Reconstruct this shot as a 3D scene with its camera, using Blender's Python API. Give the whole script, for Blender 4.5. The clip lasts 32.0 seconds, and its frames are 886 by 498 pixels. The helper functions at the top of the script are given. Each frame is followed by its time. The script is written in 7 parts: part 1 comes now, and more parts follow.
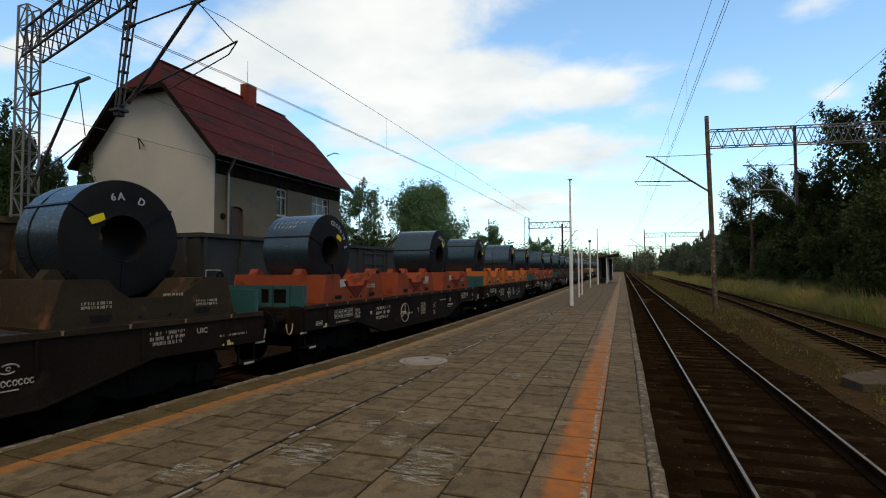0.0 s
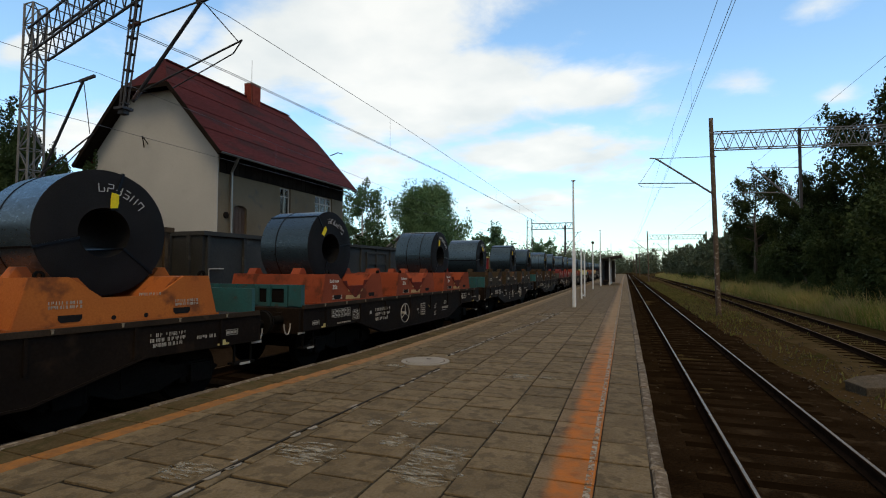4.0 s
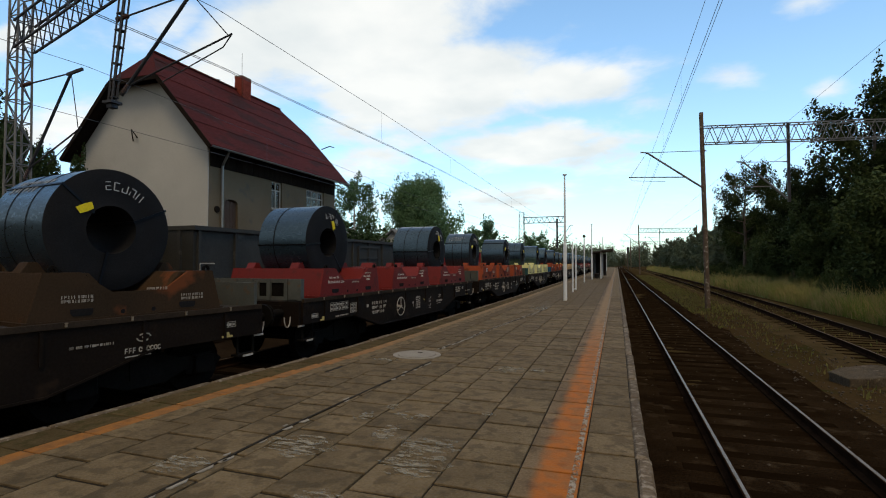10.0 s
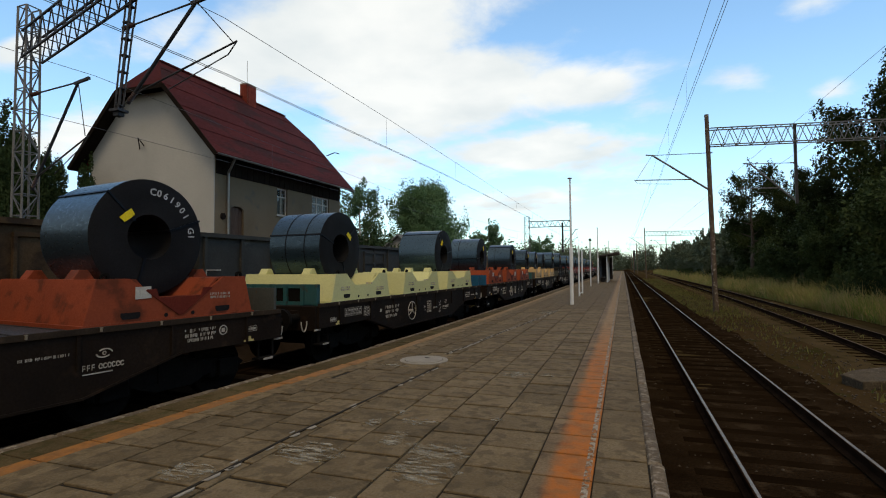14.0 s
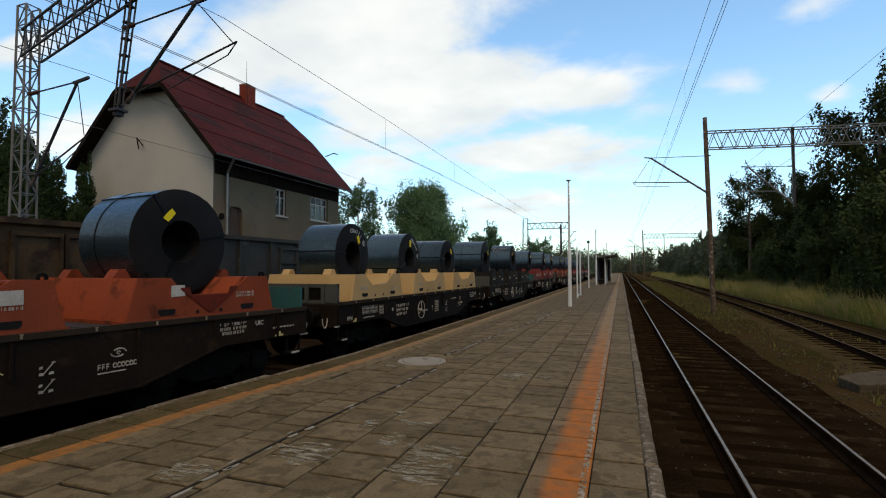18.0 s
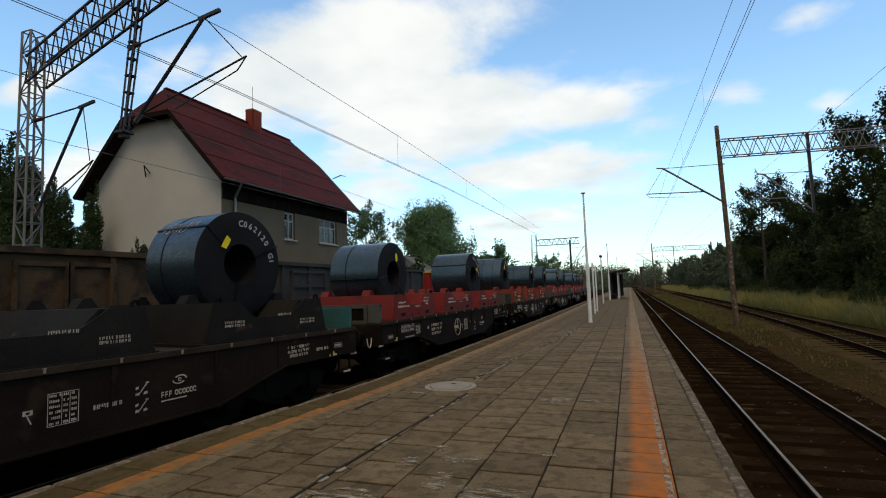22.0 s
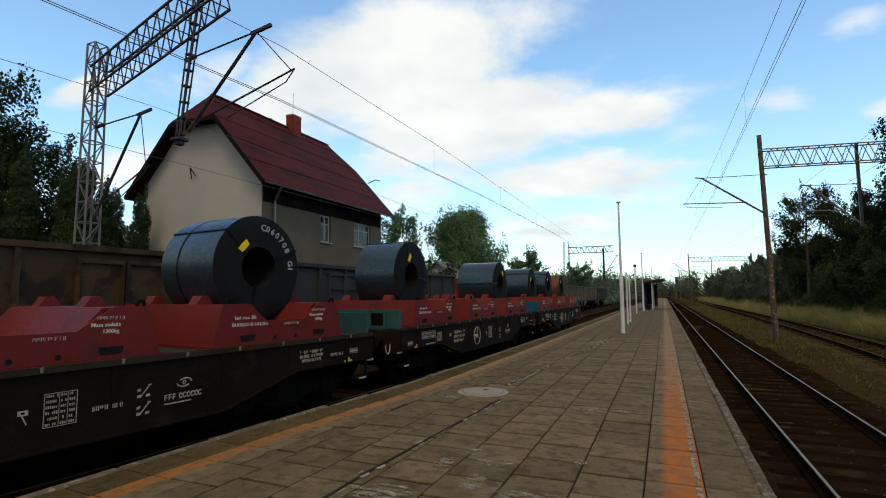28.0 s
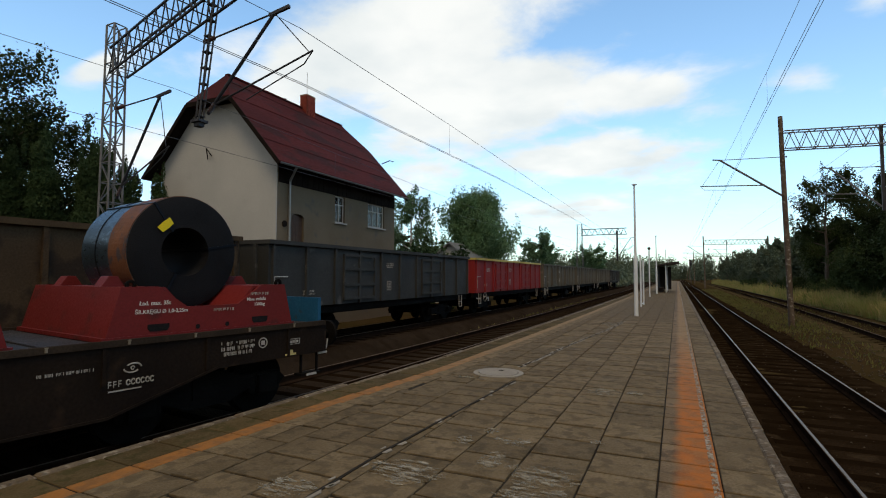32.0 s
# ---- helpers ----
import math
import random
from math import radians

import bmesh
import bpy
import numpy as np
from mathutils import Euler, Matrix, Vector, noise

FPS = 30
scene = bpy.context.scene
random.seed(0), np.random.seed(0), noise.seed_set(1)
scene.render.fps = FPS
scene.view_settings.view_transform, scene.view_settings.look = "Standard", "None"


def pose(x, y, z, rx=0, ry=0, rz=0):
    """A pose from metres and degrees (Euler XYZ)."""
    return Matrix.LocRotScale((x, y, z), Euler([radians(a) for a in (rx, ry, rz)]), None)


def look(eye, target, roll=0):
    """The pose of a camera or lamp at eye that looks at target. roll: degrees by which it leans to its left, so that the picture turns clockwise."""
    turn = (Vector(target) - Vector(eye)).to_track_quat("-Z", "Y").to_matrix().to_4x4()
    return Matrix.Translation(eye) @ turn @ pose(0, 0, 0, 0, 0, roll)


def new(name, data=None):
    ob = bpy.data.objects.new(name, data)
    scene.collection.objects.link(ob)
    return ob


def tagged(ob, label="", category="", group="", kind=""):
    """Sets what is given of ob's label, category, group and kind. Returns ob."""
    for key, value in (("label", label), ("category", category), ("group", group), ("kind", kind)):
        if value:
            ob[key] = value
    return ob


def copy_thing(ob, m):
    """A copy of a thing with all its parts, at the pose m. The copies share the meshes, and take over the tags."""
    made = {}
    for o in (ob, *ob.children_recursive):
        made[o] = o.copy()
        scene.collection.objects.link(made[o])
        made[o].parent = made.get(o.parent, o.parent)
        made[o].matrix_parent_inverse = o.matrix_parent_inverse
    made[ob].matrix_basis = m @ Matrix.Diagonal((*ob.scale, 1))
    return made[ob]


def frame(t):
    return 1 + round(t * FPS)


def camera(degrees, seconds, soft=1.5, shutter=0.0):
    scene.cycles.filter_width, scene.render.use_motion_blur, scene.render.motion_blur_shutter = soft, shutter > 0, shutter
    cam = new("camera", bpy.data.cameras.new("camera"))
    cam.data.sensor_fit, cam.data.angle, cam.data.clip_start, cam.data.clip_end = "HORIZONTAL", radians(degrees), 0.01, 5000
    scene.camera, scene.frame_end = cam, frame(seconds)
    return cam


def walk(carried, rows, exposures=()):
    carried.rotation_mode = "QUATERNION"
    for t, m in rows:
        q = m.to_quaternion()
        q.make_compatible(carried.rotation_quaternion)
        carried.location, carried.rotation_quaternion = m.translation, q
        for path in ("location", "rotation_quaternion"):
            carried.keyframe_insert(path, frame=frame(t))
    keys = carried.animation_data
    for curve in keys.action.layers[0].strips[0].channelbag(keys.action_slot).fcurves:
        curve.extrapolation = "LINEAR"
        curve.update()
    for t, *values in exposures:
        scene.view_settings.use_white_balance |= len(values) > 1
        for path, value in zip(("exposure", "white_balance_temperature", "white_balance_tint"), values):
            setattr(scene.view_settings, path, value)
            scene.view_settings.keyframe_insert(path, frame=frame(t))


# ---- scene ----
cam = camera(82.1, 32.0, soft=1.05)
PATH = [
    (0, (0.007, -0.014, 1.606), (-0.658, 1.870, 1.684), -0.30),
    (0.5, (0.014, -0.025, 1.609), (-0.645, 1.862, 1.685), -0.29),
    (1, (0.015, -0.031, 1.610), (-0.638, 1.858, 1.695), -0.03),
    (1.5, (0.014, -0.030, 1.608), (-0.641, 1.858, 1.689), 0.09),
    (2, (0.003, -0.019, 1.606), (-0.661, 1.866, 1.681), 0.01),
    (2.5, (0.008, -0.010, 1.604), (-0.660, 1.873, 1.685), 0.06),
    (3, (-0.002, -0.005, 1.604), (-0.673, 1.877, 1.686), 0.36),
    (3.5, (-0.005, -0.004, 1.604), (-0.682, 1.876, 1.684), 0.16),
    (5.5, (0.012, -0.018, 1.605), (-0.650, 1.867, 1.686), 0.03),
    (6, (0.008, -0.015, 1.611), (-0.658, 1.870, 1.692), -0.01),
    (6.5, (0.011, -0.019, 1.606), (-0.650, 1.867, 1.689), 0.32),
    (7, (0.001, -0.008, 1.604), (-0.664, 1.877, 1.687), 0.31),
    (7.5, (0.001, -0.014, 1.604), (-0.664, 1.870, 1.683), 0.13),
    (8, (0.002, -0.010, 1.601), (-0.664, 1.874, 1.690), 0.20),
    (8.5, (0.002, -0.012, 1.600), (-0.659, 1.874, 1.693), 0.19),
    (9, (0.024, -0.040, 1.610), (-0.624, 1.851, 1.682), 0.50),
    (9.5, (0.039, -0.043, 1.617), (-0.612, 1.847, 1.682), -0.57),
    (10, (0.037, -0.051, 1.615), (-0.610, 1.841, 1.670), 0.01),
    (10.5, (0.027, -0.034, 1.611), (-0.631, 1.854, 1.674), -0.27),
    (11, (0.002, -0.019, 1.611), (-0.669, 1.864, 1.671), -0.48),
    (11.5, (0.014, -0.031, 1.610), (-0.644, 1.856, 1.682), -0.07),
    (12, (0.020, -0.029, 1.610), (-0.641, 1.857, 1.677), -0.75),
    (12.5, (0.012, -0.018, 1.603), (-0.662, 1.864, 1.670), -0.95),
    (13, (0.012, -0.015, 1.605), (-0.659, 1.868, 1.673), -0.79),
    (13.5, (0.008, -0.012, 1.603), (-0.665, 1.870, 1.676), -0.51),
    (14, (0.010, -0.018, 1.605), (-0.656, 1.866, 1.680), -0.48),
    (14.5, (0.012, -0.015, 1.606), (-0.654, 1.869, 1.685), -0.84),
    (16.5, (0.031, -0.031, 1.608), (-0.627, 1.856, 1.678), -0.61),
    (17, (0.022, -0.025, 1.609), (-0.634, 1.862, 1.688), -0.62),
    (17.5, (0.017, -0.024, 1.607), (-0.638, 1.864, 1.694), -0.40),
    (18, (0.013, -0.033, 1.606), (-0.647, 1.853, 1.686), -0.19),
    (18.5, (-0.006, -0.016, 1.605), (-0.656, 1.874, 1.698), 0.18),
    (19, (-0.066, -0.002, 1.594), (-0.695, 1.893, 1.720), -0.37),
    (19.5, (-0.197, 0.122, 1.580), (-0.894, 1.990, 1.727), 0.13),
    (20, (-0.276, 0.178, 1.601), (-1.030, 2.024, 1.747), -0.55),
    (20.5, (-0.363, 0.191, 1.606), (-1.119, 2.038, 1.748), 0.40),
    (21, (-0.406, 0.326, 1.578), (-1.066, 2.208, 1.732), -3.14),
    (21.5, (-0.433, 0.367, 1.565), (-1.051, 2.258, 1.767), -1.51),
    (22, (-0.478, 0.378, 1.569), (-1.157, 2.252, 1.729), -2.03),
    (22.5, (-0.491, 0.230, 1.593), (-1.255, 2.073, 1.740), -0.85),
    (23, (-0.485, 0.205, 1.596), (-1.260, 2.043, 1.748), -0.94),
    (23.5, (-0.487, 0.197, 1.603), (-1.271, 2.031, 1.748), -0.91),
    (24, (-0.474, 0.201, 1.595), (-1.253, 2.037, 1.746), -0.62),
    (24.5, (-0.477, 0.134, 1.608), (-1.270, 1.962, 1.780), -0.52),
    (25, (-0.484, 0.122, 1.609), (-1.281, 1.948, 1.780), -0.64),
    (25.5, (-0.498, 0.097, 1.615), (-1.307, 1.918, 1.779), -0.44),
    (27.5, (-0.485, 0.149, 1.600), (-1.273, 1.979, 1.772), -0.53),
    (28, (-0.482, 0.140, 1.610), (-1.272, 1.969, 1.790), -0.38),
    (28.5, (-0.464, 0.206, 1.594), (-1.238, 2.042, 1.757), -0.84),
    (29, (-0.472, 0.213, 1.594), (-1.245, 2.052, 1.731), -0.89),
    (29.5, (-0.475, 0.161, 1.608), (-1.262, 1.995, 1.754), -0.96),
    (30, (-0.482, 0.112, 1.610), (-1.289, 1.937, 1.741), -1.05),
    (30.5, (-0.494, 0.073, 1.618), (-1.316, 1.892, 1.742), -0.31),
    (31, (-0.500, 0.068, 1.619), (-1.324, 1.887, 1.739), -0.22),
    (31.5, (-0.498, 0.038, 1.627), (-1.339, 1.850, 1.734), -0.15),
    (32, (-0.526, 0.025, 1.636), (-1.361, 1.840, 1.741), 0.12),
]
walk(cam, [(t, look(eye, target, roll)) for t, eye, target, roll in PATH], [(0, 0.0, 7300, 10), (32, 0.0, 7300, 10)])

# ---- world, sun and exposure ----
SUN_EL, SUN_AZ = 57.0, 152.0
world = bpy.data.worlds.new("sky")
scene.world = world
world.use_nodes = True
wn, wl = world.node_tree.nodes, world.node_tree.links
wn.clear()


def wset(n, i, v):
    if isinstance(v, (int, float)):
        n.inputs[i].default_value = v
    else:
        wl.new(v, n.inputs[i])


def wmath(op, a, b=None, clamp=False):
    n = wn.new("ShaderNodeMath")
    n.operation, n.use_clamp = op, clamp
    wset(n, 0, a)
    if b is not None:
        wset(n, 1, b)
    return n.outputs[0]


def wnoise(vec, scale, detail, rough, distort=0.0):
    n = wn.new("ShaderNodeTexNoise")
    for key, v in (("Scale", scale), ("Detail", detail), ("Roughness", rough), ("Distortion", distort)):
        n.inputs[key].default_value = v
    wl.new(vec, n.inputs["Vector"])
    return n.outputs[0]


sky = wn.new("ShaderNodeTexSky")
sky.sky_type = "NISHITA"
sky.sun_disc = False
sky.sun_elevation, sky.sun_rotation = radians(SUN_EL), radians(SUN_AZ)
sky.air_density, sky.dust_density, sky.ozone_density = 1.0, 0.3, 2.5
bright = wn.new("ShaderNodeVectorMath")
bright.operation = "MULTIPLY"
bright.inputs[1].default_value = (2.3, 2.95, 3.1)
wl.new(sky.outputs[0], bright.inputs[0])
coord = wn.new("ShaderNodeTexCoord")
split = wn.new("ShaderNodeSeparateXYZ")
wl.new(coord.outputs["Generated"], split.inputs[0])
ahead = wmath("MAXIMUM", split.outputs["Y"], 0.05)
su, sw = wmath("DIVIDE", split.outputs["X"], ahead), wmath("DIVIDE", split.outputs["Z"], ahead)
# clouds: soft banks along the line, broken up by noise; noise alone behind
lift = wmath("ADD", wmath("MAXIMUM", split.outputs["Z"], 0.03), 0.15)
flat = wn.new("ShaderNodeCombineXYZ")
wset(flat, 0, wmath("DIVIDE", split.outputs["X"], lift))
wset(flat, 1, wmath("DIVIDE", split.outputs["Y"], lift))
ragged = wnoise(flat.outputs[0], 1.5, 12.0, 0.58, 0.2)
wisps = wnoise(flat.outputs[0], 4.5, 7.0, 0.6, 0.4)
BANKS = ((-0.60, 0.55, 0.37, 0.17, 1.0), (-0.38, 0.37, 0.27, 0.10, 1.0), (-0.10, 0.35, 0.14, 0.05, 0.9), (-0.18, 0.23, 0.17, 0.05, 0.9), (-0.04, 0.21, 0.11, 0.04, 0.7),
         (-0.87, 0.51, 0.23, 0.13, 0.9), (-1.51, 0.38, 0.33, 0.07, 0.8), (-1.69, 0.67, 0.14, 0.05, 0.8), (0.20, 0.32, 0.06, 0.03, 0.6), (0.06, 0.29, 0.08, 0.03, 0.4),
         (0.33, 0.29, 0.03, 0.02, 0.5), (-0.53, 0.22, 0.12, 0.04, 0.6), (0.31, 0.44, 0.07, 0.03, 0.6), (-0.24, 0.13, 0.35, 0.035, 0.6), (-1.07, 0.61, 0.13, 0.07, 0.6))
total = None
for u, w, a, b, k in BANKS:
    du = wmath("DIVIDE", wmath("SUBTRACT", su, u), a)
    dw = wmath("DIVIDE", wmath("SUBTRACT", sw, w), b)
    r2 = wmath("ADD", wmath("MULTIPLY", du, du), wmath("MULTIPLY", dw, dw))
    v = wmath("MULTIPLY", wmath("POWER", 2.7183, wmath("MULTIPLY", r2, -0.8)), k)
    total = v if total is None else wmath("MAXIMUM", total, v)
front = wmath("GREATER_THAN", split.outputs["Y"], 0.06)
banked = wmath("MULTIPLY", wmath("MULTIPLY", total, front), 0.95)
field = wmath("ADD", banked, wmath("MULTIPLY", wmath("SUBTRACT", ragged, 0.5), 1.5))
field = wmath("ADD", field, wmath("MULTIPLY", wmath("SUBTRACT", wisps, 0.5), 0.45))
back = wmath("MULTIPLY", wmath("SUBTRACT", 1.0, front), 0.05)
cover = wn.new("ShaderNodeMapRange")
cover.interpolation_type = "SMOOTHSTEP"
cover.inputs["From Min"].default_value, cover.inputs["From Max"].default_value = 0.2, 0.66
wl.new(wmath("ADD", field, back), cover.inputs["Value"])
# pale haze low over the horizon
haze = wmath("MULTIPLY", wmath("POWER", 2.7183, wmath("MULTIPLY", wmath("MAXIMUM", split.outputs["Z"], 0.0), -7.0)), 0.72)
tone = wn.new("ShaderNodeValToRGB")
tone.color_ramp.elements[0].position, tone.color_ramp.elements[1].position = 0.3, 0.62
tone.color_ramp.elements[0].color = (7.4, 8.5, 9.4, 1)
tone.color_ramp.elements[1].color = (10.1, 10.8, 11.4, 1)
wl.new(wnoise(flat.outputs[0], 2.0, 6.0, 0.5), tone.inputs[0])


def wmix(f, a, b):
    m = wn.new("ShaderNodeMix")
    m.data_type = "RGBA"
    for key, v in (("Factor", f), ("A", a), ("B", b)):
        if isinstance(v, tuple):
            m.inputs[key].default_value = v
        else:
            wl.new(v, m.inputs[key])
    return m.outputs["Result"]


hazed = wmix(haze, bright.outputs[0], (5.8, 6.9, 7.6, 1))
painted = wmix(wmath("MULTIPLY", cover.outputs[0], 0.93), hazed, tone.outputs[0])
# broken grey cloud added overhead and behind, out of view, to even the skylight
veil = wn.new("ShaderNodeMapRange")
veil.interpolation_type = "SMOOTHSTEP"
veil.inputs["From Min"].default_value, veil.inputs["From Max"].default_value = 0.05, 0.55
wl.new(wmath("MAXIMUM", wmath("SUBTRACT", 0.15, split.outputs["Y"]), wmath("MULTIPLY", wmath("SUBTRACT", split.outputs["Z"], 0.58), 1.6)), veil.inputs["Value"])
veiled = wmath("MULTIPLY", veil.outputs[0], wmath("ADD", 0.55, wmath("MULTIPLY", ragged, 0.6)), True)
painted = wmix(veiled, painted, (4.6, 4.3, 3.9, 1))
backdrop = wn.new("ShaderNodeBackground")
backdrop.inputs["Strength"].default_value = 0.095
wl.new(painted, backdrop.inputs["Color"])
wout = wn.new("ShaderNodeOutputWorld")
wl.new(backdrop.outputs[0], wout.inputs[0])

sun = new("sun", bpy.data.lights.new("sun", "SUN"))
sun.data.energy, sun.data.angle, sun.data.color = 1.2, radians(22), (1.0, 0.8, 0.54)
# sun_rotation is measured clockwise from +y
_az, _el = radians(SUN_AZ), radians(SUN_EL)
sun.matrix_basis = look((0, 0, 30), Vector((0, 0, 30)) - Vector((math.sin(_az) * math.cos(_el), math.cos(_az) * math.cos(_el), math.sin(_el))))

# ---- mesh tools ----
class Shape:
    """Collects vertices and faces of one mesh."""

    def __init__(self):
        self.v, self.f = [], []

    def add(self, verts, faces):
        n = len(self.v)
        self.v += [tuple(p) for p in verts]
        self.f += [tuple(i + n for i in f) for f in faces]
        return self

    def box(self, x0, x1, y0, y1, z0, z1):
        return self.add([(x0, y0, z0), (x1, y0, z0), (x1, y1, z0), (x0, y1, z0), (x0, y0, z1), (x1, y0, z1), (x1, y1, z1), (x0, y1, z1)],
                        [(0, 3, 2, 1), (4, 5, 6, 7), (0, 1, 5, 4), (1, 2, 6, 5), (2, 3, 7, 6), (3, 0, 4, 7)])

    def chamfered(self, x0, x1, y0, y1, z0, z1, c):
        """A box with its top edges cut off."""
        lo = [(x0, y0, z0), (x1, y0, z0), (x1, y1, z0), (x0, y1, z0)]
        mid = [(x, y, z1 - c) for x, y, _ in lo]
        hi = [(x0 + c, y0 + c, z1), (x1 - c, y0 + c, z1), (x1 - c, y1 - c, z1), (x0 + c, y1 - c, z1)]
        fs = [(3, 2, 1, 0), (8, 9, 10, 11)]
        for b in (0, 4):
            fs += [(b + i, b + (i + 1) % 4, b + 4 + (i + 1) % 4, b + 4 + i) for i in range(4)]
        return self.add(lo + mid + hi, fs)

    def beam(self, a, b, w, h=None, up=(0, 0, 1)):
        """A rectangular bar from a to b."""
        a, b, h = Vector(a), Vector(b), h or w
        d = (b - a).normalized()
        s = d.cross(Vector(up))
        if s.length < 1e-4:
            s = d.cross(Vector((1, 0, 0)))
        s.normalize()
        u = s.cross(d)
        c = [s * (i * w / 2) + u * (j * h / 2) for i, j in ((-1, -1), (1, -1), (1, 1), (-1, 1))]
        return self.add([a + k for k in c] + [b + k for k in c],
                        [(3, 2, 1, 0), (4, 5, 6, 7)] + [(i, (i + 1) % 4, 4 + (i + 1) % 4, 4 + i) for i in range(4)])

    def tube(self, a, b, r0, r1=None, n=12, caps=True):
        a, b = Vector(a), Vector(b)
        r1 = r0 if r1 is None else r1
        d = (b - a).normalized()
        s = d.orthogonal().normalized()
        u = d.cross(s)
        ring = [s * math.cos(2 * math.pi * i / n) + u * math.sin(2 * math.pi * i / n) for i in range(n)]
        fs = [(i, (i + 1) % n, n + (i + 1) % n, n + i) for i in range(n)]
        if caps:
            fs += [tuple(range(n - 1, -1, -1)), tuple(range(n, 2 * n))]
        return self.add([a + k * r0 for k in ring] + [b + k * r1 for k in ring], fs)

    def line(self, points, r, n=6):
        for a, b in zip(points, points[1:]):
            self.tube(a, b, r, r, n)
        return self

    def pipe(self, points, r, n=7, closed=False):
        """One round bar bent along points."""
        pts = [Vector(p) for p in points]
        m, base = len(pts), len(self.v)
        flat = Vector((1, 0, 0))
        for i, p in enumerate(pts):
            a, b = (pts[i - 1], pts[(i + 1) % m]) if closed else (pts[max(i - 1, 0)], pts[min(i + 1, m - 1)])
            d = (b - a).normalized()
            s = (flat - d * flat.dot(d)).normalized()
            u = d.cross(s)
            self.v += [tuple(p + (s * math.cos(2 * math.pi * k / n) + u * math.sin(2 * math.pi * k / n)) * r) for k in range(n)]
        for i in range(m if closed else m - 1):
            o, q = base + i * n, base + ((i + 1) % m) * n
            self.f += [(o + k, o + (k + 1) % n, q + (k + 1) % n, q + k) for k in range(n)]
        if not closed:
            self.f += [tuple(base + k for k in range(n - 1, -1, -1)), tuple(base + (m - 1) * n + k for k in range(n))]
        return self

    def ring(self, centre, axis, r_in, r_out, depth, n=32):
        """A hollow drum round an axis."""
        c, d = Vector(centre), Vector(axis).normalized()
        s = d.orthogonal().normalized()
        u = d.cross(s)
        vs, fs = [], []
        for i in range(n):
            k = s * math.cos(2 * math.pi * i / n) + u * math.sin(2 * math.pi * i / n)
            vs += [c + k * r_in - d * depth / 2, c + k * r_out - d * depth / 2, c + k * r_out + d * depth / 2, c + k * r_in + d * depth / 2]
        for i in range(n):
            j = (i + 1) % n
            fs += [(4 * i + m, 4 * j + m, 4 * j + (m + 1) % 4, 4 * i + (m + 1) % 4) for m in range(4)]
        return self.add(vs, fs)

    def lathe(self, a, b, rings, n=10):
        """A turned body from a to b; rings of (share of the way, radius)."""
        a, b = Vector(a), Vector(b)
        d = (b - a).normalized()
        s = d.orthogonal().normalized()
        u = d.cross(s)
        o = len(self.v)
        for f, r in rings:
            self.v += [tuple(a + (b - a) * f + (s * math.cos(2 * math.pi * i / n) + u * math.sin(2 * math.pi * i / n)) * r) for i in range(n)]
        for k in range(len(rings) - 1):
            self.f += [(o + k * n + i, o + k * n + (i + 1) % n, o + (k + 1) * n + (i + 1) % n, o + (k + 1) * n + i) for i in range(n)]
        self.f += [tuple(o + i for i in range(n - 1, -1, -1)), tuple(o + (len(rings) - 1) * n + i for i in range(n))]
        return self

    def plate(self, outline, x0, x1):
        """An outline of (y, z) points given depth along x."""
        n = len(outline)
        return self.add([(x0, y, z) for y, z in outline] + [(x1, y, z) for y, z in outline],
                        [tuple(range(n - 1, -1, -1)), tuple(range(n, 2 * n))] + [(i, (i + 1) % n, n + (i + 1) % n, n + i) for i in range(n)])

    def slab(self, outline, z0, z1):
        """An outline of (x, y) points given height."""
        n = len(outline)
        return self.add([(x, y, z0) for x, y in outline] + [(x, y, z1) for x, y in outline],
                        [tuple(range(n - 1, -1, -1)), tuple(range(n, 2 * n))] + [(i, (i + 1) % n, n + (i + 1) % n, n + i) for i in range(n)])

    def sweep(self, profile, path):
        """A profile of (side, height) points along a path of (x, y, z) points; side is to the right of the way."""
        n = len(profile)
        base = len(self.v)
        for i, p in enumerate(path):
            a, b = Vector(path[max(i - 1, 0)]), Vector(path[min(i + 1, len(path) - 1)])
            d = (b - a).normalized()
            s = d.cross(Vector((0, 0, 1))).normalized()
            self.v += [tuple(Vector(p) + s * q + Vector((0, 0, h))) for q, h in profile]
        for i in range(len(path) - 1):
            o = base + i * n
            self.f += [(o + k, o + (k + 1) % n, o + n + (k + 1) % n, o + n + k) for k in range(n)]
        self.f += [tuple(base + k for k in range(n - 1, -1, -1)), tuple(base + (len(path) - 1) * n + k for k in range(n))]
        return self

    def mesh(self, name, material, smooth=None, bevel=0.0):
        me = bpy.data.meshes.new(name)
        me.from_pydata(self.v, [], self.f)
        bm = bmesh.new()
        bm.from_mesh(me)
        bmesh.ops.recalc_face_normals(bm, faces=bm.faces)
        if bevel:
            bmesh.ops.bevel(bm, geom=[e for e in bm.edges if e.is_manifold and e.calc_face_angle(0) > 0.5], offset=bevel, segments=2, profile=0.6, affect="EDGES", clamp_overlap=True)
        bm.to_mesh(me)
        bm.free()
        if material:
            me.materials.append(material)
        if smooth is not None:
            me.shade_smooth()
            me.set_sharp_from_angle(angle=radians(smooth))
        return me


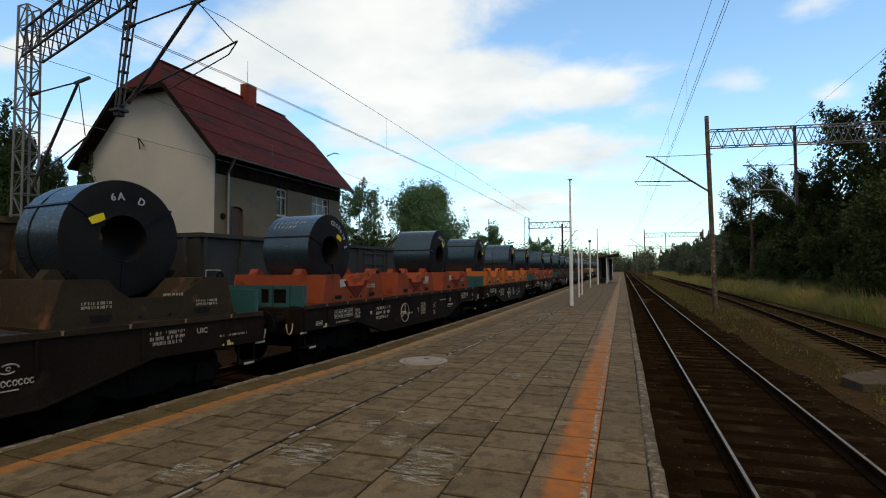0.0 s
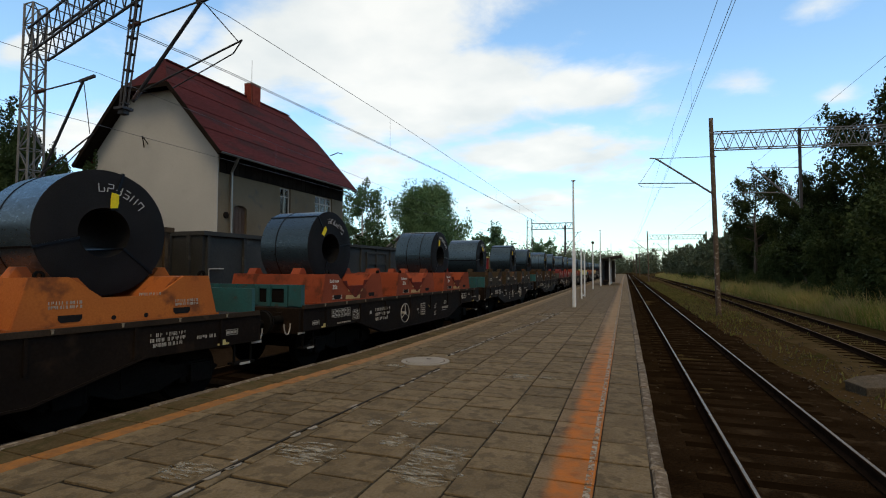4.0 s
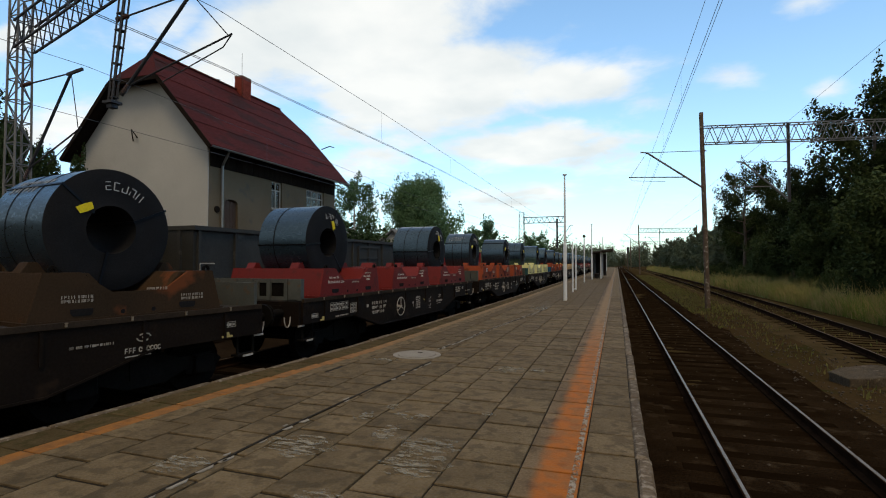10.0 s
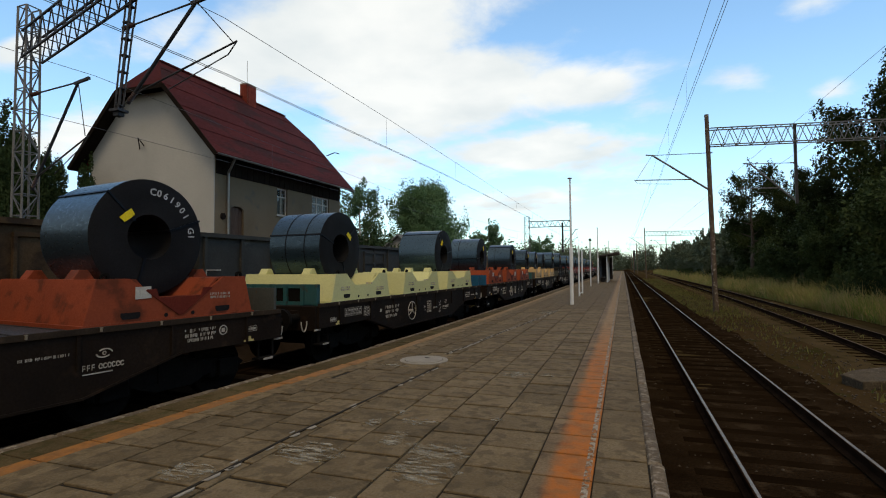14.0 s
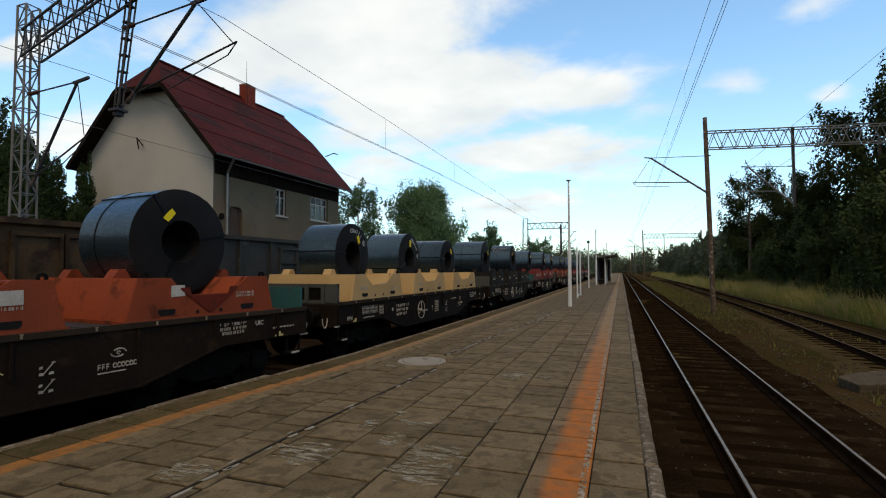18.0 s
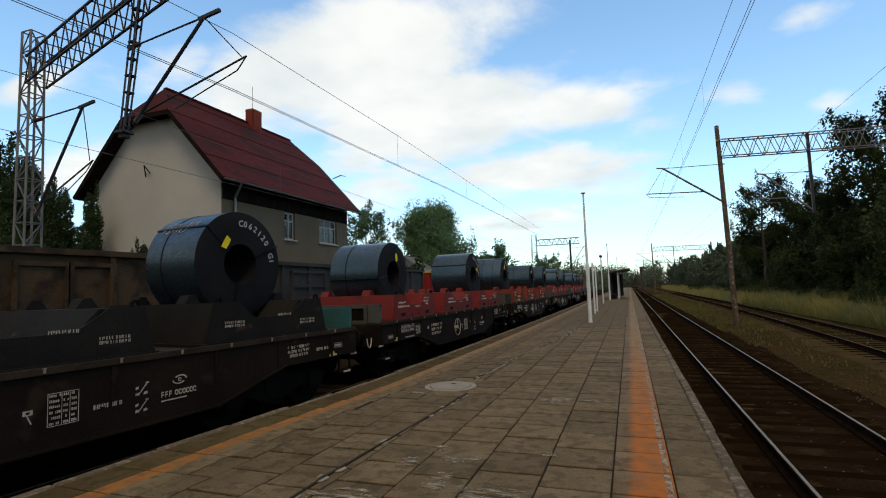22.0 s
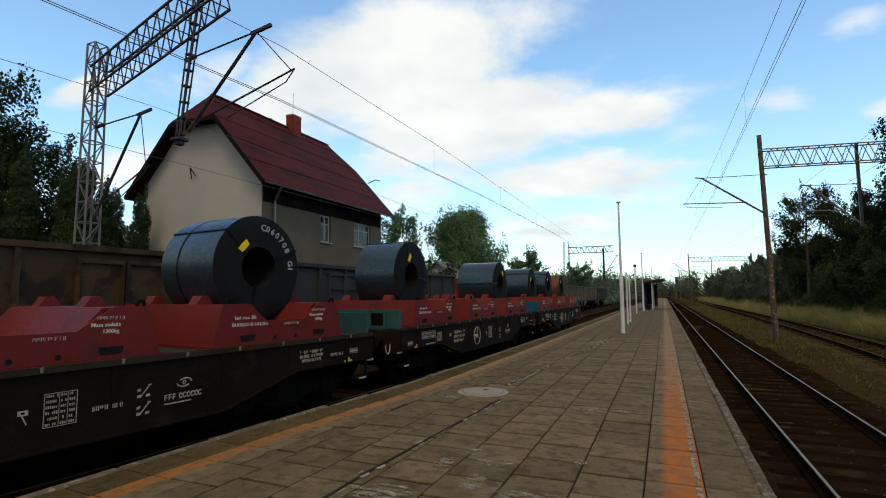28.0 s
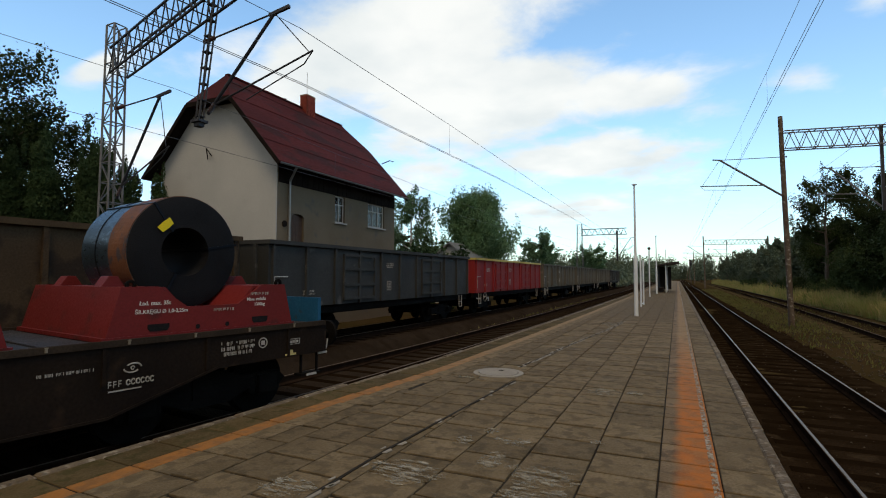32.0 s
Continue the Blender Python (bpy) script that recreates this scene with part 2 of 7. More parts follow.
def part(name, shape, material, parent=None, label="", smooth=None, bevel=0.0, at=None):
    """Links a shape (or a ready mesh) as one mesh object."""
    me = shape if isinstance(shape, bpy.types.Mesh) else shape.mesh(name, material, smooth, bevel)
    ob = new(name, me)
    if parent:
        ob.parent = parent
    if at is not None:
        ob.matrix_basis = at
    if label:
        ob["label"] = label
    if name in ("serial_mark", "stencil", "load_table", "inspection_grid", "operator_emblem", "chalk_mark", "lettering"):
        ob["kind"] = "stuff"
    return ob


def thing(name, m, label, category, group="", kind=""):
    ob = new(name)
    ob.empty_display_size = 0.2
    ob.matrix_basis = m
    return tagged(ob, label, category, group, kind)


# ---- materials ----
def material(name, a, b=None, rough=0.7, metal=0.0, scale=3.0, fine=40.0, bump=0.15, dirt=None, dirt_at=0.62, vary=0.0, spec=0.22, stretch=(1, 1, 1), distance=0.01, transl=0.0, coord="Object"):
    """A surface of two tones at a coarse and a fine scale, with stains, bump and a shift from object to object."""
    mt = bpy.data.materials.new(name)
    mt.use_nodes = True
    n, l = mt.node_tree.nodes, mt.node_tree.links
    bsdf = n["Principled BSDF"]
    b = b or tuple(min(1, c * 1.35) for c in a)
    tc = n.new("ShaderNodeTexCoord")
    mp = n.new("ShaderNodeMapping")
    mp.inputs["Scale"].default_value = stretch
    l.new(tc.outputs[coord], mp.inputs[0])
    vec = mp.outputs[0]
    info = n.new("ShaderNodeObjectInfo")
    if coord == "Object":
        off = n.new("ShaderNodeVectorMath")
        off.operation = "ADD"
        l.new(vec, off.inputs[0])
        sc = n.new("ShaderNodeMath")
        sc.operation = "MULTIPLY"
        sc.inputs[1].default_value = 37.0
        l.new(info.outputs["Random"], sc.inputs[0])
        l.new(sc.outputs[0], off.inputs[1])
        vec = off.outputs[0]

    def tex(s, detail=4.0):
        t = n.new("ShaderNodeTexNoise")
        t.inputs["Scale"].default_value, t.inputs["Detail"].default_value = s, detail
        l.new(vec, t.inputs["Vector"])
        return t.outputs[0]

    def mixed(f, x, y):
        m = n.new("ShaderNodeMix")
        m.data_type = "RGBA"
        for key, v in (("Factor", f), ("A", x), ("B", y)):
            if isinstance(v, tuple):
                m.inputs[key].default_value = (*v, 1)
            elif isinstance(v, float):
                m.inputs[key].default_value = v
            else:
                l.new(v, m.inputs[key])
        return m.outputs["Result"]

    def ranged(v, lo, hi, a0=0.0, a1=1.0):
        r = n.new("ShaderNodeMapRange")
        r.inputs["From Min"].default_value, r.inputs["From Max"].default_value = lo, hi
        r.inputs["To Min"].default_value, r.inputs["To Max"].default_value = a0, a1
        l.new(v, r.inputs["Value"])
        return r.outputs[0]

    coarse, grain = tex(scale), tex(fine, 3.0)
    col = mixed(ranged(coarse, 0.35, 0.65), a, b)
    col = mixed(ranged(grain, 0.3, 0.75, 0.0, 0.45), col, tuple(c * 0.55 for c in a))
    if dirt:
        col = mixed(ranged(tex(scale * 2.3, 6.0), dirt_at, dirt_at + 0.1, 0.0, 0.85), col, dirt)
    if vary:
        hs = n.new("ShaderNodeHueSaturation")
        l.new(ranged(info.outputs["Random"], 0, 1, 1 - vary, 1 + vary), hs.inputs["Value"])
        l.new(col, hs.inputs["Color"])
        col = hs.outputs[0]
    l.new(col, bsdf.inputs["Base Color"])
    l.new(ranged(grain, 0.2, 0.8, max(0.02, rough - 0.12), min(1, rough + 0.12)), bsdf.inputs["Roughness"])
    bsdf.inputs["Metallic"].default_value = metal
    bsdf.inputs["Specular IOR Level"].default_value = spec
    if bump:
        bp = n.new("ShaderNodeBump")
        bp.inputs["Strength"].default_value, bp.inputs["Distance"].default_value = bump, distance
        l.new(grain, bp.inputs["Height"])
        l.new(bp.outputs[0], bsdf.inputs["Normal"])
    if transl:
        tr = n.new("ShaderNodeBsdfTranslucent")
        l.new(col, tr.inputs["Color"])
        ms = n.new("ShaderNodeMixShader")
        ms.inputs[0].default_value = transl
        l.new(bsdf.outputs[0], ms.inputs[1])
        l.new(tr.outputs[0], ms.inputs[2])
        l.new(ms.outputs[0], n["Material Output"].inputs[0])
    return mt


SLAB = material("concrete_slab", (0.138, 0.1, 0.055), (0.182, 0.134, 0.077), 0.85, 0, 3.2, 42, 1.0, (0.088, 0.065, 0.037), 0.5, 0.17, spec=0.1, distance=0.018)
SLAB_JOINT = material("joint_soil", (0.016, 0.011, 0.006), (0.026, 0.02, 0.01), 0.95, 0, 2, 80, 0.5)
ORANGE = material("orange_paint", (0.27, 0.175, 0.085), (0.2, 0.13, 0.065), 0.8, 0, 3.5, 50, 0.3, (0.1, 0.07, 0.04), 0.5, 0.15)
WHITE_LINE = material("worn_white_paint", (0.42, 0.37, 0.3), (0.3, 0.25, 0.18), 0.85, 0, 11, 70, 0.3, (0.16, 0.11, 0.06), 0.5)
KERB = material("kerb_concrete", (0.11, 0.08, 0.05), (0.16, 0.12, 0.08), 0.9, 0, 6, 26, 1.0, (0.26, 0.215, 0.16), 0.54, 0.18, distance=0.03)
BALLAST = material("ballast", (0.0145, 0.0085, 0.0044), (0.03, 0.0185, 0.01), 0.97, 0, 1.3, 24, 1.0, (0.042, 0.028, 0.016), 0.57, distance=0.05, spec=0.0)
RAIL_SIDE = material("rail_rust", (0.018, 0.0105, 0.0065), (0.03, 0.0175, 0.011), 0.95, 0.0, 4, 60, 0.3, spec=0.0)
RAIL_TOP = material("rail_steel", (0.26, 0.22, 0.18), (0.34, 0.29, 0.24), 0.5, 0.5, 3, 90, 0.04)
SLEEPER = material("sleeper_oiled", (0.0105, 0.006, 0.0028), (0.016, 0.0095, 0.005), 0.95, 0, 2, 40, 0.4, vary=0.15, spec=0.0)
OLD_GRAVEL = material("old_gravel", (0.085, 0.06, 0.031), (0.058, 0.043, 0.02), 0.97, 0, 0.7, 24, 0.9, (0.03, 0.026, 0.01), 0.56, distance=0.04, spec=0.0)
BALLAST_DRY = material("dusty_ballast", (0.024, 0.0165, 0.011), (0.04, 0.028, 0.019), 0.97, 0, 1.0, 24, 1.0, (0.022, 0.015, 0.01), 0.56, distance=0.05, spec=0.0)
SOIL = material("soil", (0.056, 0.036, 0.017), (0.044, 0.032, 0.0125), 0.97, 0, 0.5, 12, 0.9, (0.03, 0.031, 0.0098), 0.6, distance=0.05, spec=0.0)
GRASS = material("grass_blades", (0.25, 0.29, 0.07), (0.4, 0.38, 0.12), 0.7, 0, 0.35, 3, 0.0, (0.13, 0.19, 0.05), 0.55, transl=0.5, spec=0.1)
# paler than the nearby leaves: distance haze is put into the colour
LEAF_HAZED = material("leaf_distant", (0.1, 0.13, 0.08), (0.14, 0.17, 0.11), 0.6, 0, 0.1, 1, 0.0, transl=0.3, spec=0.2)
# lifted and bluer: haze over the trees beyond the house, mixed into the green
LEAF_A = material("leaf_green", (0.1, 0.19, 0.09), (0.15, 0.25, 0.13), 0.55, 0, 0.5, 4, 0.0, vary=0.2, transl=0.42, spec=0.15)
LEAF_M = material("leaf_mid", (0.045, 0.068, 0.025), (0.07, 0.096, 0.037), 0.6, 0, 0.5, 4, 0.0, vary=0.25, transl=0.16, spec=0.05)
# darker copy of the mid leaf, with the wood's deep shade in its colour
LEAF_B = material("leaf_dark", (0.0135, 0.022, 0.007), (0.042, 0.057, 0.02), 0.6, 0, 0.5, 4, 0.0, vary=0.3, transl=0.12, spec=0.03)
LEAF_C = material("thuja_green", (0.028, 0.05, 0.02), (0.052, 0.08, 0.034), 0.6, 0, 0.8, 6, 0.0, vary=0.15, transl=0.2, spec=0.05)
BARK = material("bark", (0.09, 0.07, 0.055), (0.14, 0.11, 0.09), 0.9, 0, 4, 30, 0.6, stretch=(1, 1, 0.3))
BIRCH = material("birch_bark", (0.5, 0.48, 0.44), (0.35, 0.33, 0.3), 0.8, 0, 6, 30, 0.3, (0.06, 0.05, 0.05), 0.58)
COIL_SIDE = material("coil_steel", (0.05, 0.085, 0.115), (0.09, 0.14, 0.18), 0.32, 0.75, 1.1, 30, 0.06, (0.12, 0.145, 0.17), 0.68, 0.25, stretch=(0.4, 1, 1))
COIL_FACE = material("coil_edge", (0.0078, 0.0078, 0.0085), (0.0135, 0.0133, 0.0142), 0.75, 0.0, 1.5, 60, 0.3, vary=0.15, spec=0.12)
COIL_RUST = material("coil_rust_band", (0.2, 0.082, 0.035), (0.13, 0.055, 0.03), 0.65, 0.2, 3, 40, 0.2, (0.05, 0.05, 0.06), 0.54)
STRAP = material("steel_strap", (0.012, 0.014, 0.018), None, 0.4, 0.7, 4, 60, 0.05)
TAG = material("yellow_tag", (0.85, 0.68, 0.02), (0.8, 0.6, 0.02), 0.5, 0, 5, 50, 0.05)
CHALK = material("chalk", (0.5, 0.51, 0.52), (0.33, 0.34, 0.35), 0.9, 0, 14, 90, 0.1)
MARK = material("white_stencil", (0.46, 0.43, 0.38), (0.27, 0.245, 0.21), 0.85, 0, 9, 80, 0.05, (0.12, 0.09, 0.065), 0.64)
LABEL = material("white_label", (0.4, 0.38, 0.34), None, 0.6, 0, 5, 60, 0.02)
# brown-black grime, deepened with the shade along the wagon sides
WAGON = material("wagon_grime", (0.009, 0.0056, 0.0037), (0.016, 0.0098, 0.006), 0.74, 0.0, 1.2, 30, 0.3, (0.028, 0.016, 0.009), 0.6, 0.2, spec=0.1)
LETTER = material("white_lettering", (0.72, 0.68, 0.6), (0.55, 0.5, 0.44), 0.8, 0, 9, 80, 0.05)
WAGON_TOP = material("wagon_deck", (0.035, 0.033, 0.033), (0.05, 0.048, 0.047), 0.6, 0.3, 1.5, 40, 0.2, (0.11, 0.07, 0.05), 0.62)
# near black: grime plus the shade below the wagons, held in the colour
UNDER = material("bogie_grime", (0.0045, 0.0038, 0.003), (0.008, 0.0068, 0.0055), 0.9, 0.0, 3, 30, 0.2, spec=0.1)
TEAL = material("teal_paint", (0.022, 0.105, 0.11), (0.03, 0.085, 0.085), 0.65, 0, 3, 40, 0.15, (0.055, 0.05, 0.04), 0.6, 0.15)
BLUE = material("blue_paint", (0.008, 0.075, 0.15), (0.012, 0.095, 0.18), 0.6, 0, 3, 40, 0.1, (0.03, 0.045, 0.06), 0.62, 0.1)
RIM = material("dusty_rim", (0.026, 0.0185, 0.0135), (0.045, 0.032, 0.022), 0.8, 0.0, 2, 40, 0.2, (0.07, 0.045, 0.03), 0.66, spec=0.06)
DARKBOARD = material("grey_paint", (0.08, 0.085, 0.075), (0.06, 0.065, 0.06), 0.65, 0, 3, 40, 0.15, (0.09, 0.06, 0.04), 0.6, 0.15)
HOLE = material("slot_dark", (0.008, 0.007, 0.007), None, 0.9, 0, 5, 40, 0.0)
CRADLE = {
    "red": material("cradle_red", (0.165, 0.0165, 0.0145), (0.135, 0.0155, 0.0135), 0.5, 0, 1.2, 40, 0.1, (0.075, 0.016, 0.013), 0.57, 0.1, spec=0.2),
    "orange_red": material("cradle_orange_red", (0.29, 0.062, 0.027), (0.22, 0.05, 0.024), 0.6, 0, 1.2, 40, 0.15, (0.1, 0.03, 0.016), 0.55, 0.1, spec=0.07),
    "rust_red": material("cradle_rust_red", (0.2, 0.04, 0.024), (0.15, 0.031, 0.02), 0.65, 0, 1.2, 40, 0.15, (0.075, 0.022, 0.014), 0.54, 0.1, spec=0.07),
    "orange": material("cradle_orange", (0.44, 0.13, 0.03), (0.36, 0.1, 0.028), 0.6, 0, 1.2, 40, 0.15, (0.13, 0.045, 0.022), 0.56, 0.1, spec=0.07),
    "olive": material("cradle_olive", (0.03, 0.023, 0.014), (0.045, 0.032, 0.02), 0.7, 0, 1.0, 40, 0.2, (0.14, 0.06, 0.035), 0.6, 0.1, spec=0.07),
    "brown": material("cradle_brown", (0.036, 0.023, 0.013), (0.056, 0.032, 0.017), 0.7, 0, 0.7, 40, 0.2, (0.17, 0.052, 0.02), 0.6, 0.1, spec=0.07),
    "cream": material("cradle_cream", (0.52, 0.35, 0.165), (0.46, 0.3, 0.14), 0.6, 0, 1.2, 40, 0.12, (0.4, 0.25, 0.12), 0.66, 0.06, spec=0.07),
    "lime": material("cradle_lime", (0.62, 0.6, 0.28), (0.55, 0.54, 0.28), 0.6, 0, 1.2, 40, 0.12, (0.34, 0.3, 0.16), 0.66, 0.06, spec=0.07),
    "black": material("cradle_black", (0.0125, 0.0115, 0.01), (0.019, 0.0175, 0.015), 0.65, 0, 1.2, 40, 0.15, (0.1, 0.06, 0.04), 0.64, 0.08, spec=0.07),
}


def worn_paint(name, paint, base_a, base_b, edge, soft, axis=0, fade=None):
    """Old paint on concrete, fading out softly over one long edge and scuffed all over."""
    mt = material(name, base_a, base_b, 0.85, 0, 1.9, 45, 0.6, (0.06, 0.039, 0.021), 0.55, 0.15, spec=0.2)
    n, l = mt.node_tree.nodes, mt.node_tree.links
    bsdf = n["Principled BSDF"]
    old = bsdf.inputs["Base Color"].links[0].from_socket
    tc, geo, sep = n.new("ShaderNodeTexCoord"), n.new("ShaderNodeNewGeometry"), n.new("ShaderNodeSeparateXYZ")
    l.new(tc.outputs["Object"], sep.inputs[0])

    def noise_of(scale, detail):
        t = n.new("ShaderNodeTexNoise")
        t.inputs["Scale"].default_value, t.inputs["Detail"].default_value = scale, detail
        l.new(geo.outputs["Position"], t.inputs["Vector"])
        return t.outputs[0]

    def calc(op, a, b):
        m = n.new("ShaderNodeMath")
        m.operation, m.use_clamp = op, False
        for i, v in enumerate((a, b)):
            if isinstance(v, (int, float)):
                m.inputs[i].default_value = v
            else:
                l.new(v, m.inputs[i])
        return m.outputs[0]

    def ramp(v, lo, hi):
        r = n.new("ShaderNodeMapRange")
        r.interpolation_type = "SMOOTHSTEP"
        r.inputs["From Min"].default_value, r.inputs["From Max"].default_value = lo, hi
        l.new(v, r.inputs["Value"])
        return r.outputs[0]

    side = calc("ADD", sep.outputs[axis], calc("MULTIPLY", calc("SUBTRACT", noise_of(3.0, 3.0), 0.5), 0.12))
    scuff = ramp(noise_of(7.0, 8.0), 0.62, 0.36)
    mask = calc("MULTIPLY", ramp(side, edge, edge + soft), calc("ADD", 0.5, calc("MULTIPLY", scuff, 0.46)))
    if fade:
        # paint walked off farther along the platform
        along = n.new("ShaderNodeSeparateXYZ")
        l.new(geo.outputs["Position"], along.inputs[0])
        tan = n.new("ShaderNodeMix")
        tan.data_type = "RGBA"
        l.new(ramp(along.outputs["Y"], fade[0], fade[1]), tan.inputs["Factor"])
        tan.inputs["A"].default_value, tan.inputs["B"].default_value = (*paint, 1), (0.26, 0.165, 0.08, 1)
    mix = n.new("ShaderNodeMix")
    mix.data_type = "RGBA"
    l.new(mask, mix.inputs["Factor"])
    l.new(old, mix.inputs["A"])
    if fade:
        l.new(tan.outputs["Result"], mix.inputs["B"])
    else:
        mix.inputs["B"].default_value = (*paint, 1)
    l.new(mix.outputs["Result"], bsdf.inputs["Base Color"])
    return mt


def ragged(mt, scale, lo, hi, stretch=(1, 1, 1), most=1.0, round_off=False):
    """Wears a thin layer through to what lies below it."""
    n, l = mt.node_tree.nodes, mt.node_tree.links
    geo, mp, t, r = n.new("ShaderNodeNewGeometry"), n.new("ShaderNodeMapping"), n.new("ShaderNodeTexNoise"), n.new("ShaderNodeMapRange")
    mp.inputs["Scale"].default_value = stretch
    l.new(geo.outputs["Position"], mp.inputs[0])
    l.new(mp.outputs[0], t.inputs["Vector"])
    t.inputs["Scale"].default_value, t.inputs["Detail"].default_value, t.inputs["Roughness"].default_value = scale, 8.0, 0.65
    r.inputs["From Min"].default_value, r.inputs["From Max"].default_value = lo, hi
    r.inputs["To Max"].default_value = most
    l.new(t.outputs[0], r.inputs["Value"])
    if round_off:
        # thins out towards the rim of the patch
        tc, sub, ln, edge, mul = n.new("ShaderNodeTexCoord"), n.new("ShaderNodeVectorMath"), n.new("ShaderNodeVectorMath"), n.new("ShaderNodeMapRange"), n.new("ShaderNodeMath")
        sub.operation, ln.operation, mul.operation = "SUBTRACT", "LENGTH", "SUBTRACT"
        sub.inputs[1].default_value = (0.5, 0.5, 0.5)
        l.new(tc.outputs["Generated"], sub.inputs[0])
        l.new(sub.outputs[0], ln.inputs[0])
        edge.inputs["From Min"].default_value, edge.inputs["From Max"].default_value, edge.inputs["To Max"].default_value = 0.2, 0.62, 0.16
        l.new(ln.outputs["Value"], edge.inputs["Value"])
        l.new(t.outputs[0], mul.inputs[0])
        l.new(edge.outputs[0], mul.inputs[1])
        l.new(mul.outputs[0], r.inputs["Value"])
    l.new(r.outputs[0], n["Principled BSDF"].inputs["Alpha"])
    return mt


# rust lightened to paint a slight highlight along the rail heads
RUST_HIGHLIGHT = material("rusty_rail_top", (0.1, 0.07, 0.048), (0.14, 0.1, 0.07), 0.7, 0.0, 4, 60, 0.2, spec=0.2)
ORANGE_EDGE = worn_paint("orange_paint_faded", (0.39, 0.115, 0.015), (0.135, 0.09, 0.046), (0.185, 0.127, 0.07), -0.15, 0.13, fade=(5.5, 17.0))
ragged(WHITE_LINE, 16.0, 0.41, 0.52, most=0.85)

# ---- the lie of the lines ----
LEFT_RAIL, RIGHT_RAIL, GROUND = -0.42, -0.74, -0.95


def platform_line(y):
    """x of the line along which the platform's left edge runs; the platform narrows away from the camera."""
    return -6.5 - 0.75 * math.exp(-y / 12) if y > 0 else -7.25 + 0.0625 * y


def left_line(y):
    """x of the near left track's centre, which swings away from the platform behind the camera."""
    return -6.5 - 1.6 * math.exp(-y / 9) if y > 0 else -8.1 + 0.0625 * y


def platform_heading(y):
    return -math.degrees(math.atan((platform_line(y + 0.1) - platform_line(y - 0.1)) / 0.2))


def left_heading(y):
    return -math.degrees(math.atan((left_line(y + 0.1) - left_line(y - 0.1)) / 0.2))


def siding_line(y):
    return platform_line(y) - 4.9


def third_line(y):
    return 8.8 - 2.8 * math.exp(-max(y, -20) / 30)


EDGE_R = 0.28


def edge_left(y):
    f = min(1.0, max(0.0, (y - 5.0) / 3.5))
    return platform_line(y) + 1.72 + 0.2 * f * f * (3 - 2 * f)


def steps(a, b, n):
    return [a + (b - a) * i / n for i in range(n + 1)]


# ---- ground ----
def bump_at(x, y):
    return 0.06 * noise.noise((x * 0.3, y * 0.3, 0.0)) + 0.03 * noise.noise((x * 1.1, y * 1.1, 3.0))


g = Shape()
ys = steps(-60, 220, 140) + [300, 450, 700, 1200, 2200]
xs = [-1500, -700, -300, -120, -70] + steps(-45, 45, 60) + [70, 120, 300, 700, 1500]
for y in ys:
    for x in xs:
        z = GROUND + (bump_at(x, y) if abs(x) < 60 and y < 250 else 0)
        if 2.02 + 3.2 < x < 5.4:
            z += 0.12
        if x > 10.5:
            z += min(1.1, 0.14 * (x - 10.5))
        g.v.append((x, y, z))
n = len(xs)
g.f += [(j * n + i, j * n + i + 1, (j + 1) * n + i + 1, (j + 1) * n + i) for j in range(len(ys) - 1) for i in range(n - 1)]
part("ground", g, SOIL, smooth=60)
tagged(bpy.data.objects["ground"], "brown stony soil with patches of grass beside the tracks", "ground", kind="structure")


# ---- tracks ----
def track(name, line, rail_z, y0, y1, step, label, rust=False):
    path = [(line(y), y, 0) for y in steps(y0, y1, int((y1 - y0) / step))]
    bed = thing(name, pose(0, 0, 0), label, "railway track", kind="structure")
    s = Shape().sweep([(-2.3, GROUND - 0.05), (-1.6, rail_z - 0.183), (1.6, rail_z - 0.183), (2.3, GROUND - 0.05)], path)
    part("ballast_bed", s, {"track_third": OLD_GRAVEL, "track_right": BALLAST}.get(name, BALLAST_DRY), bed)
    for side in (-0.753, 0.753):
        s = Shape().sweep([(side - 0.075, rail_z - 0.17), (side - 0.075, rail_z - 0.155), (side - 0.012, rail_z - 0.13), (side - 0.012, rail_z - 0.045), (side - 0.036, rail_z - 0.035),
                           (side - 0.036, rail_z - 0.004), (side + 0.036, rail_z - 0.004), (side + 0.036, rail_z - 0.035), (side + 0.012, rail_z - 0.045), (side + 0.012, rail_z - 0.13), (side + 0.075, rail_z - 0.155), (side + 0.075, rail_z - 0.17)], path)
        rail = part("rail", s, RAIL_SIDE, bed)
        s = Shape().sweep([(side - 0.021, rail_z - 0.006), (side - 0.017, rail_z), (side + 0.017, rail_z), (side + 0.021, rail_z - 0.006)], path)
        part("rail_head", s, RUST_HIGHLIGHT if rust else RAIL_TOP, rail, "rusty rail head with a painted highlight" if rust else "bright worn rail head")
    return bed


right_line = lambda y: 2.02
track("track_right", right_line, RIGHT_RAIL, -40, 400, 10, "electrified railway track with two worn rails on dark ballast")
track("track_left", left_line, LEFT_RAIL, -60, 400, 2, "railway track with worn rails beside the platform", True)
track("track_siding", siding_line, LEFT_RAIL, -60, 400, 2, "siding track with rails under parked wagons", True)
track("track_third", third_line, RIGHT_RAIL, -40, 400, 3, "rusty little-used railway track in grass", True)


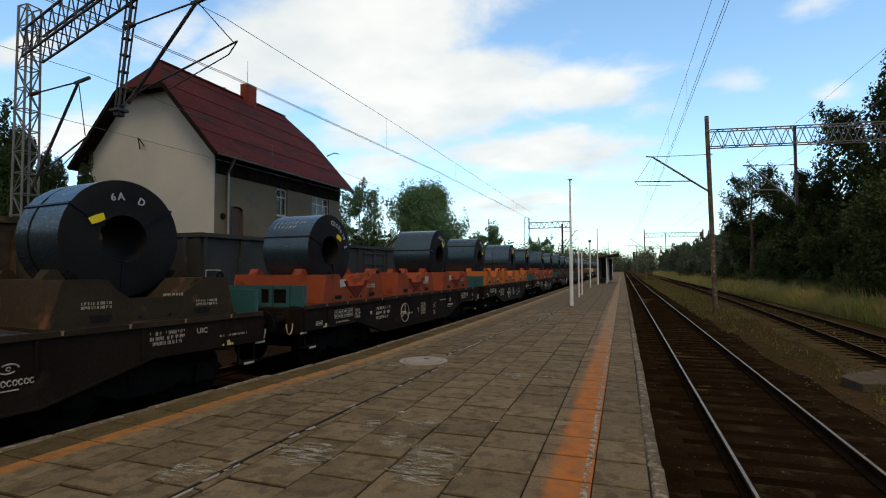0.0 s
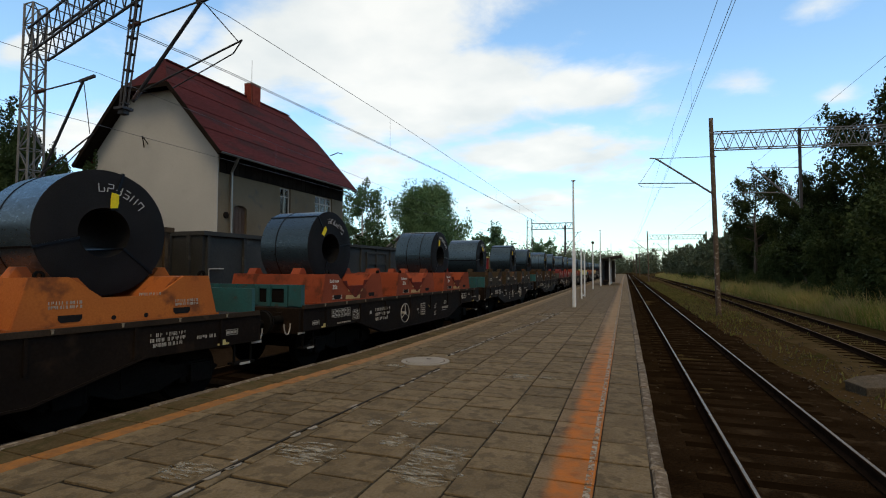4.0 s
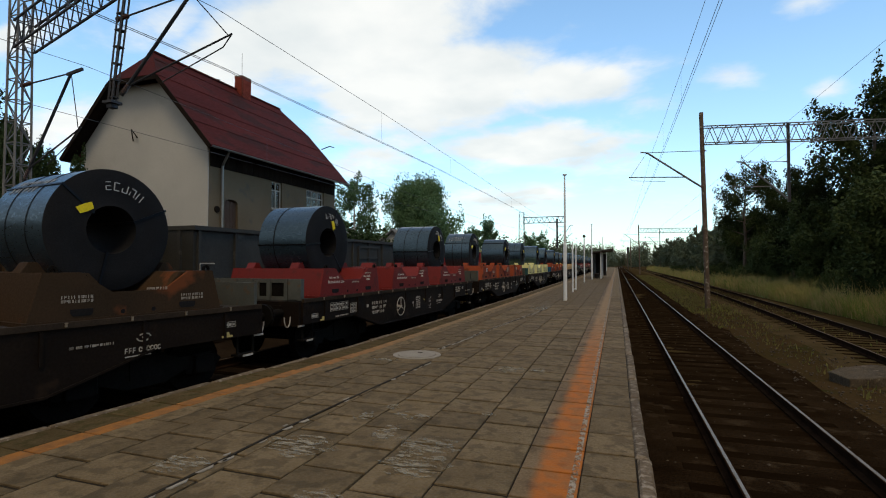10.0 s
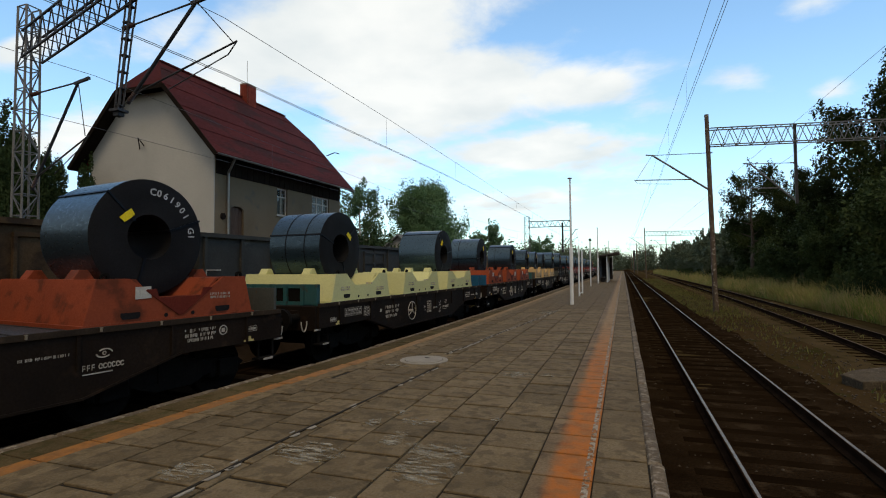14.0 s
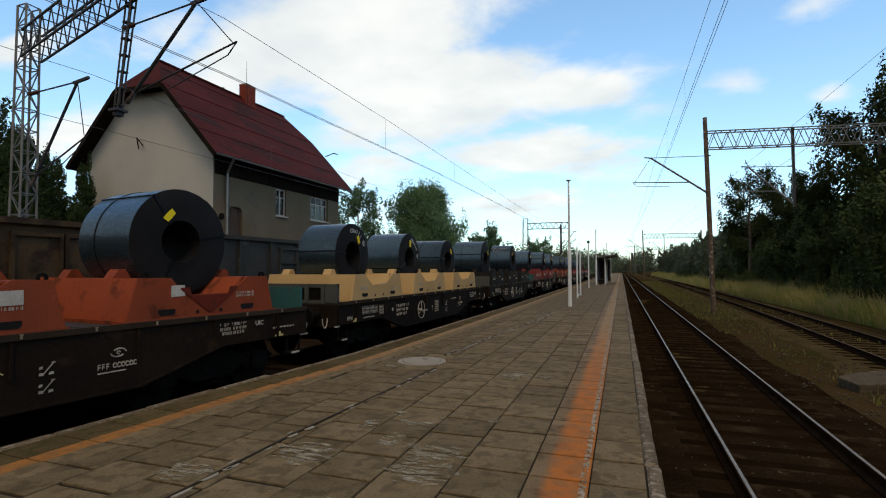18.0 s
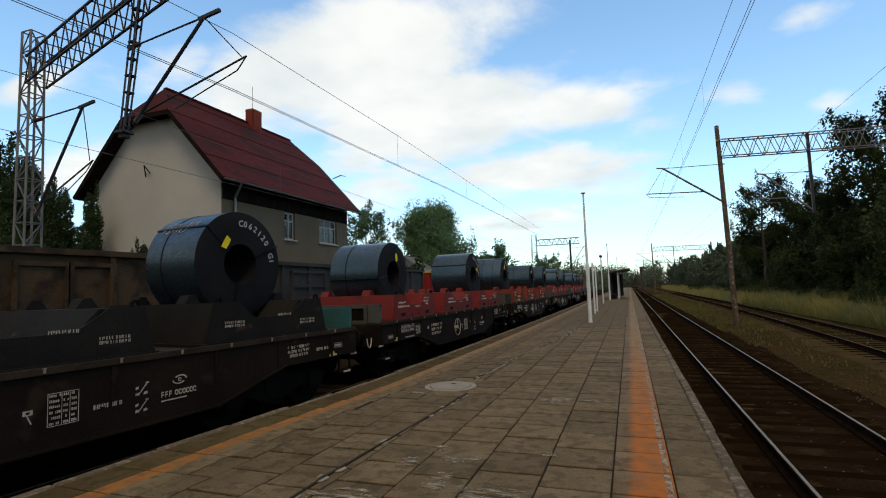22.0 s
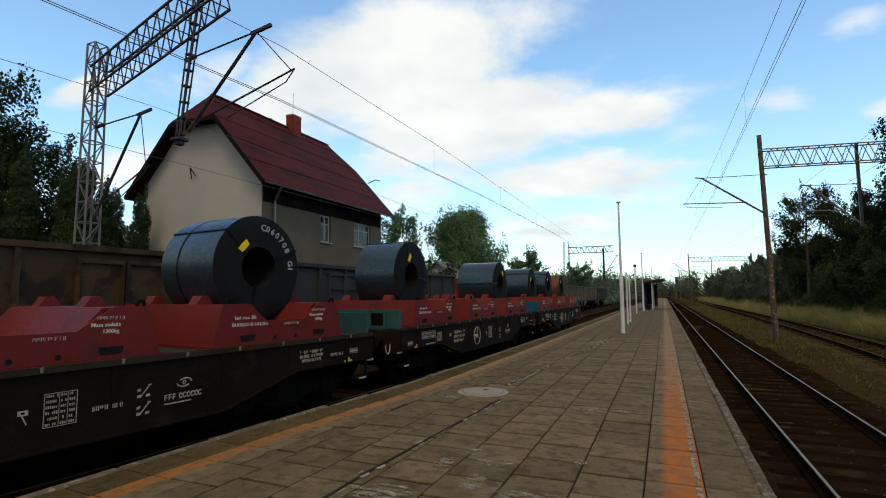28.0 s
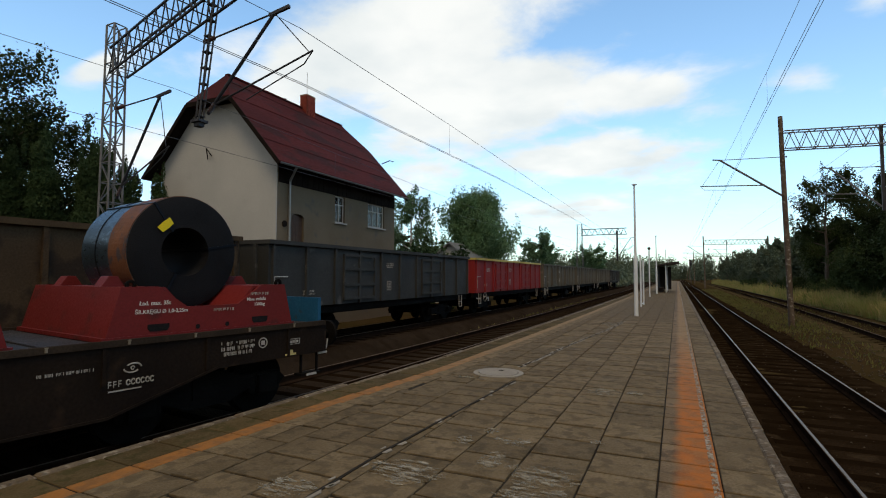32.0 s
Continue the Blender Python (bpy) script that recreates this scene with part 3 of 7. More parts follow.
def sleepers(line, rail_z, y0, y1, count, parent_name, heading=lambda y: 0.0):
    """Concrete sleepers: the near ones one by one, the rest as one part."""
    bed = bpy.data.objects[parent_name]
    one = Shape().chamfered(-1.25, 1.25, -0.13, 0.13, -0.34, -0.176, 0.03).mesh("sleeper", SLEEPER)
    far = Shape()
    y, k = y0, 0
    while y < y1:
        if k < count:
            part("sleeper", one, None, bed, at=pose(line(y), y, rail_z, 0, 0, heading(y)))
        else:
            x = line(y)
            far.box(x - 1.25, x + 1.25, y - 0.13, y + 0.13, rail_z - 0.3, rail_z - 0.177)
        k += 1
        y += 0.62
    ob = part("sleepers_beyond", far, SLEEPER, bed)
    ob["kind"] = "stuff"


# ---- platform ----
ys = steps(-12, 60, 72) + steps(64, 200, 34)
core = Shape()
n = len(ys)
for y in ys:
    core.v += [(edge_left(y) + 0.12, y, GROUND - 0.1), (edge_left(y) + 0.12, y, -0.015), (EDGE_R - 0.1, y, -0.015), (EDGE_R - 0.1, y, GROUND - 0.1)]
for i in range(n - 1):
    core.f += [(4 * i + k, 4 * i + (k + 1) % 4, 4 * i + 4 + (k + 1) % 4, 4 * i + 4 + k) for k in range(4)]
core.f += [(0, 1, 2, 3), tuple(4 * (n - 1) + k for k in (3, 2, 1, 0))]
platform = thing("platform", pose(0, 0, 0), "island platform paved with worn concrete slabs and orange warning strips", "platform", kind="structure")
part("base", core, SLAB_JOINT, platform, "dark soil between the slabs")

# ---- coil train: shared meshes ----
DECK = 1.30          # deck above the rail
HALF = 5.33          # half the deck's length
PITCH = 11.72        # from wagon to wagon over the buffers


def text_mesh(words, size, material):
    """Built-in letters as a flat mesh, reading along +y and facing +x."""
    cu = bpy.data.curves.new("words", "FONT")
    cu.body, cu.size, cu.extrude, cu.resolution_u, cu.offset = words, size, 0.0015, 2, size * 0.02
    ob = new("words", cu)
    bpy.context.view_layer.update()
    me = bpy.data.meshes.new_from_object(ob.evaluated_get(bpy.context.evaluated_depsgraph_get()))
    bpy.data.objects.remove(ob)
    me.transform(Matrix(((0, 0, 1, 0), (1, 0, 0, 0), (0, 1, 0, 0), (0, 0, 0, 1))))
    me.materials.clear()
    me.materials.append(material)
    return me


def bars(rows, seed, width, height, gap=0.35):
    """Unreadable stencil writing: short bars in rows on the plane x = 0."""
    r, s = random.Random(seed), Shape()
    for k in range(rows):
        y, z = 0.0, -k * height * (1 + gap)
        while y < width:
            w = r.uniform(0.1, 0.26) * height
            if r.random() < 0.84:
                s.box(-0.003, 0.002, y, y + w, z + (0.0 if r.random() < 0.75 else 0.35 * height), z + height)
            y += w + (0.2 if r.random() < 0.86 else 0.6) * height
    return s


def grid_mark(cols, rows, w, h, seed):
    """A stencilled load table: frame lines with short bars in the cells."""
    r, s, t = random.Random(seed), Shape(), 0.006
    for i in range(cols + 1):
        s.box(-0.003, 0.002, i * w - t / 2, i * w + t / 2, 0, rows * h)
    for j in range(rows + 1):
        s.box(-0.003, 0.002, 0, cols * w, j * h - t / 2, j * h + t / 2)
    for i in range(cols):
        for j in range(rows):
            a = r.uniform(0.15, 0.3) * w
            s.box(-0.003, 0.002, i * w + a, i * w + w * r.uniform(0.6, 0.85), j * h + 0.25 * h, j * h + 0.72 * h)
    return s


def text_grid(rows, w, h, seed):
    """A thin frame round rows of small figures in three columns."""
    r, s = random.Random(seed), Shape()
    for a, b, c, d in ((0, w, 0, 0.006), (0, w, h - 0.006, h), (0, 0.006, 0, h), (w - 0.006, w, 0, h), (0.44 * w, 0.44 * w + 0.004, 0.01, h - 0.01), (0.7 * w, 0.7 * w + 0.004, 0.01, h - 0.01)):
        s.box(-0.003, 0.002, a, b, c, d)
    for j in range(rows):
        z = (j + 0.28) * h / rows
        for a, b in ((0.06, 0.38), (0.5, 0.64), (0.76, 0.93)):
            y = a * w
            while y < b * w:
                d = r.uniform(0.006, 0.013)
                if r.random() < 0.85:
                    s.box(-0.003, 0.002, y, y + d, z, z + h / rows * r.uniform(0.4, 0.52))
                y += d + 0.008
    return s


def belly(y0, y1, top, end, deep, a, b):
    """A fish-bellied sill outline."""
    return [(y0, top), (y1, top), (y1, end), (b, end), (b - 1.3, deep), (a + 1.3, deep), (a, end), (y0, end)]


SILL = {}
for side in (-1, 1):
    s = Shape()
    s.plate(belly(-HALF, HALF, DECK - 0.03, DECK - 0.46, DECK - 0.82, -3.45, 3.45), side * 1.30, side * 1.34)
    s.plate([(-3.45, DECK - 0.46), (-2.15, DECK - 0.82), (2.15, DECK - 0.82), (3.45, DECK - 0.46), (3.45, DECK - 0.43), (2.15, DECK - 0.79), (-2.15, DECK - 0.79), (-3.45, DECK - 0.43)], side * 1.26 - 0.06, side * 1.26 + 0.10)
    for y in (-4.6, -3.3, -2.1, -0.7, 0.7, 2.1, 3.3, 4.6):
        s.box(min(side * 1.335, side * 1.365), max(side * 1.335, side * 1.365), y - 0.02, y + 0.02, DECK - 0.45, DECK - 0.05)
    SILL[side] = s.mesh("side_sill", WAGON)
DECK_MESH = Shape().box(-1.295, 1.295, -HALF, HALF, DECK - 0.12, DECK - 0.02).mesh("deck", WAGON_TOP)
PLANK_MESH = Shape().chamfered(-1.29, 1.29, -0.235, 0.235, -0.03, 0.0, 0.006).mesh("plank", WAGON_TOP)
s = Shape()
for x in (-1.37, 1.31):
    s.box(x, x + 0.06, -HALF, HALF, DECK - 0.035, DECK + 0.035)
RIM_MESH = s.mesh("deck_rim", RIM)
HEAD_MESH = Shape().box(-1.3, 1.3, -0.08, 0.08, DECK - 0.5, DECK - 0.02).box(-0.9, -0.7, -0.1, 0.1, DECK - 0.42, DECK - 0.1).box(0.7, 0.9, -0.1, 0.1, DECK - 0.42, DECK - 0.1).mesh("headstock", WAGON, bevel=0.01)
s = Shape()
s.tube((0, 0.08, 0), (0, 0.32, 0), 0.085, 0.075, 14)
s.tube((0, 0.3, 0), (0, 0.5, 0), 0.055, 0.055, 12)
s.tube((0, 0.5, 0), (0, 0.535, 0), 0.21, 0.22, 20)
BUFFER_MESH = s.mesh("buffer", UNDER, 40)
s = Shape().beam((0, 0.05, 0.0), (0, 0.45, -0.02), 0.08, 0.1).ring((0, 0.52, -0.03), (1, 0, 0), 0.05, 0.1, 0.05, 14).beam((0, 0.3, -0.05), (0, 0.42, -0.36), 0.035, 0.05)
COUPLER_MESH = s.mesh("coupling_hook", UNDER)
s = Shape().pipe([(0, 0.1 + 0.12 * (1 - math.cos(math.pi * k / 12)), -0.25 * math.sin(math.pi * k / 12)) for k in range(13)], 0.022, 8)
HOSE_MESH = s.mesh("brake_hose", UNDER, 50)
s = Shape().pipe([(0, 0.1 + 0.09 * (1 - math.cos(math.pi * k / 10)), -0.2 * math.sin(math.pi * k / 10)) for k in range(11)], 0.013, 6)
HANDLE_MESH = s.mesh("coupler_handle", MARK, 50)
# bogie and wheelset
s = Shape()
for x in (-0.98, 0.98):
    s.plate([(-1.25, 0.5), (-1.1, 0.62), (-0.5, 0.62), (-0.25, 0.72), (0.25, 0.72), (0.5, 0.62), (1.1, 0.62), (1.25, 0.5), (1.1, 0.36), (0.6, 0.42), (0.3, 0.3), (-0.3, 0.3), (-0.6, 0.42), (-1.1, 0.36)], x - 0.05, x + 0.05)
    for y in (-0.9, 0.9):
        s.box(x - 0.12, x + 0.12, y - 0.16, y + 0.16, 0.34, 0.6)
        for dy in (-0.22, 0.22):
            s.tube((x, y + dy, 0.34), (x, y + dy, 0.58), 0.06, 0.06, 10)
s.box(-1.05, 1.05, -0.25, 0.25, 0.42, 0.74)
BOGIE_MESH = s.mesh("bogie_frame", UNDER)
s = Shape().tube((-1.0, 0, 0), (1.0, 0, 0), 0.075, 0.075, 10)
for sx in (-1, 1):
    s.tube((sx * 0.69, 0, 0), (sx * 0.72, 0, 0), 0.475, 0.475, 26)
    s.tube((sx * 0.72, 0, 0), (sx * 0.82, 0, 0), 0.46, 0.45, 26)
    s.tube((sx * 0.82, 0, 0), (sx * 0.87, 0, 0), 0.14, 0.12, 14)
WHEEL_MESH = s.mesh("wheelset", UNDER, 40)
# hand-brake wheel
s = Shape().pipe([(0, 0.24 * math.cos(2 * math.pi * k / 32), 0.24 * math.sin(2 * math.pi * k / 32)) for k in range(32)], 0.011, 6, True)
for k in range(3):
    a = math.pi / 2 + 2 * math.pi * k / 3
    s.tube((0, 0, 0), (0, 0.24 * math.cos(a), 0.24 * math.sin(a)), 0.0095, 0.0095, 6)
s.tube((-0.12, 0, 0), (0.02, 0, 0), 0.035, 0.035, 10)
WHEEL_RING = s.mesh("handbrake_wheel", MARK, 40)
WHEEL_RING_DARK = s.mesh("handbrake_wheel", DARKBOARD, 40)
# end boards
s = Shape().box(-1.28, 1.28, -0.03, 0.03, 0.0, 0.40)
END_PANEL = s
s = Shape().box(-1.28, 1.28, -0.025, 0.025, 0.34, 0.42).box(-1.28, 1.28, -0.025, 0.025, 0.0, 0.07)
for x in (-1.24, -0.8, -0.36, 0.08, 0.5, 0.92, 1.24):
    s.box(x - 0.04, x + 0.04, -0.06, 0.05, 0.0, 0.42)
s.box(-0.26, 0.24, -0.04, 0.0, 0.03, 0.38).box(-1.27, -1.0, -0.05, 0.03, 0.02, 0.41).box(0.98, 1.27, -0.05, 0.03, 0.02, 0.41)
END_FRAME = s
# dark sheet added for the shade seen through the open frame
END_RECESS = Shape().box(-1.24, 1.24, 0.0, 0.02, 0.03, 0.38).mesh("back_sheet", UNDER)
END_FLAP = Shape().box(-0.28, 0.26, -0.02, 0.0, 0.02, 0.42).mesh("middle_flap", TEAL)
END_MESH = {"worn": (END_PANEL.mesh("end_panel", DARKBOARD), END_FRAME.mesh("end_board", WAGON_TOP))}
for key, mt in (("teal", TEAL), ("blue", BLUE), ("grey", DARKBOARD)):
    END_MESH[key] = (END_PANEL.mesh("end_panel", mt), END_FRAME.mesh("end_board", mt))
CHALK_DUST = material("chipped_cream", (0.2, 0.165, 0.12), None, 0.8, 0, 9, 60, 0.1)
YELLOW_MARK = material("faded_yellow", (0.45, 0.36, 0.14), None, 0.8, 0, 6, 60, 0.05)
# yellow jacking mark and foot step
JACK_MESH = Shape().plate([(-0.1, 0.0), (0.1, 0.0), (0.1, 0.03), (0.05, 0.03), (0.03, 0.08), (-0.03, 0.08), (-0.05, 0.03), (-0.1, 0.03)], -0.003, 0.003).mesh("jacking_mark", YELLOW_MARK)
STEP_MESH = Shape().beam((0, -0.16, 0), (0, -0.16, -0.3), 0.03).beam((0, 0.16, 0), (0, 0.16, -0.3), 0.03).box(-0.1, 0.06, -0.2, 0.2, -0.33, -0.3).mesh("foot_step", UNDER)
TREAD_MESH = Shape().box(0.06, 0.07, -0.1, 0.1, -0.34, -0.305).mesh("white_tread", MARK)
MARKS = {
    "table": grid_mark(6, 2, 0.115, 0.085, 1).mesh("load_table", MARK),
    "table_small": grid_mark(2, 3, 0.13, 0.07, 2).mesh("load_table", MARK),
    "grid": text_grid(6, 0.3, 0.34, 3).mesh("inspection_grid", MARK),
    "rows_a": bars(2, 4, 0.5, 0.06).mesh("stencil", MARK),
    "rows_b": bars(3, 5, 0.5, 0.05).mesh("stencil", MARK),
    "rows_c": bars(1, 6, 0.32, 0.05).mesh("stencil", MARK),
    "rows_d": bars(1, 7, 0.5, 0.032).mesh("stencil", MARK),
    "card": Shape().box(-0.004, 0.004, -0.036, 0.036, -0.03, 0.04).mesh("paper_card", LABEL),
    "boxes": grid_mark(3, 1, 0.07, 0.08, 8).mesh("stencil", MARK),
}
# a small two-leaf swirl over a line of rounded and upright strokes, with a thin line below
s = Shape()
for k in (-1, 1):
    s.line([(0, 0.01 * k + k * 0.085 * math.cos(q), 0.04 + k * 0.05 * math.sin(q)) for q in steps(0.1, 2.5, 8)], 0.009, 5)
s.line([(0, 0.02 * math.cos(q), 0.04 + 0.02 * math.sin(q)) for q in steps(0, 5.5, 8)], 0.007, 5)
for k, kind in enumerate("ppp.oooooo"):
    y = -0.25 + k * 0.052
    if kind == "p":
        s.box(-0.003, 0.003, y, y + 0.008, -0.15, -0.08).box(-0.003, 0.003, y + 0.008, y + 0.032, -0.094, -0.08).box(-0.003, 0.003, y + 0.008, y + 0.032, -0.125, -0.112)
    elif kind == "o":
        s.line([(0, y + 0.02 * math.cos(q), -0.115 + 0.03 * math.sin(q)) for q in steps(0.6 if k % 2 else 0.0, 5.8, 9)], 0.0075, 5)
s.box(-0.003, 0.003, -0.25, 0.1, -0.2, -0.185)
MARKS["uic"] = text_mesh("UIC", 0.11, MARK)
MARKS["uic"].name = "stencil"
MARKS["dash"] = Shape().beam((0, -0.04, 0.022), (0, 0.04, -0.022), 0.006, 0.016, up=(0, 1, 2)).mesh("yellow_dash", YELLOW_MARK)
MARKS["emblem"] = s.mesh("operator_emblem", MARK)
MARKS["serial"] = bars(3, 9, 0.72, 0.075, 0.5).mesh("serial_mark", MARK)
MARKS["roundel"] = Shape().ring((0, 0, 0), (1, 0, 0), 0.06, 0.075, 0.005, 20).box(-0.003, 0.002, -0.03, 0.03, -0.03, 0.03).mesh("stencil", MARK)
# two stacked shunting pictures, worn to a slanting stroke and a few small patches each
s = Shape()
for z in (0.0, 0.2):
    s.beam((0, -0.04, z + 0.03), (0, 0.07, z + 0.16), 0.004, 0.012, up=(0, 1, -1))
    s.plate([(-0.08, z + 0.02), (-0.03, z + 0.02), (-0.035, z + 0.05), (-0.075, z + 0.055)], -0.003, 0.002)
    s.plate([(0.02, z + 0.02), (0.07, z + 0.025), (0.065, z + 0.055), (0.025, z + 0.05)], -0.003, 0.002)
    s.plate([(-0.08, z + 0.09), (-0.045, z + 0.095), (-0.04, z + 0.125), (-0.075, z + 0.12)], -0.003, 0.002)
    s.box(-0.003, 0.002, 0.045, 0.085, z + 0.15, z + 0.165)
MARKS["picture"] = s.mesh("shunting_sign", MARK)
# a small white field with a hook hanging below it
MARKS["hook"] = Shape().box(-0.003, 0.002, -0.045, 0.04, 0.0, 0.012).box(-0.003, 0.002, -0.045, 0.04, 0.035, 0.05).box(-0.003, 0.002, -0.045, -0.02, 0.012, 0.035).box(-0.003, 0.002, 0.015, 0.04, 0.012, 0.035).beam((0, -0.01, 0.0), (0, 0.03, -0.09), 0.004, 0.012, up=(0, 1, 1)).mesh("stencil", MARK)
LASHING_EYE = Shape().box(-0.02, 0.014, -0.011, 0.011, -0.03, 0.012).box(-0.004, 0.018, -0.016, 0.016, 0.012, 0.022).mesh("lashing_eye", CHALK_DUST)


def flat_wagon(k, ends, layout, dark_wheel=False):
    """A fish-bellied bogie flat wagon; its origin lies on the rail at mid length."""
    w = thing("flat_wagon", pose(0, 0, 0), "grimy flat wagon, its black deepened with shade, with fish-bellied sills and white stencils", "wagon", "wagons of the coil train")
    part("side_sill", SILL[1], None, w)
    part("side_sill", SILL[-1], None, w)
    deck = part("deck", DECK_MESH, None, w, "grey plank deck")
    for i in range(20):
        part("plank", PLANK_MESH, None, deck, at=pose(0, -HALF + (i + 0.5) * 2 * HALF / 20, DECK))
    rim = part("deck_rim", RIM_MESH, None, w)
    for i in range(13):
        part("lashing_eye", LASHING_EYE, None, rim, at=pose(1.372, -4.68 + i * 0.78, DECK + 0.01))
    for sy in (-1, 1):
        head = part("headstock", HEAD_MESH, None, w, at=pose(0, sy * HALF, 0))
        turn = 0 if sy > 0 else 180
        for x in (-0.87, 0.87):
            part("buffer", BUFFER_MESH, None, head, at=pose(x, 0, DECK - 0.24, 0, 0, turn))
        part("coupling_hook", COUPLER_MESH, None, head, at=pose(0, 0, DECK - 0.26, 0, 0, turn))
        part("brake_hose", HOSE_MESH, None, head, at=pose(0.45, 0, DECK - 0.34, 0, 0, turn))
        part("brake_hose", HOSE_MESH, None, head, at=pose(-0.45, 0, DECK - 0.34, 0, 0, turn))
        part("coupler_handle", HANDLE_MESH, None, head, "white curved handle", at=pose(1.12, 0, DECK - 0.3, 0, 0, turn))
        board = part("end_board", END_MESH[ends[0 if sy < 0 else 1]][1 if sy < 0 else 0], None, w, "%s folding end board" % ends[0 if sy < 0 else 1].replace("worn", "worn brown"), at=pose(0, sy * (HALF - 0.06), DECK))
        if sy < 0:
            part("back_sheet", END_RECESS, None, board, "dark sheet standing in for the shade inside the open frame")
            if ends[0] == "worn":
                part("middle_flap", END_FLAP, None, board, "teal flap", at=pose(0, -0.045, 0))
            part("load_table", MARKS["table_small"], None, board, at=pose(-0.14, -0.062, 0.09, 0, 0, -90))
        bogie = part("bogie_frame", BOGIE_MESH, None, w, at=pose(0, sy * 3.55, 0))
        for dy in (-0.9, 0.9):
            part("wheelset", WHEEL_MESH, None, bogie, at=pose(0, dy, 0.46))
        step = part("foot_step", STEP_MESH, None, w, at=pose(1.26, sy * 5.08, DECK - 0.46))
        part("white_tread", TREAD_MESH, None, step)
        part("white_tread", TREAD_MESH, None, head, at=pose(1.235, 0, DECK - 0.16))
        part("jacking_mark", JACK_MESH, None, w, "yellow jacking mark", at=pose(1.343, sy * 4.65, DECK - 0.44))
    part("handbrake_wheel", WHEEL_RING_DARK if dark_wheel else WHEEL_RING, None, w, "three-spoked handwheel", at=pose(1.44, {11: 0.9, 12: 0.9, 4: -0.85}.get(k, -1.2), DECK - 0.42))
    for key, y, z in layout:
        part(MARKS[key].name.split(".")[0], MARKS[key], None, w, at=pose(1.345, y, DECK + z))
    return w


LAYOUTS = (
    (("boxes", -5.0, -0.38), ("table", -4.35, -0.30), ("table_small", -3.55, -0.36), ("rows_d", -4.3, -0.4), ("card", -2.83, -0.30), ("serial", -2.6, -0.26), ("rows_c", -0.85, -0.5), ("hook", -0.15, -0.42), ("grid", 0.05, -0.58), ("picture", 1.05, -0.66), ("rows_d", 1.5, -0.27),
     ("emblem", 2.4, -0.33), ("rows_b", 3.5, -0.18), ("roundel", 4.15, -0.2), ("boxes", 4.6, -0.28)),
    (("boxes", -5.05, -0.36), ("table", -4.4, -0.28), ("table_small", -3.6, -0.38), ("rows_d", -4.2, -0.42), ("card", -2.83, -0.29), ("serial", -2.6, -0.28), ("hook", -0.2, -0.42), ("grid", 0.0, -0.58), ("dash", 0.6, -0.36), ("picture", 1.05, -0.68),
     ("emblem", 1.85, -0.36), ("rows_b", 3.4, -0.16), ("uic", 4.1, -0.2), ("rows_d", 4.5, -0.3)),
    (("boxes", -4.95, -0.36), ("table", -4.4, -0.30), ("table_small", -3.6, -0.36), ("card", -2.8, -0.3), ("serial", -2.55, -0.28), ("dash", -0.8, -0.4), ("hook", -0.12, -0.42), ("grid", 0.05, -0.58), ("rows_c", 0.5, -0.5), ("picture", 1.05, -0.66),
     ("emblem", 1.55, -0.38), ("rows_b", 3.5, -0.2), ("rows_c", 4.2, -0.3), ("boxes", 4.7, -0.3)),
    (("boxes", -4.5, -0.34), ("table", -3.85, -0.34), ("table_small", -3.12, -0.38), ("card", -2.6, -0.30), ("rows_d", -2.2, -0.26), ("rows_c", -2.3, -0.5), ("roundel", -1.75, -0.4), ("picture", -1.05, -0.7),
     ("grid", -0.55, -0.62), ("dash", 0.1, -0.4), ("rows_d", 0.25, -0.5), ("rows_c", 1.3, -0.36), ("rows_d", 2.4, -0.3), ("emblem", 3.3, -0.3), ("boxes", 4.6, -0.28)),
)

# coil cradle: two side plates with a vee, sloped ends, bed plates, lugs
CL, CW, CH = 1.31, 1.2, 0.62


NZ, NB, NT = 0.36, 0.36, 0.74     # the notch: its floor, and its half widths below and above


def vee(x0, x1):
    """The side plate with its notch, as one outline of quads."""
    low = [(-CL, 0.0), (-NT, 0.0), (-NB, 0.0), (NB, 0.0), (NT, 0.0), (CL, 0.0)]
    top = [(-CL + 0.16, CH), (-NT, CH), (-NB, NZ), (NB, NZ), (NT, CH), (CL - 0.16, CH)]
    s, n = Shape(), 6
    vs = [(x, y, z) for x in (x0, x1) for y, z in low + top]
    fs = []
    for k in range(n - 1):
        fs += [(k, k + 1, n + k + 1, n + k), (2 * n + k + 1, 2 * n + k, 3 * n + k, 3 * n + k + 1), (k + 1, k, 2 * n + k, 2 * n + k + 1), (n + k, n + k + 1, 3 * n + k + 1, 3 * n + k)]
    fs += [(0, n, 3 * n, 2 * n), (n - 1, 3 * n - 1, 4 * n - 1, 2 * n - 1)]
    return s.add(vs, fs)


CRADLE_MESH = {}
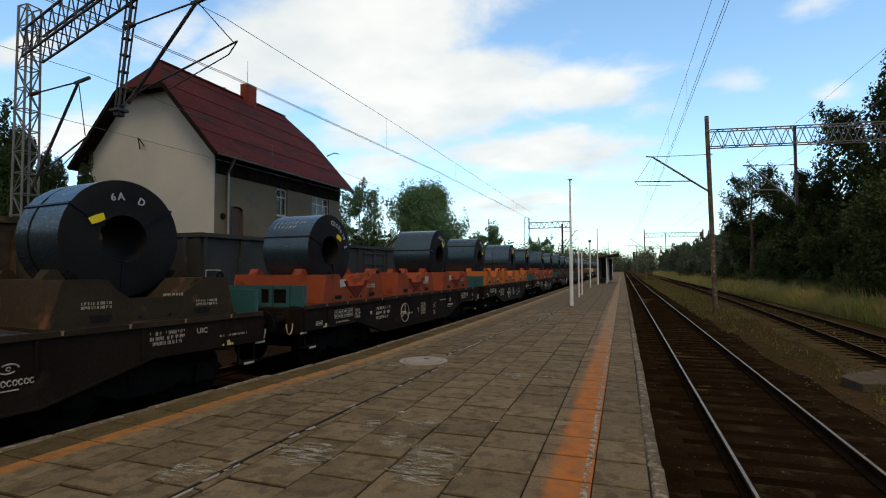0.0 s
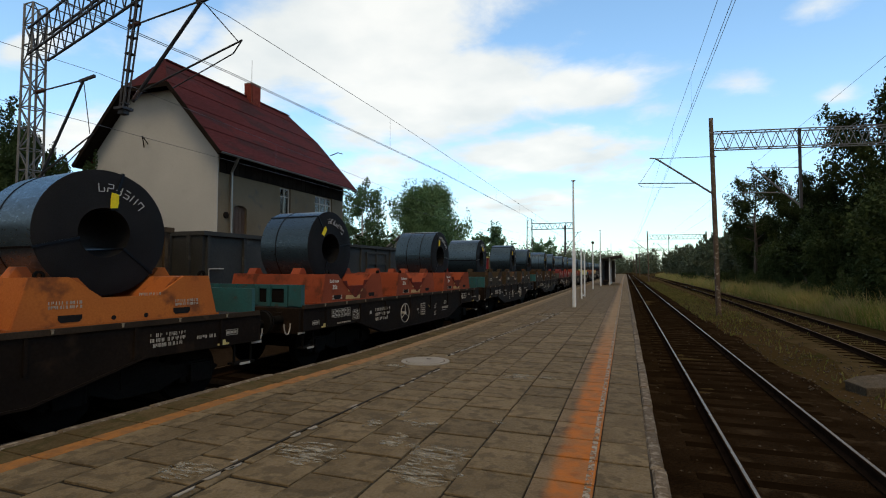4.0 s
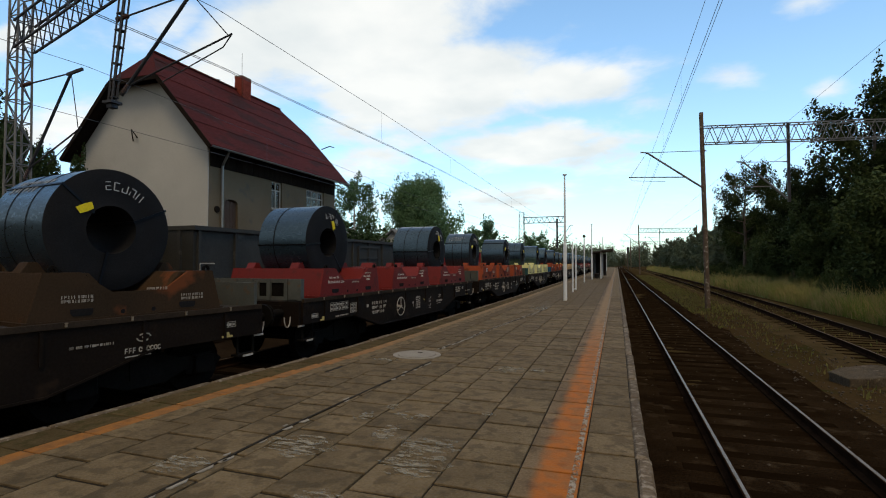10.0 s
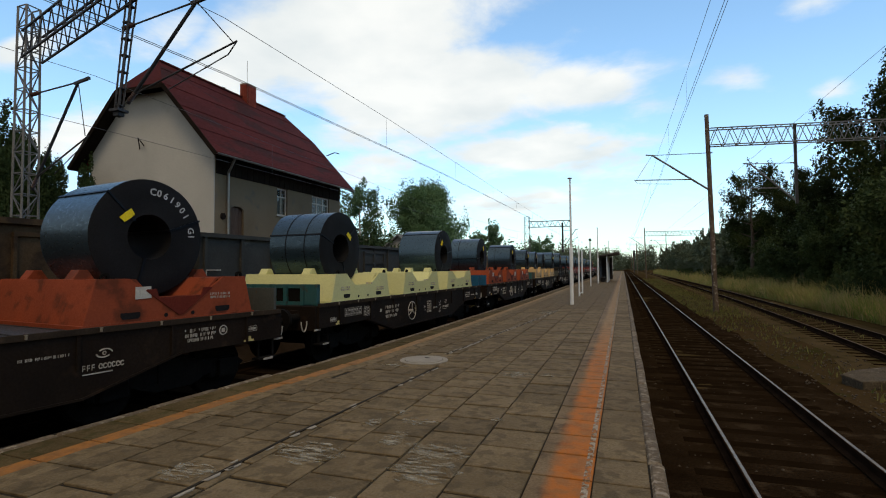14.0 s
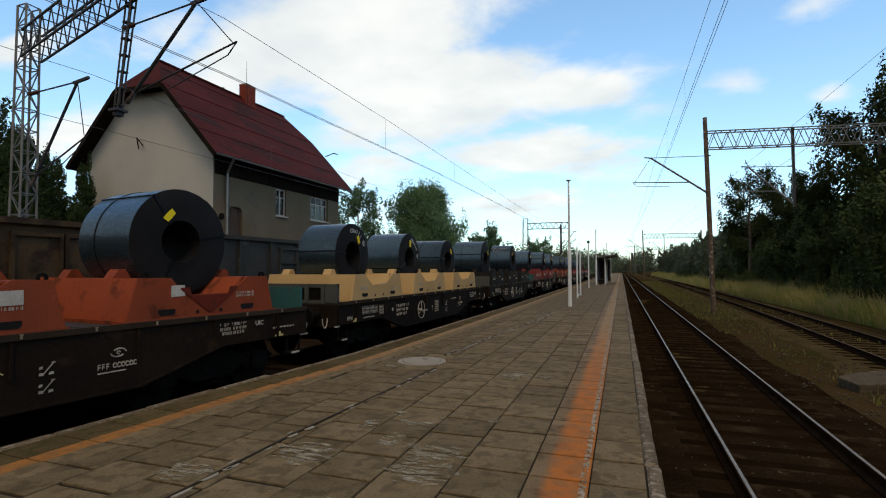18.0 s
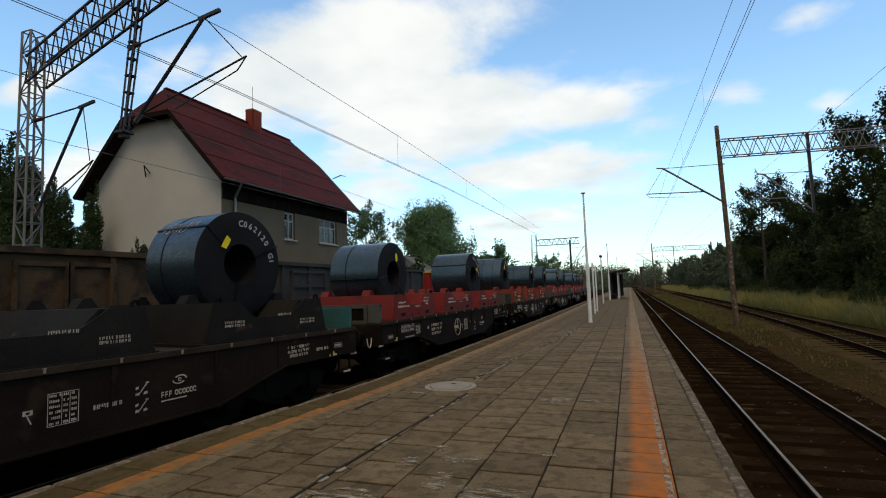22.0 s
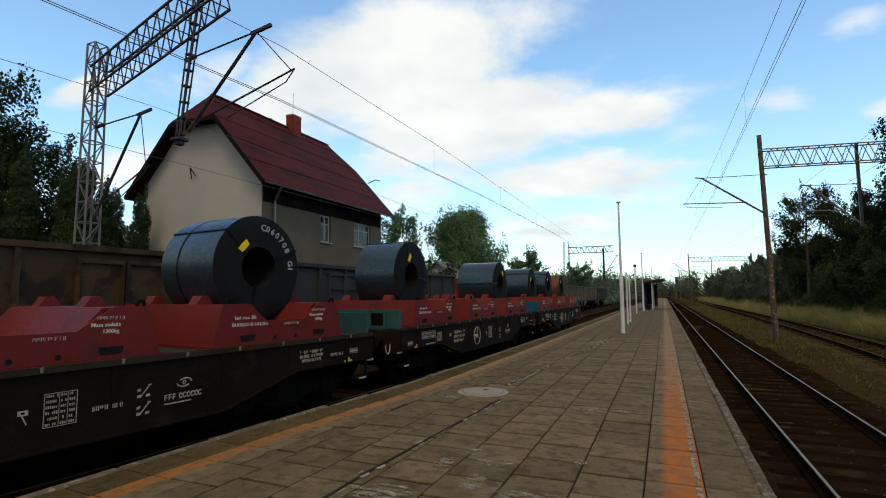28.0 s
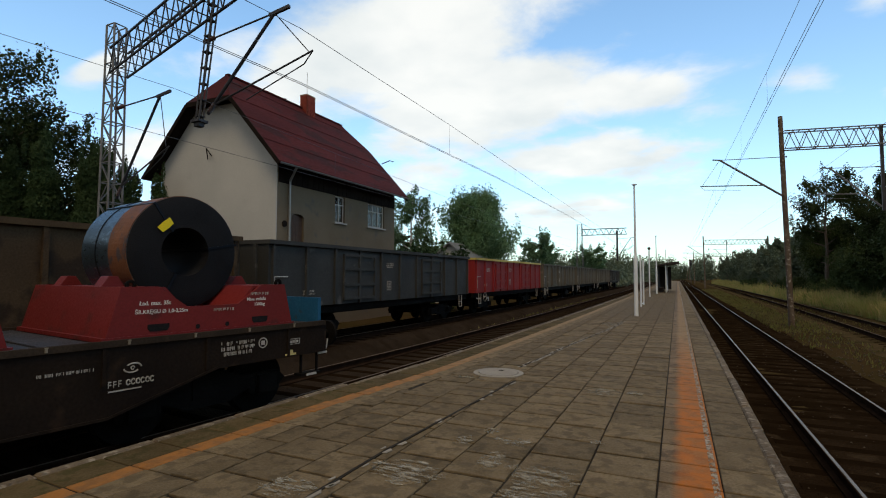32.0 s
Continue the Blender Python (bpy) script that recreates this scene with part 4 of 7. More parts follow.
for key, mt in CRADLE.items():
    side_mesh = vee(-0.02, 0.02).mesh("side_plate", mt)
    s = Shape()
    s.plate([(CL, 0.01), (CL - 0.16, CH - 0.004), (CL - 0.2, CH - 0.004), (CL - 0.04, 0.01)], -CW + 0.021, CW - 0.021)
    end_mesh = s.mesh("end_plate", mt)
    s = Shape()
    for sg in (-1, 1):
        pts = [(sg * 0.24, 0.19), (sg * 0.63, CH - 0.01), (sg * 1.10, CH - 0.01), (sg * 1.10, CH - 0.04), (sg * 0.65, CH - 0.04), (sg * 0.26, 0.16)]
        s.plate(pts if sg > 0 else pts[::-1], -CW + 0.02, CW - 0.02)
    s.box(-CW + 0.02, CW - 0.02, -0.26, 0.26, 0.165, 0.195)
    bed_mesh = s.mesh("bed", mt)
    lug_mesh = Shape().plate([(-0.14, 0), (0.14, 0), (0.05, 0.135), (-0.05, 0.135)], -0.11, 0.11).mesh("lug", mt, bevel=0.006)
    skirt_mesh = Shape().box(-CW - 0.03, CW + 0.03, -CL - 0.03, CL + 0.03, 0.001, 0.05).mesh("skirt", mt)
    CRADLE_MESH[key] = (side_mesh, end_mesh, bed_mesh, lug_mesh, skirt_mesh)
GUSSET_MESH = Shape().plate([(-0.03, 0.09), (0.03, 0.09), (0.52, 0.45), (0.5, 0.47), (0.37, 0.47), (0.33, 0.35), (-0.33, 0.35), (-0.37, 0.47), (-0.5, 0.47), (-0.52, 0.45)], 0.0, 0.014).mesh("vee_gusset", material("gusset_red", (0.11, 0.018, 0.012), (0.15, 0.027, 0.016), 0.6, 0, 1.5, 40, 0.15, (0.07, 0.02, 0.014), 0.56, spec=0.07))
BOLT_HOLE = Shape().tube((-0.002, 0, 0), (0.003, 0, 0), 0.03, 0.03, 12).mesh("round_hole", HOLE)
SLOT_MESH = Shape().plate([(-0.13, 0.0), (-0.1, -0.035), (0.1, -0.035), (0.13, 0.0), (0.13, 0.05), (-0.13, 0.05)], -0.004, 0.004).mesh("fork_slot", HOLE)
LIFT_EYE = Shape().ring((0, 0, 0.04), (1, 0, 0), 0.028, 0.06, 0.03, 12).mesh("lifting_eye", UNDER, 40)
TEXTS = {
    "load": text_mesh("Ład. max. 35t", 0.068, LETTER),
    "size": text_mesh("ŚR.KRĘGU Ø 1,0-2,25m", 0.063, LETTER),
    "mass": text_mesh("Masa stelaża", 0.062, LETTER),
    "weight": text_mesh("1300kg", 0.062, LETTER),
    "load_big": text_mesh("Ład max", 0.1, LETTER),
    "tonnes": text_mesh("35t", 0.13, LETTER),
}
CODE_MESH = bars(1, 21, 0.3, 0.04).mesh("serial_mark", MARK)
CODE_TWO = bars(2, 22, 0.36, 0.038).mesh("serial_mark", MARK)
PATCH_MESH = Shape().plate([(-0.3, -0.03), (0.28, -0.045), (0.31, 0.04), (-0.27, 0.05)], -0.003, 0.003).mesh("paint_patch", CRADLE["cream"])
PAPER_MESH = Shape().plate([(-0.11, -0.08), (0.11, -0.07), (0.105, 0.09), (-0.11, 0.085)], -0.004, 0.004).mesh("paper_label", LABEL)
COLOUR_WORDS = {"red": "dark red", "orange_red": "worn orange-red", "orange": "worn orange", "rust_red": "rusty dull red", "olive": "dirty olive-brown", "brown": "rust-streaked brown", "cream": "cream-yellow", "lime": "pale yellow-green", "black": "sooty black"}


def coil_cradle(colour, seed, style):
    """A steel cradle for one coil; its origin lies on the deck."""
    side_mesh, end_mesh, bed_mesh, lug_mesh, skirt_mesh = CRADLE_MESH[colour]
    c = thing("coil_cradle", pose(0, 0, 0), "%s steel coil cradle with a vee notch" % COLOUR_WORDS[colour], "cradle", "coil cradles on the train")
    r = random.Random(seed)
    front = part("side_plate", side_mesh, None, c, at=pose(CW, 0, 0))
    part("side_plate", side_mesh, None, c, at=pose(-CW, 0, 0))
    if colour == "orange_red":
        part("vee_gusset", GUSSET_MESH, None, front, "dark red triangular gusset", at=pose(0.02, 0, 0))
    for y in (-0.22, 0.2):
        part("round_hole", BOLT_HOLE, None, front, at=pose(0.021, y, 0.1))
    part("end_plate", end_mesh, None, c)
    part("end_plate", end_mesh, None, c, at=pose(0, 0, 0, 0, 0, 180))
    part("bed", bed_mesh, None, c)
    part("skirt", skirt_mesh, None, c)
    for x in (-0.85, 0.35):
        for y in (-0.9, 0.9):
            part("lug", lug_mesh, None, c, at=pose(x, y, CH - 0.012))
    for y in (-0.72, 0.72):
        part("fork_slot", SLOT_MESH, None, front, at=pose(0.022, y, 0.12))
        part("lifting_eye", LIFT_EYE, None, front, at=pose(0.0, y * 1.45, CH - 0.02))
    if style == "words":
        part("lettering", TEXTS["load"], None, front, at=pose(0.022, -0.95, 0.40))
        part("lettering", TEXTS["size"], None, front, at=pose(0.022, -1.0, 0.30))
        part("lettering", TEXTS["mass"], None, front, at=pose(0.022, 0.5, 0.40))
        part("lettering", TEXTS["weight"], None, front, at=pose(0.022, 0.62, 0.325))
        part("serial_mark", CODE_MESH, None, front, at=pose(0.023, -0.05 + 0.05 * r.random(), 0.28))
        part("serial_mark", CODE_MESH, None, front, at=pose(0.023, 0.56, 0.475))
    elif style == "big":
        part("lettering", TEXTS["load_big"], None, front, at=pose(0.022, -1.0, 0.44))
        part("lettering", TEXTS["tonnes"], None, front, at=pose(0.022, -0.9, 0.3))
        part("serial_mark", CODE_TWO, None, front, at=pose(0.023, -0.9, 0.13))
        part("paint_patch", PATCH_MESH, None, front, at=pose(0.023, 0.0, 0.26))
        part("paint_patch", PATCH_MESH, None, front, at=pose(0.023, -0.1, 0.10))
    elif style == "label":
        part("paper_label", PAPER_MESH, None, front, "white paper label", at=pose(0.024, -0.55 if seed % 2 else 0.75, 0.42))
        part("serial_mark", CODE_TWO, None, front, at=pose(0.023, 0.5, 0.34))
    else:
        part("serial_mark", CODE_TWO, None, front, at=pose(0.023, -0.95, 0.3))
        part("serial_mark", CODE_MESH, None, front, at=pose(0.023, 0.1, 0.36))
        part("serial_mark", CODE_TWO, None, front, at=pose(0.023, 0.62, 0.25))
    return c


# steel coils
def coil_mesh(r, w, hole, n=96):
    """The rolled strip: a drum with its outer lap standing a little proud."""
    s = Shape()
    vs, m = [], n
    prof = [(-w / 2, hole), (-w / 2 + 0.004, hole + 0.02), (-w / 2, (r + hole) / 2), (-w / 2 + 0.003, r - 0.02), (-w / 2 + 0.012, r), (w / 2 - 0.012, r), (w / 2 - 0.003, r - 0.02), (w / 2, (r + hole) / 2), (w / 2 - 0.004, hole + 0.02), (w / 2, hole)]
    for i in range(m):
        a = 2 * math.pi * i / m
        lap = 1.0 + 0.008 * i / m
        for x, q in prof:
            k = q * (lap if q > 0.6 * r else 1.0)
            vs.append((x, k * math.cos(a), k * math.sin(a)))
    p = len(prof)
    fs = [(i * p + k, ((i + 1) % m) * p + k, ((i + 1) % m) * p + (k + 1) % p, i * p + (k + 1) % p) for i in range(m) for k in range(p)]
    s.add(vs, fs)
    me = s.mesh("rolled_strip", COIL_SIDE, 35)
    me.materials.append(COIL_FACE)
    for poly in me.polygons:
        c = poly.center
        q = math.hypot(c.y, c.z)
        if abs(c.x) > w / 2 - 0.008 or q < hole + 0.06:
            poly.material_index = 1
    return me


COILS = {}


def coil_parts(r, w):
    key = (r, w)
    if key not in COILS:
        band = [Shape().ring((x, 0, 0), (1, 0, 0), r + 0.002, r * 1.008 + 0.005, 0.02, 64).mesh("strap", STRAP) for x in (-0.17 * w, 0.2 * w)]
        eye = Shape()
        eye.box(w / 2 + 0.001, w / 2 + 0.012, -0.016, 0.016, 0.335, r * 1.005)
        eye.box(-w / 2 - 0.012, -w / 2 - 0.001, -0.016, 0.016, 0.335, r * 1.005)
        eye.box(-w / 2 - 0.01, w / 2 + 0.01, -0.016, 0.016, r * 1.006, r * 1.008 + 0.012)
        eye.box(-w / 2 - 0.01, w / 2 + 0.01, -0.016, 0.016, 0.325, 0.337)
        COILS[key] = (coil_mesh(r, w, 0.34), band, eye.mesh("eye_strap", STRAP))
    return COILS[key]


TAG_MESH = Shape().plate([(-0.045, -0.11), (0.05, -0.09), (0.055, 0.0), (0.045, 0.1), (-0.05, 0.11), (-0.055, 0.01)], -0.004, 0.004).mesh("tag", TAG)
CHALK_MESH = []
for seed in range(5):
    rr, s = random.Random(40 + seed), Shape()
    # digit-like strokes round the upper rim
    for k in range(5 + seed % 3):
        a = -0.1 + 0.19 * k
        radial, along = Vector((0, math.sin(a), math.cos(a))), Vector((0, math.cos(a), -math.sin(a)))
        c = radial * 0.62
        corner = [c + along * (0.035 * i) + radial * (0.055 * j) for i, j in ((-1, -1), (1, -1), (-1, 0), (1, 0), (-1, 1), (1, 1))]
        for i, j in rr.sample(((0, 1), (2, 3), (4, 5), (0, 2), (1, 3), (2, 4), (3, 5)), 4):
            s.tube(corner[i], corner[j], 0.008, 0.008, 4)
    CHALK_MESH.append(s.mesh("chalk_mark", CHALK))


def chalk_code(words, start, radius, size=0.15, step=0.165):
    """Chalked characters round the rim of a coil's face; start in radians from the top, clockwise."""
    out, at = Shape(), start
    for ch in words:
        if ch != " ":
            me = text_mesh(ch, size, CHALK)
            me.transform(Matrix.Translation((0, -0.05, -0.06)))
            me.transform(Matrix.Rotation(-at, 4, "X") @ Matrix.Translation((0, 0, radius)))
            out.add([v.co for v in me.vertices], [tuple(p.vertices) for p in me.polygons])
        at += step
    return out.mesh("chalk_mark", CHALK)


def barrel_code(r, w):
    """Hasty chalk strokes in a row over the drum's upper flank."""
    rr, s = random.Random(int(r * 1000)), Shape()
    q = r * 1.008 + 0.004
    spot = lambda x, a: (x, -q * math.sin(a), q * math.cos(a))
    for row in range(2):
        for k in range(8 - 2 * row):
            x = -0.36 * w + k * 0.085 * w
            pts = [(0.0, 0.06)] + [(rr.uniform(0, 0.06), rr.uniform(-0.06, 0.06)) for _ in range(3)] + [(0.05, -0.06)]
            s.line([spot(x + dx, a + 0.17 * row) for dx, a in pts], 0.006, 4)
    return s.mesh("chalk_mark", CHALK)


# what can be read on the faces, and where the yellow tags hang (degrees from the top, clockwise), by wagon and stand
CODES = {(16, 2): ("6A  D", -0.25, 0.62), (14, 0): ("C059982", 0.1, 0.68), (12, 2): ("C061111 G1", -0.2, 0.7), (9, 2): ("C061901 G1", 0.05, 0.7), (6, 0): ("C06115 G1", 0.1, 0.62), (6, 1): ("C06115 G1", 0.5, 0.6),
         (5, 2): ("C062120 G1", 0.0, 0.7), (4, 2): ("C061662 G1", 0.1, 0.68), (3, 0): ("C060708 G1", 0.15, 0.7), (2, 2): ("C060708 G1", 0.1, 0.68), (15, 0): ("C059600 2", 0.1, 0.66)}
STRAPS = {(0, 0): 0, (0, 1): 2, (0, 2): 1, (6, 1): 0, (15, 0): 0, (15, 2): 0, (1, 0): 0, (1, 2): 0}
TAGS = {(16, 2): -58, (15, 0): 50, (15, 2): 40, (14, 0): 65, (14, 2): 15, (12, 2): -32, (11, 0): 20, (9, 0): -62, (9, 2): -45, (8, 0): 50, (6, 0): 35, (6, 1): 5, (5, 0): 45, (5, 2): -48, (4, 0): 20, (4, 2): 56, (3, 0): -20, (1, 0): -18, (1, 2): 30, (0, 1): -40, (0, 2): -35}


def steel_coil(r, w, seed, stand, rust=False):
    """A strapped steel coil lying across the wagon; its origin is its axis."""
    rr = random.Random(seed)
    body, band, eye = coil_parts(r, w)
    c = thing("steel_coil", pose(0, 0, 0), "dark blue-grey rolled steel coil with straps and a yellow tag" if not rust else "blue-grey rolled steel coil with a rust-brown band", "steel coil", "steel coils on the train")
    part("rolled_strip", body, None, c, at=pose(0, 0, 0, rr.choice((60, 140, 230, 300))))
    for b in band[: STRAPS.get(stand, rr.choice((0, 1, 1, 2)))]:
        part("strap", b, None, c)
    tilt = -TAGS.get(stand, rr.choice((-48, -35, -20, 25, 38)))
    for a in (tilt, tilt + 120, tilt - 115):
        part("eye_strap", eye, None, c, at=pose(0, 0, 0, a))
    ta = radians(-tilt + rr.uniform(-6, 6))
    part("tag", TAG_MESH, None, c, "yellow tag", at=pose(w / 2 + 0.016, 0.46 * math.sin(ta), 0.46 * math.cos(ta), -tilt + rr.uniform(-20, 20)))
    if stand in CODES or stand[0] > 8:
        part("chalk_mark", chalk_code(*CODES[stand]) if stand in CODES else CHALK_MESH[seed % 5], None, c, "chalked marks", at=pose(w / 2 + 0.003, 0, 0, 0 if r > 0.82 else 15))
    if stand in ((11, 2), (5, 2), (0, 1), (9, 0), (16, 1), (15, 0)):
        part("chalk_mark", barrel_code(r, w), None, c, "chalked strokes on the drum", at=pose(0, 0, 0, 42))
    if rust:
        part("rust_band", Shape().ring((w * 0.3, 0, 0), (1, 0, 0), r + 0.003, r * 1.008 + 0.006, 0.36 * w, 64), COIL_RUST, c, "rust-brown band")
    return c


# from the last wagon forwards: cradle colour, lettering, end boards, coils as (cradle, radius, width)
TRAIN = (
    ("red", "words", ("blue", "blue"), ((0, 0.80, 1.22), (1, 0.80, 1.30), (2, 0.77, 1.30))),
    ("red", "words", ("teal", "blue"), ((0, 0.87, 1.15), (2, 0.80, 1.40))),
    ("red", "words", ("grey", "teal"), ((0, 0.85, 1.30), (2, 0.85, 1.35))),
    ("rust_red", "big", ("worn", "grey"), ((0, 0.86, 1.35), (2, 0.82, 1.40))),
    ("red", "words", ("grey", "grey"), ((0, 0.82, 1.40), (2, 0.85, 1.40))),
    ("black", "codes", ("grey", "teal"), ((0, 0.84, 1.40), (2, 0.88, 1.20))),
    ("cream", "codes", ("grey", "grey"), ((0, 0.79, 1.10), (1, 0.77, 1.20), (2, 0.75, 1.28))),
    ("orange_red", "label", ("blue", "teal"), ((0, 0.85, 1.30), (2, 0.84, 1.30))),
    ("lime", "codes", ("teal", "blue"), ((0, 0.86, 1.40), (2, 0.86, 1.40))),
    ("orange_red", "label", ("grey", "grey"), ((0, 0.86, 1.15), (2, 0.87, 1.25))),
    ("red", "words", ("grey", "grey"), ((0, 0.86, 1.30), (2, 0.85, 1.35))),
    ("brown", "codes", ("teal", "grey"), ((0, 0.85, 1.25), (2, 0.85, 1.40))),
    ("olive", "codes", ("teal", "teal"), ((0, 0.84, 1.35), (2, 0.87, 1.15))),
    ("orange_red", "big", ("teal", "teal"), ((0, 0.85, 1.30), (2, 0.84, 1.35))),
    ("orange", "codes", ("teal", "teal"), ((0, 0.86, 1.35), (2, 0.86, 1.40))),
    ("orange_red", "label", ("teal", "teal"), ((0, 0.83, 1.25), (2, 0.86, 1.40))),
    ("olive", "codes", ("teal", "teal"), ((0, 0.83, 1.30), (2, 0.84, 1.15))),
)
CRADLE_AT = (-3.31, 0.0, 3.31)
SHIFTED = {(16, 2): 0.25, (12, 2): 0.28, (9, 0): 0.25, (9, 2): 0.2, (8, 0): -0.1, (11, 0): -0.1, (10, 2): 0.22, (0, 2): 0.15}     # cradles loaded a little off their usual stand
MOVERS = []
for k, (colour, style, ends, coils) in enumerate(TRAIN):
    MOVERS.append((flat_wagon(k, ends, LAYOUTS[3 if k in (11, 12) else k % 3], k == 11), k, pose(0, 0, 0)))
    stands = [at + SHIFTED.get((k, j), 0.0) for j, at in enumerate(CRADLE_AT)]
    for j, at in enumerate(stands):
        MOVERS.append((coil_cradle(colour, k * 3 + j, style), k, pose(0, at, DECK)))
    for j, r, w in coils:
        # the drum touches both flanks of the vee
        h = (r - 0.044) / 0.671
        MOVERS.append((steel_coil(r, w, k * 7 + j * 3, (k, j), k == 0 and j == 2), k, pose(-0.08, stands[j] - 0.03, DECK + h)))

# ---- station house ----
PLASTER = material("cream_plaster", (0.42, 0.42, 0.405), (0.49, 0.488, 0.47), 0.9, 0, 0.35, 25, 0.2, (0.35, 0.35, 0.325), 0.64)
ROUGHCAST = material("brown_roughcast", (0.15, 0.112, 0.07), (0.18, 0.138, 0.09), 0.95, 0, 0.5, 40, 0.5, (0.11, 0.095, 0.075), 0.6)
ROOF = material("red_roofing", (0.058, 0.0085, 0.0075), (0.086, 0.0135, 0.0115), 0.75, 0, 0.5, 14, 0.5, (0.03, 0.0105, 0.0095), 0.53, 0.15, spec=0.1, stretch=(1, 0.35, 1))
# dark timber, deepened further to carry the shadow under the eaves
DARK_WOOD = material("dark_timber", (0.012, 0.009, 0.0075), (0.019, 0.014, 0.011), 0.85, 0, 2, 30, 0.3, spec=0.03, stretch=(1, 1, 0.2))
BRICK = material("red_brick", (0.22, 0.04, 0.026), (0.29, 0.06, 0.038), 0.9, 0, 3, 40, 0.3, vary=0.2)
MORTAR = material("mortar", (0.2, 0.13, 0.1), None, 0.95, 0, 4, 60, 0.3)
ZINC = material("zinc", (0.32, 0.32, 0.31), (0.26, 0.26, 0.25), 0.45, 0.6, 2, 40, 0.1)
WHITE_WOOD = material("white_paint", (0.5, 0.47, 0.42), (0.4, 0.37, 0.32), 0.6, 0, 3, 40, 0.1)
CURTAIN = material("net_curtain", (0.3, 0.29, 0.26), (0.2, 0.19, 0.17), 0.9, 0, 4, 30, 0.1, stretch=(1, 6, 1))
DOOR_WOOD = material("brown_door", (0.075, 0.045, 0.03), (0.11, 0.065, 0.045), 0.7, 0, 2, 30, 0.3, stretch=(1, 1, 0.2))
glass = bpy.data.materials.new("window_glass")
glass.use_nodes = True
gb = glass.node_tree.nodes["Principled BSDF"]
gb.inputs["Base Color"].default_value = (0.8, 0.85, 0.85, 1)
gb.inputs["Roughness"].default_value, gb.inputs["Transmission Weight"].default_value, gb.inputs["IOR"].default_value = 0.03, 1.0, 1.2

HX0, HX1, HY0, HY1, HEAVE, HRIDGE = -25.4, -17.5, 18.3, 29.2, 7.5, 11.85
HB = GROUND - 0.2
house = thing("station_house", pose(0, 0, 0), "two-storey plastered station house with a steep dark red half-hipped roof", "house")


def wall_with_openings(s, x, thick, y0, y1, z0, z1, openings):
    """One wall in the plane x with rectangular openings (y0, y1, z0, z1) through it."""
    ys = sorted({y0, y1, *[o[0] for o in openings], *[o[1] for o in openings]})
    zs = sorted({z0, z1, *[o[2] for o in openings], *[o[3] for o in openings]})
    ny, nz, base = len(ys), len(zs), len(s.v)
    s.v += [(xx, y, z) for xx in (x, x - thick) for z in zs for y in ys]
    at = lambda i, j, back: base + back * ny * nz + j * ny + i
    solid = lambda i, j: 0 <= i < ny - 1 and 0 <= j < nz - 1 and not any(o[0] <= ys[i] + 1e-6 and o[1] >= ys[i + 1] - 1e-6 and o[2] <= zs[j] + 1e-6 and o[3] >= zs[j + 1] - 1e-6 for o in openings)
    for i in range(ny - 1):
        for j in range(nz - 1):
            if not solid(i, j):
                continue
            for back in (0, 1):
                s.f.append((at(i, j, back), at(i + 1, j, back), at(i + 1, j + 1, back), at(i, j + 1, back)))
            for di, dj, p, q in ((-1, 0, (0, 0), (0, 1)), (1, 0, (1, 0), (1, 1)), (0, -1, (0, 0), (1, 0)), (0, 1, (0, 1), (1, 1))):
                if not solid(i + di, j + dj):
                    s.f.append((at(i + p[0], j + p[1], 0), at(i + q[0], j + q[1], 0), at(i + q[0], j + q[1], 1), at(i + p[0], j + p[1], 1)))


OPEN = [(22.75, 23.65, 4.55, 6.03), (26.0, 27.9, 4.6, 6.03), (19.3, 20.2, 2.3, 4.65), (21.2, 22.1, 0.6, 2.2), (25.6, 26.6, 0.6, 2.2)]
s = Shape()
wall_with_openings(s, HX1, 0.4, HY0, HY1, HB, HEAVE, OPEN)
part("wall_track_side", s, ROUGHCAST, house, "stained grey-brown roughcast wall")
part("wall_back", Shape().box(HX0, HX0 + 0.4, HY0, HY1, HB, HEAVE), PLASTER, house)
mid = (HX0 + HX1) / 2
HIPZ = 10.2


def half_at(z):
    """Half the gable's width at a height, along the roof slope."""
    return (HX1 - mid) * (HRIDGE - z) / (HRIDGE - HEAVE)


def gable_outline(x_in):
    return [(HX0, HB), (HX1 - x_in, HB), (HX1 - x_in, HEAVE), (mid + half_at(HIPZ), HIPZ), (mid - half_at(HIPZ), HIPZ), (HX0, HEAVE)]


for ya, yb, inset in ((HY0 - 0.04, HY0 - 0.002, -0.003), (HY0 - 0.002, HY0 + 0.36, 0.41), (HY1 - 0.36, HY1 - 0.002, 0.41)):
    s = Shape()
    o = gable_outline(inset)
    n = len(o)
    s.add([(x, ya, z) for x, z in o] + [(x, yb, z) for x, z in o], [tuple(range(n)), tuple(range(2 * n - 1, n - 1, -1))] + [(i, n + i, n + (i + 1) % n, (i + 1) % n) for i in range(n)])
    part("wall_gable", s, PLASTER, house, "smooth cream plastered gable wall")
# roof: two slopes with overhang and half hips at both ends
OV, RT = 0.95, 0.14
sl = (HRIDGE - HEAVE) / (HX1 - mid)
ez = HEAVE - OV * sl * 0.75
ex = HX1 + OV * 0.75
RY0, RY1 = HY0 - 0.7, HY1 + 0.55
hipw = (HRIDGE - HIPZ) / sl
ridge0, ridge1 = RY0 + 1.15, RY1 - 1.15
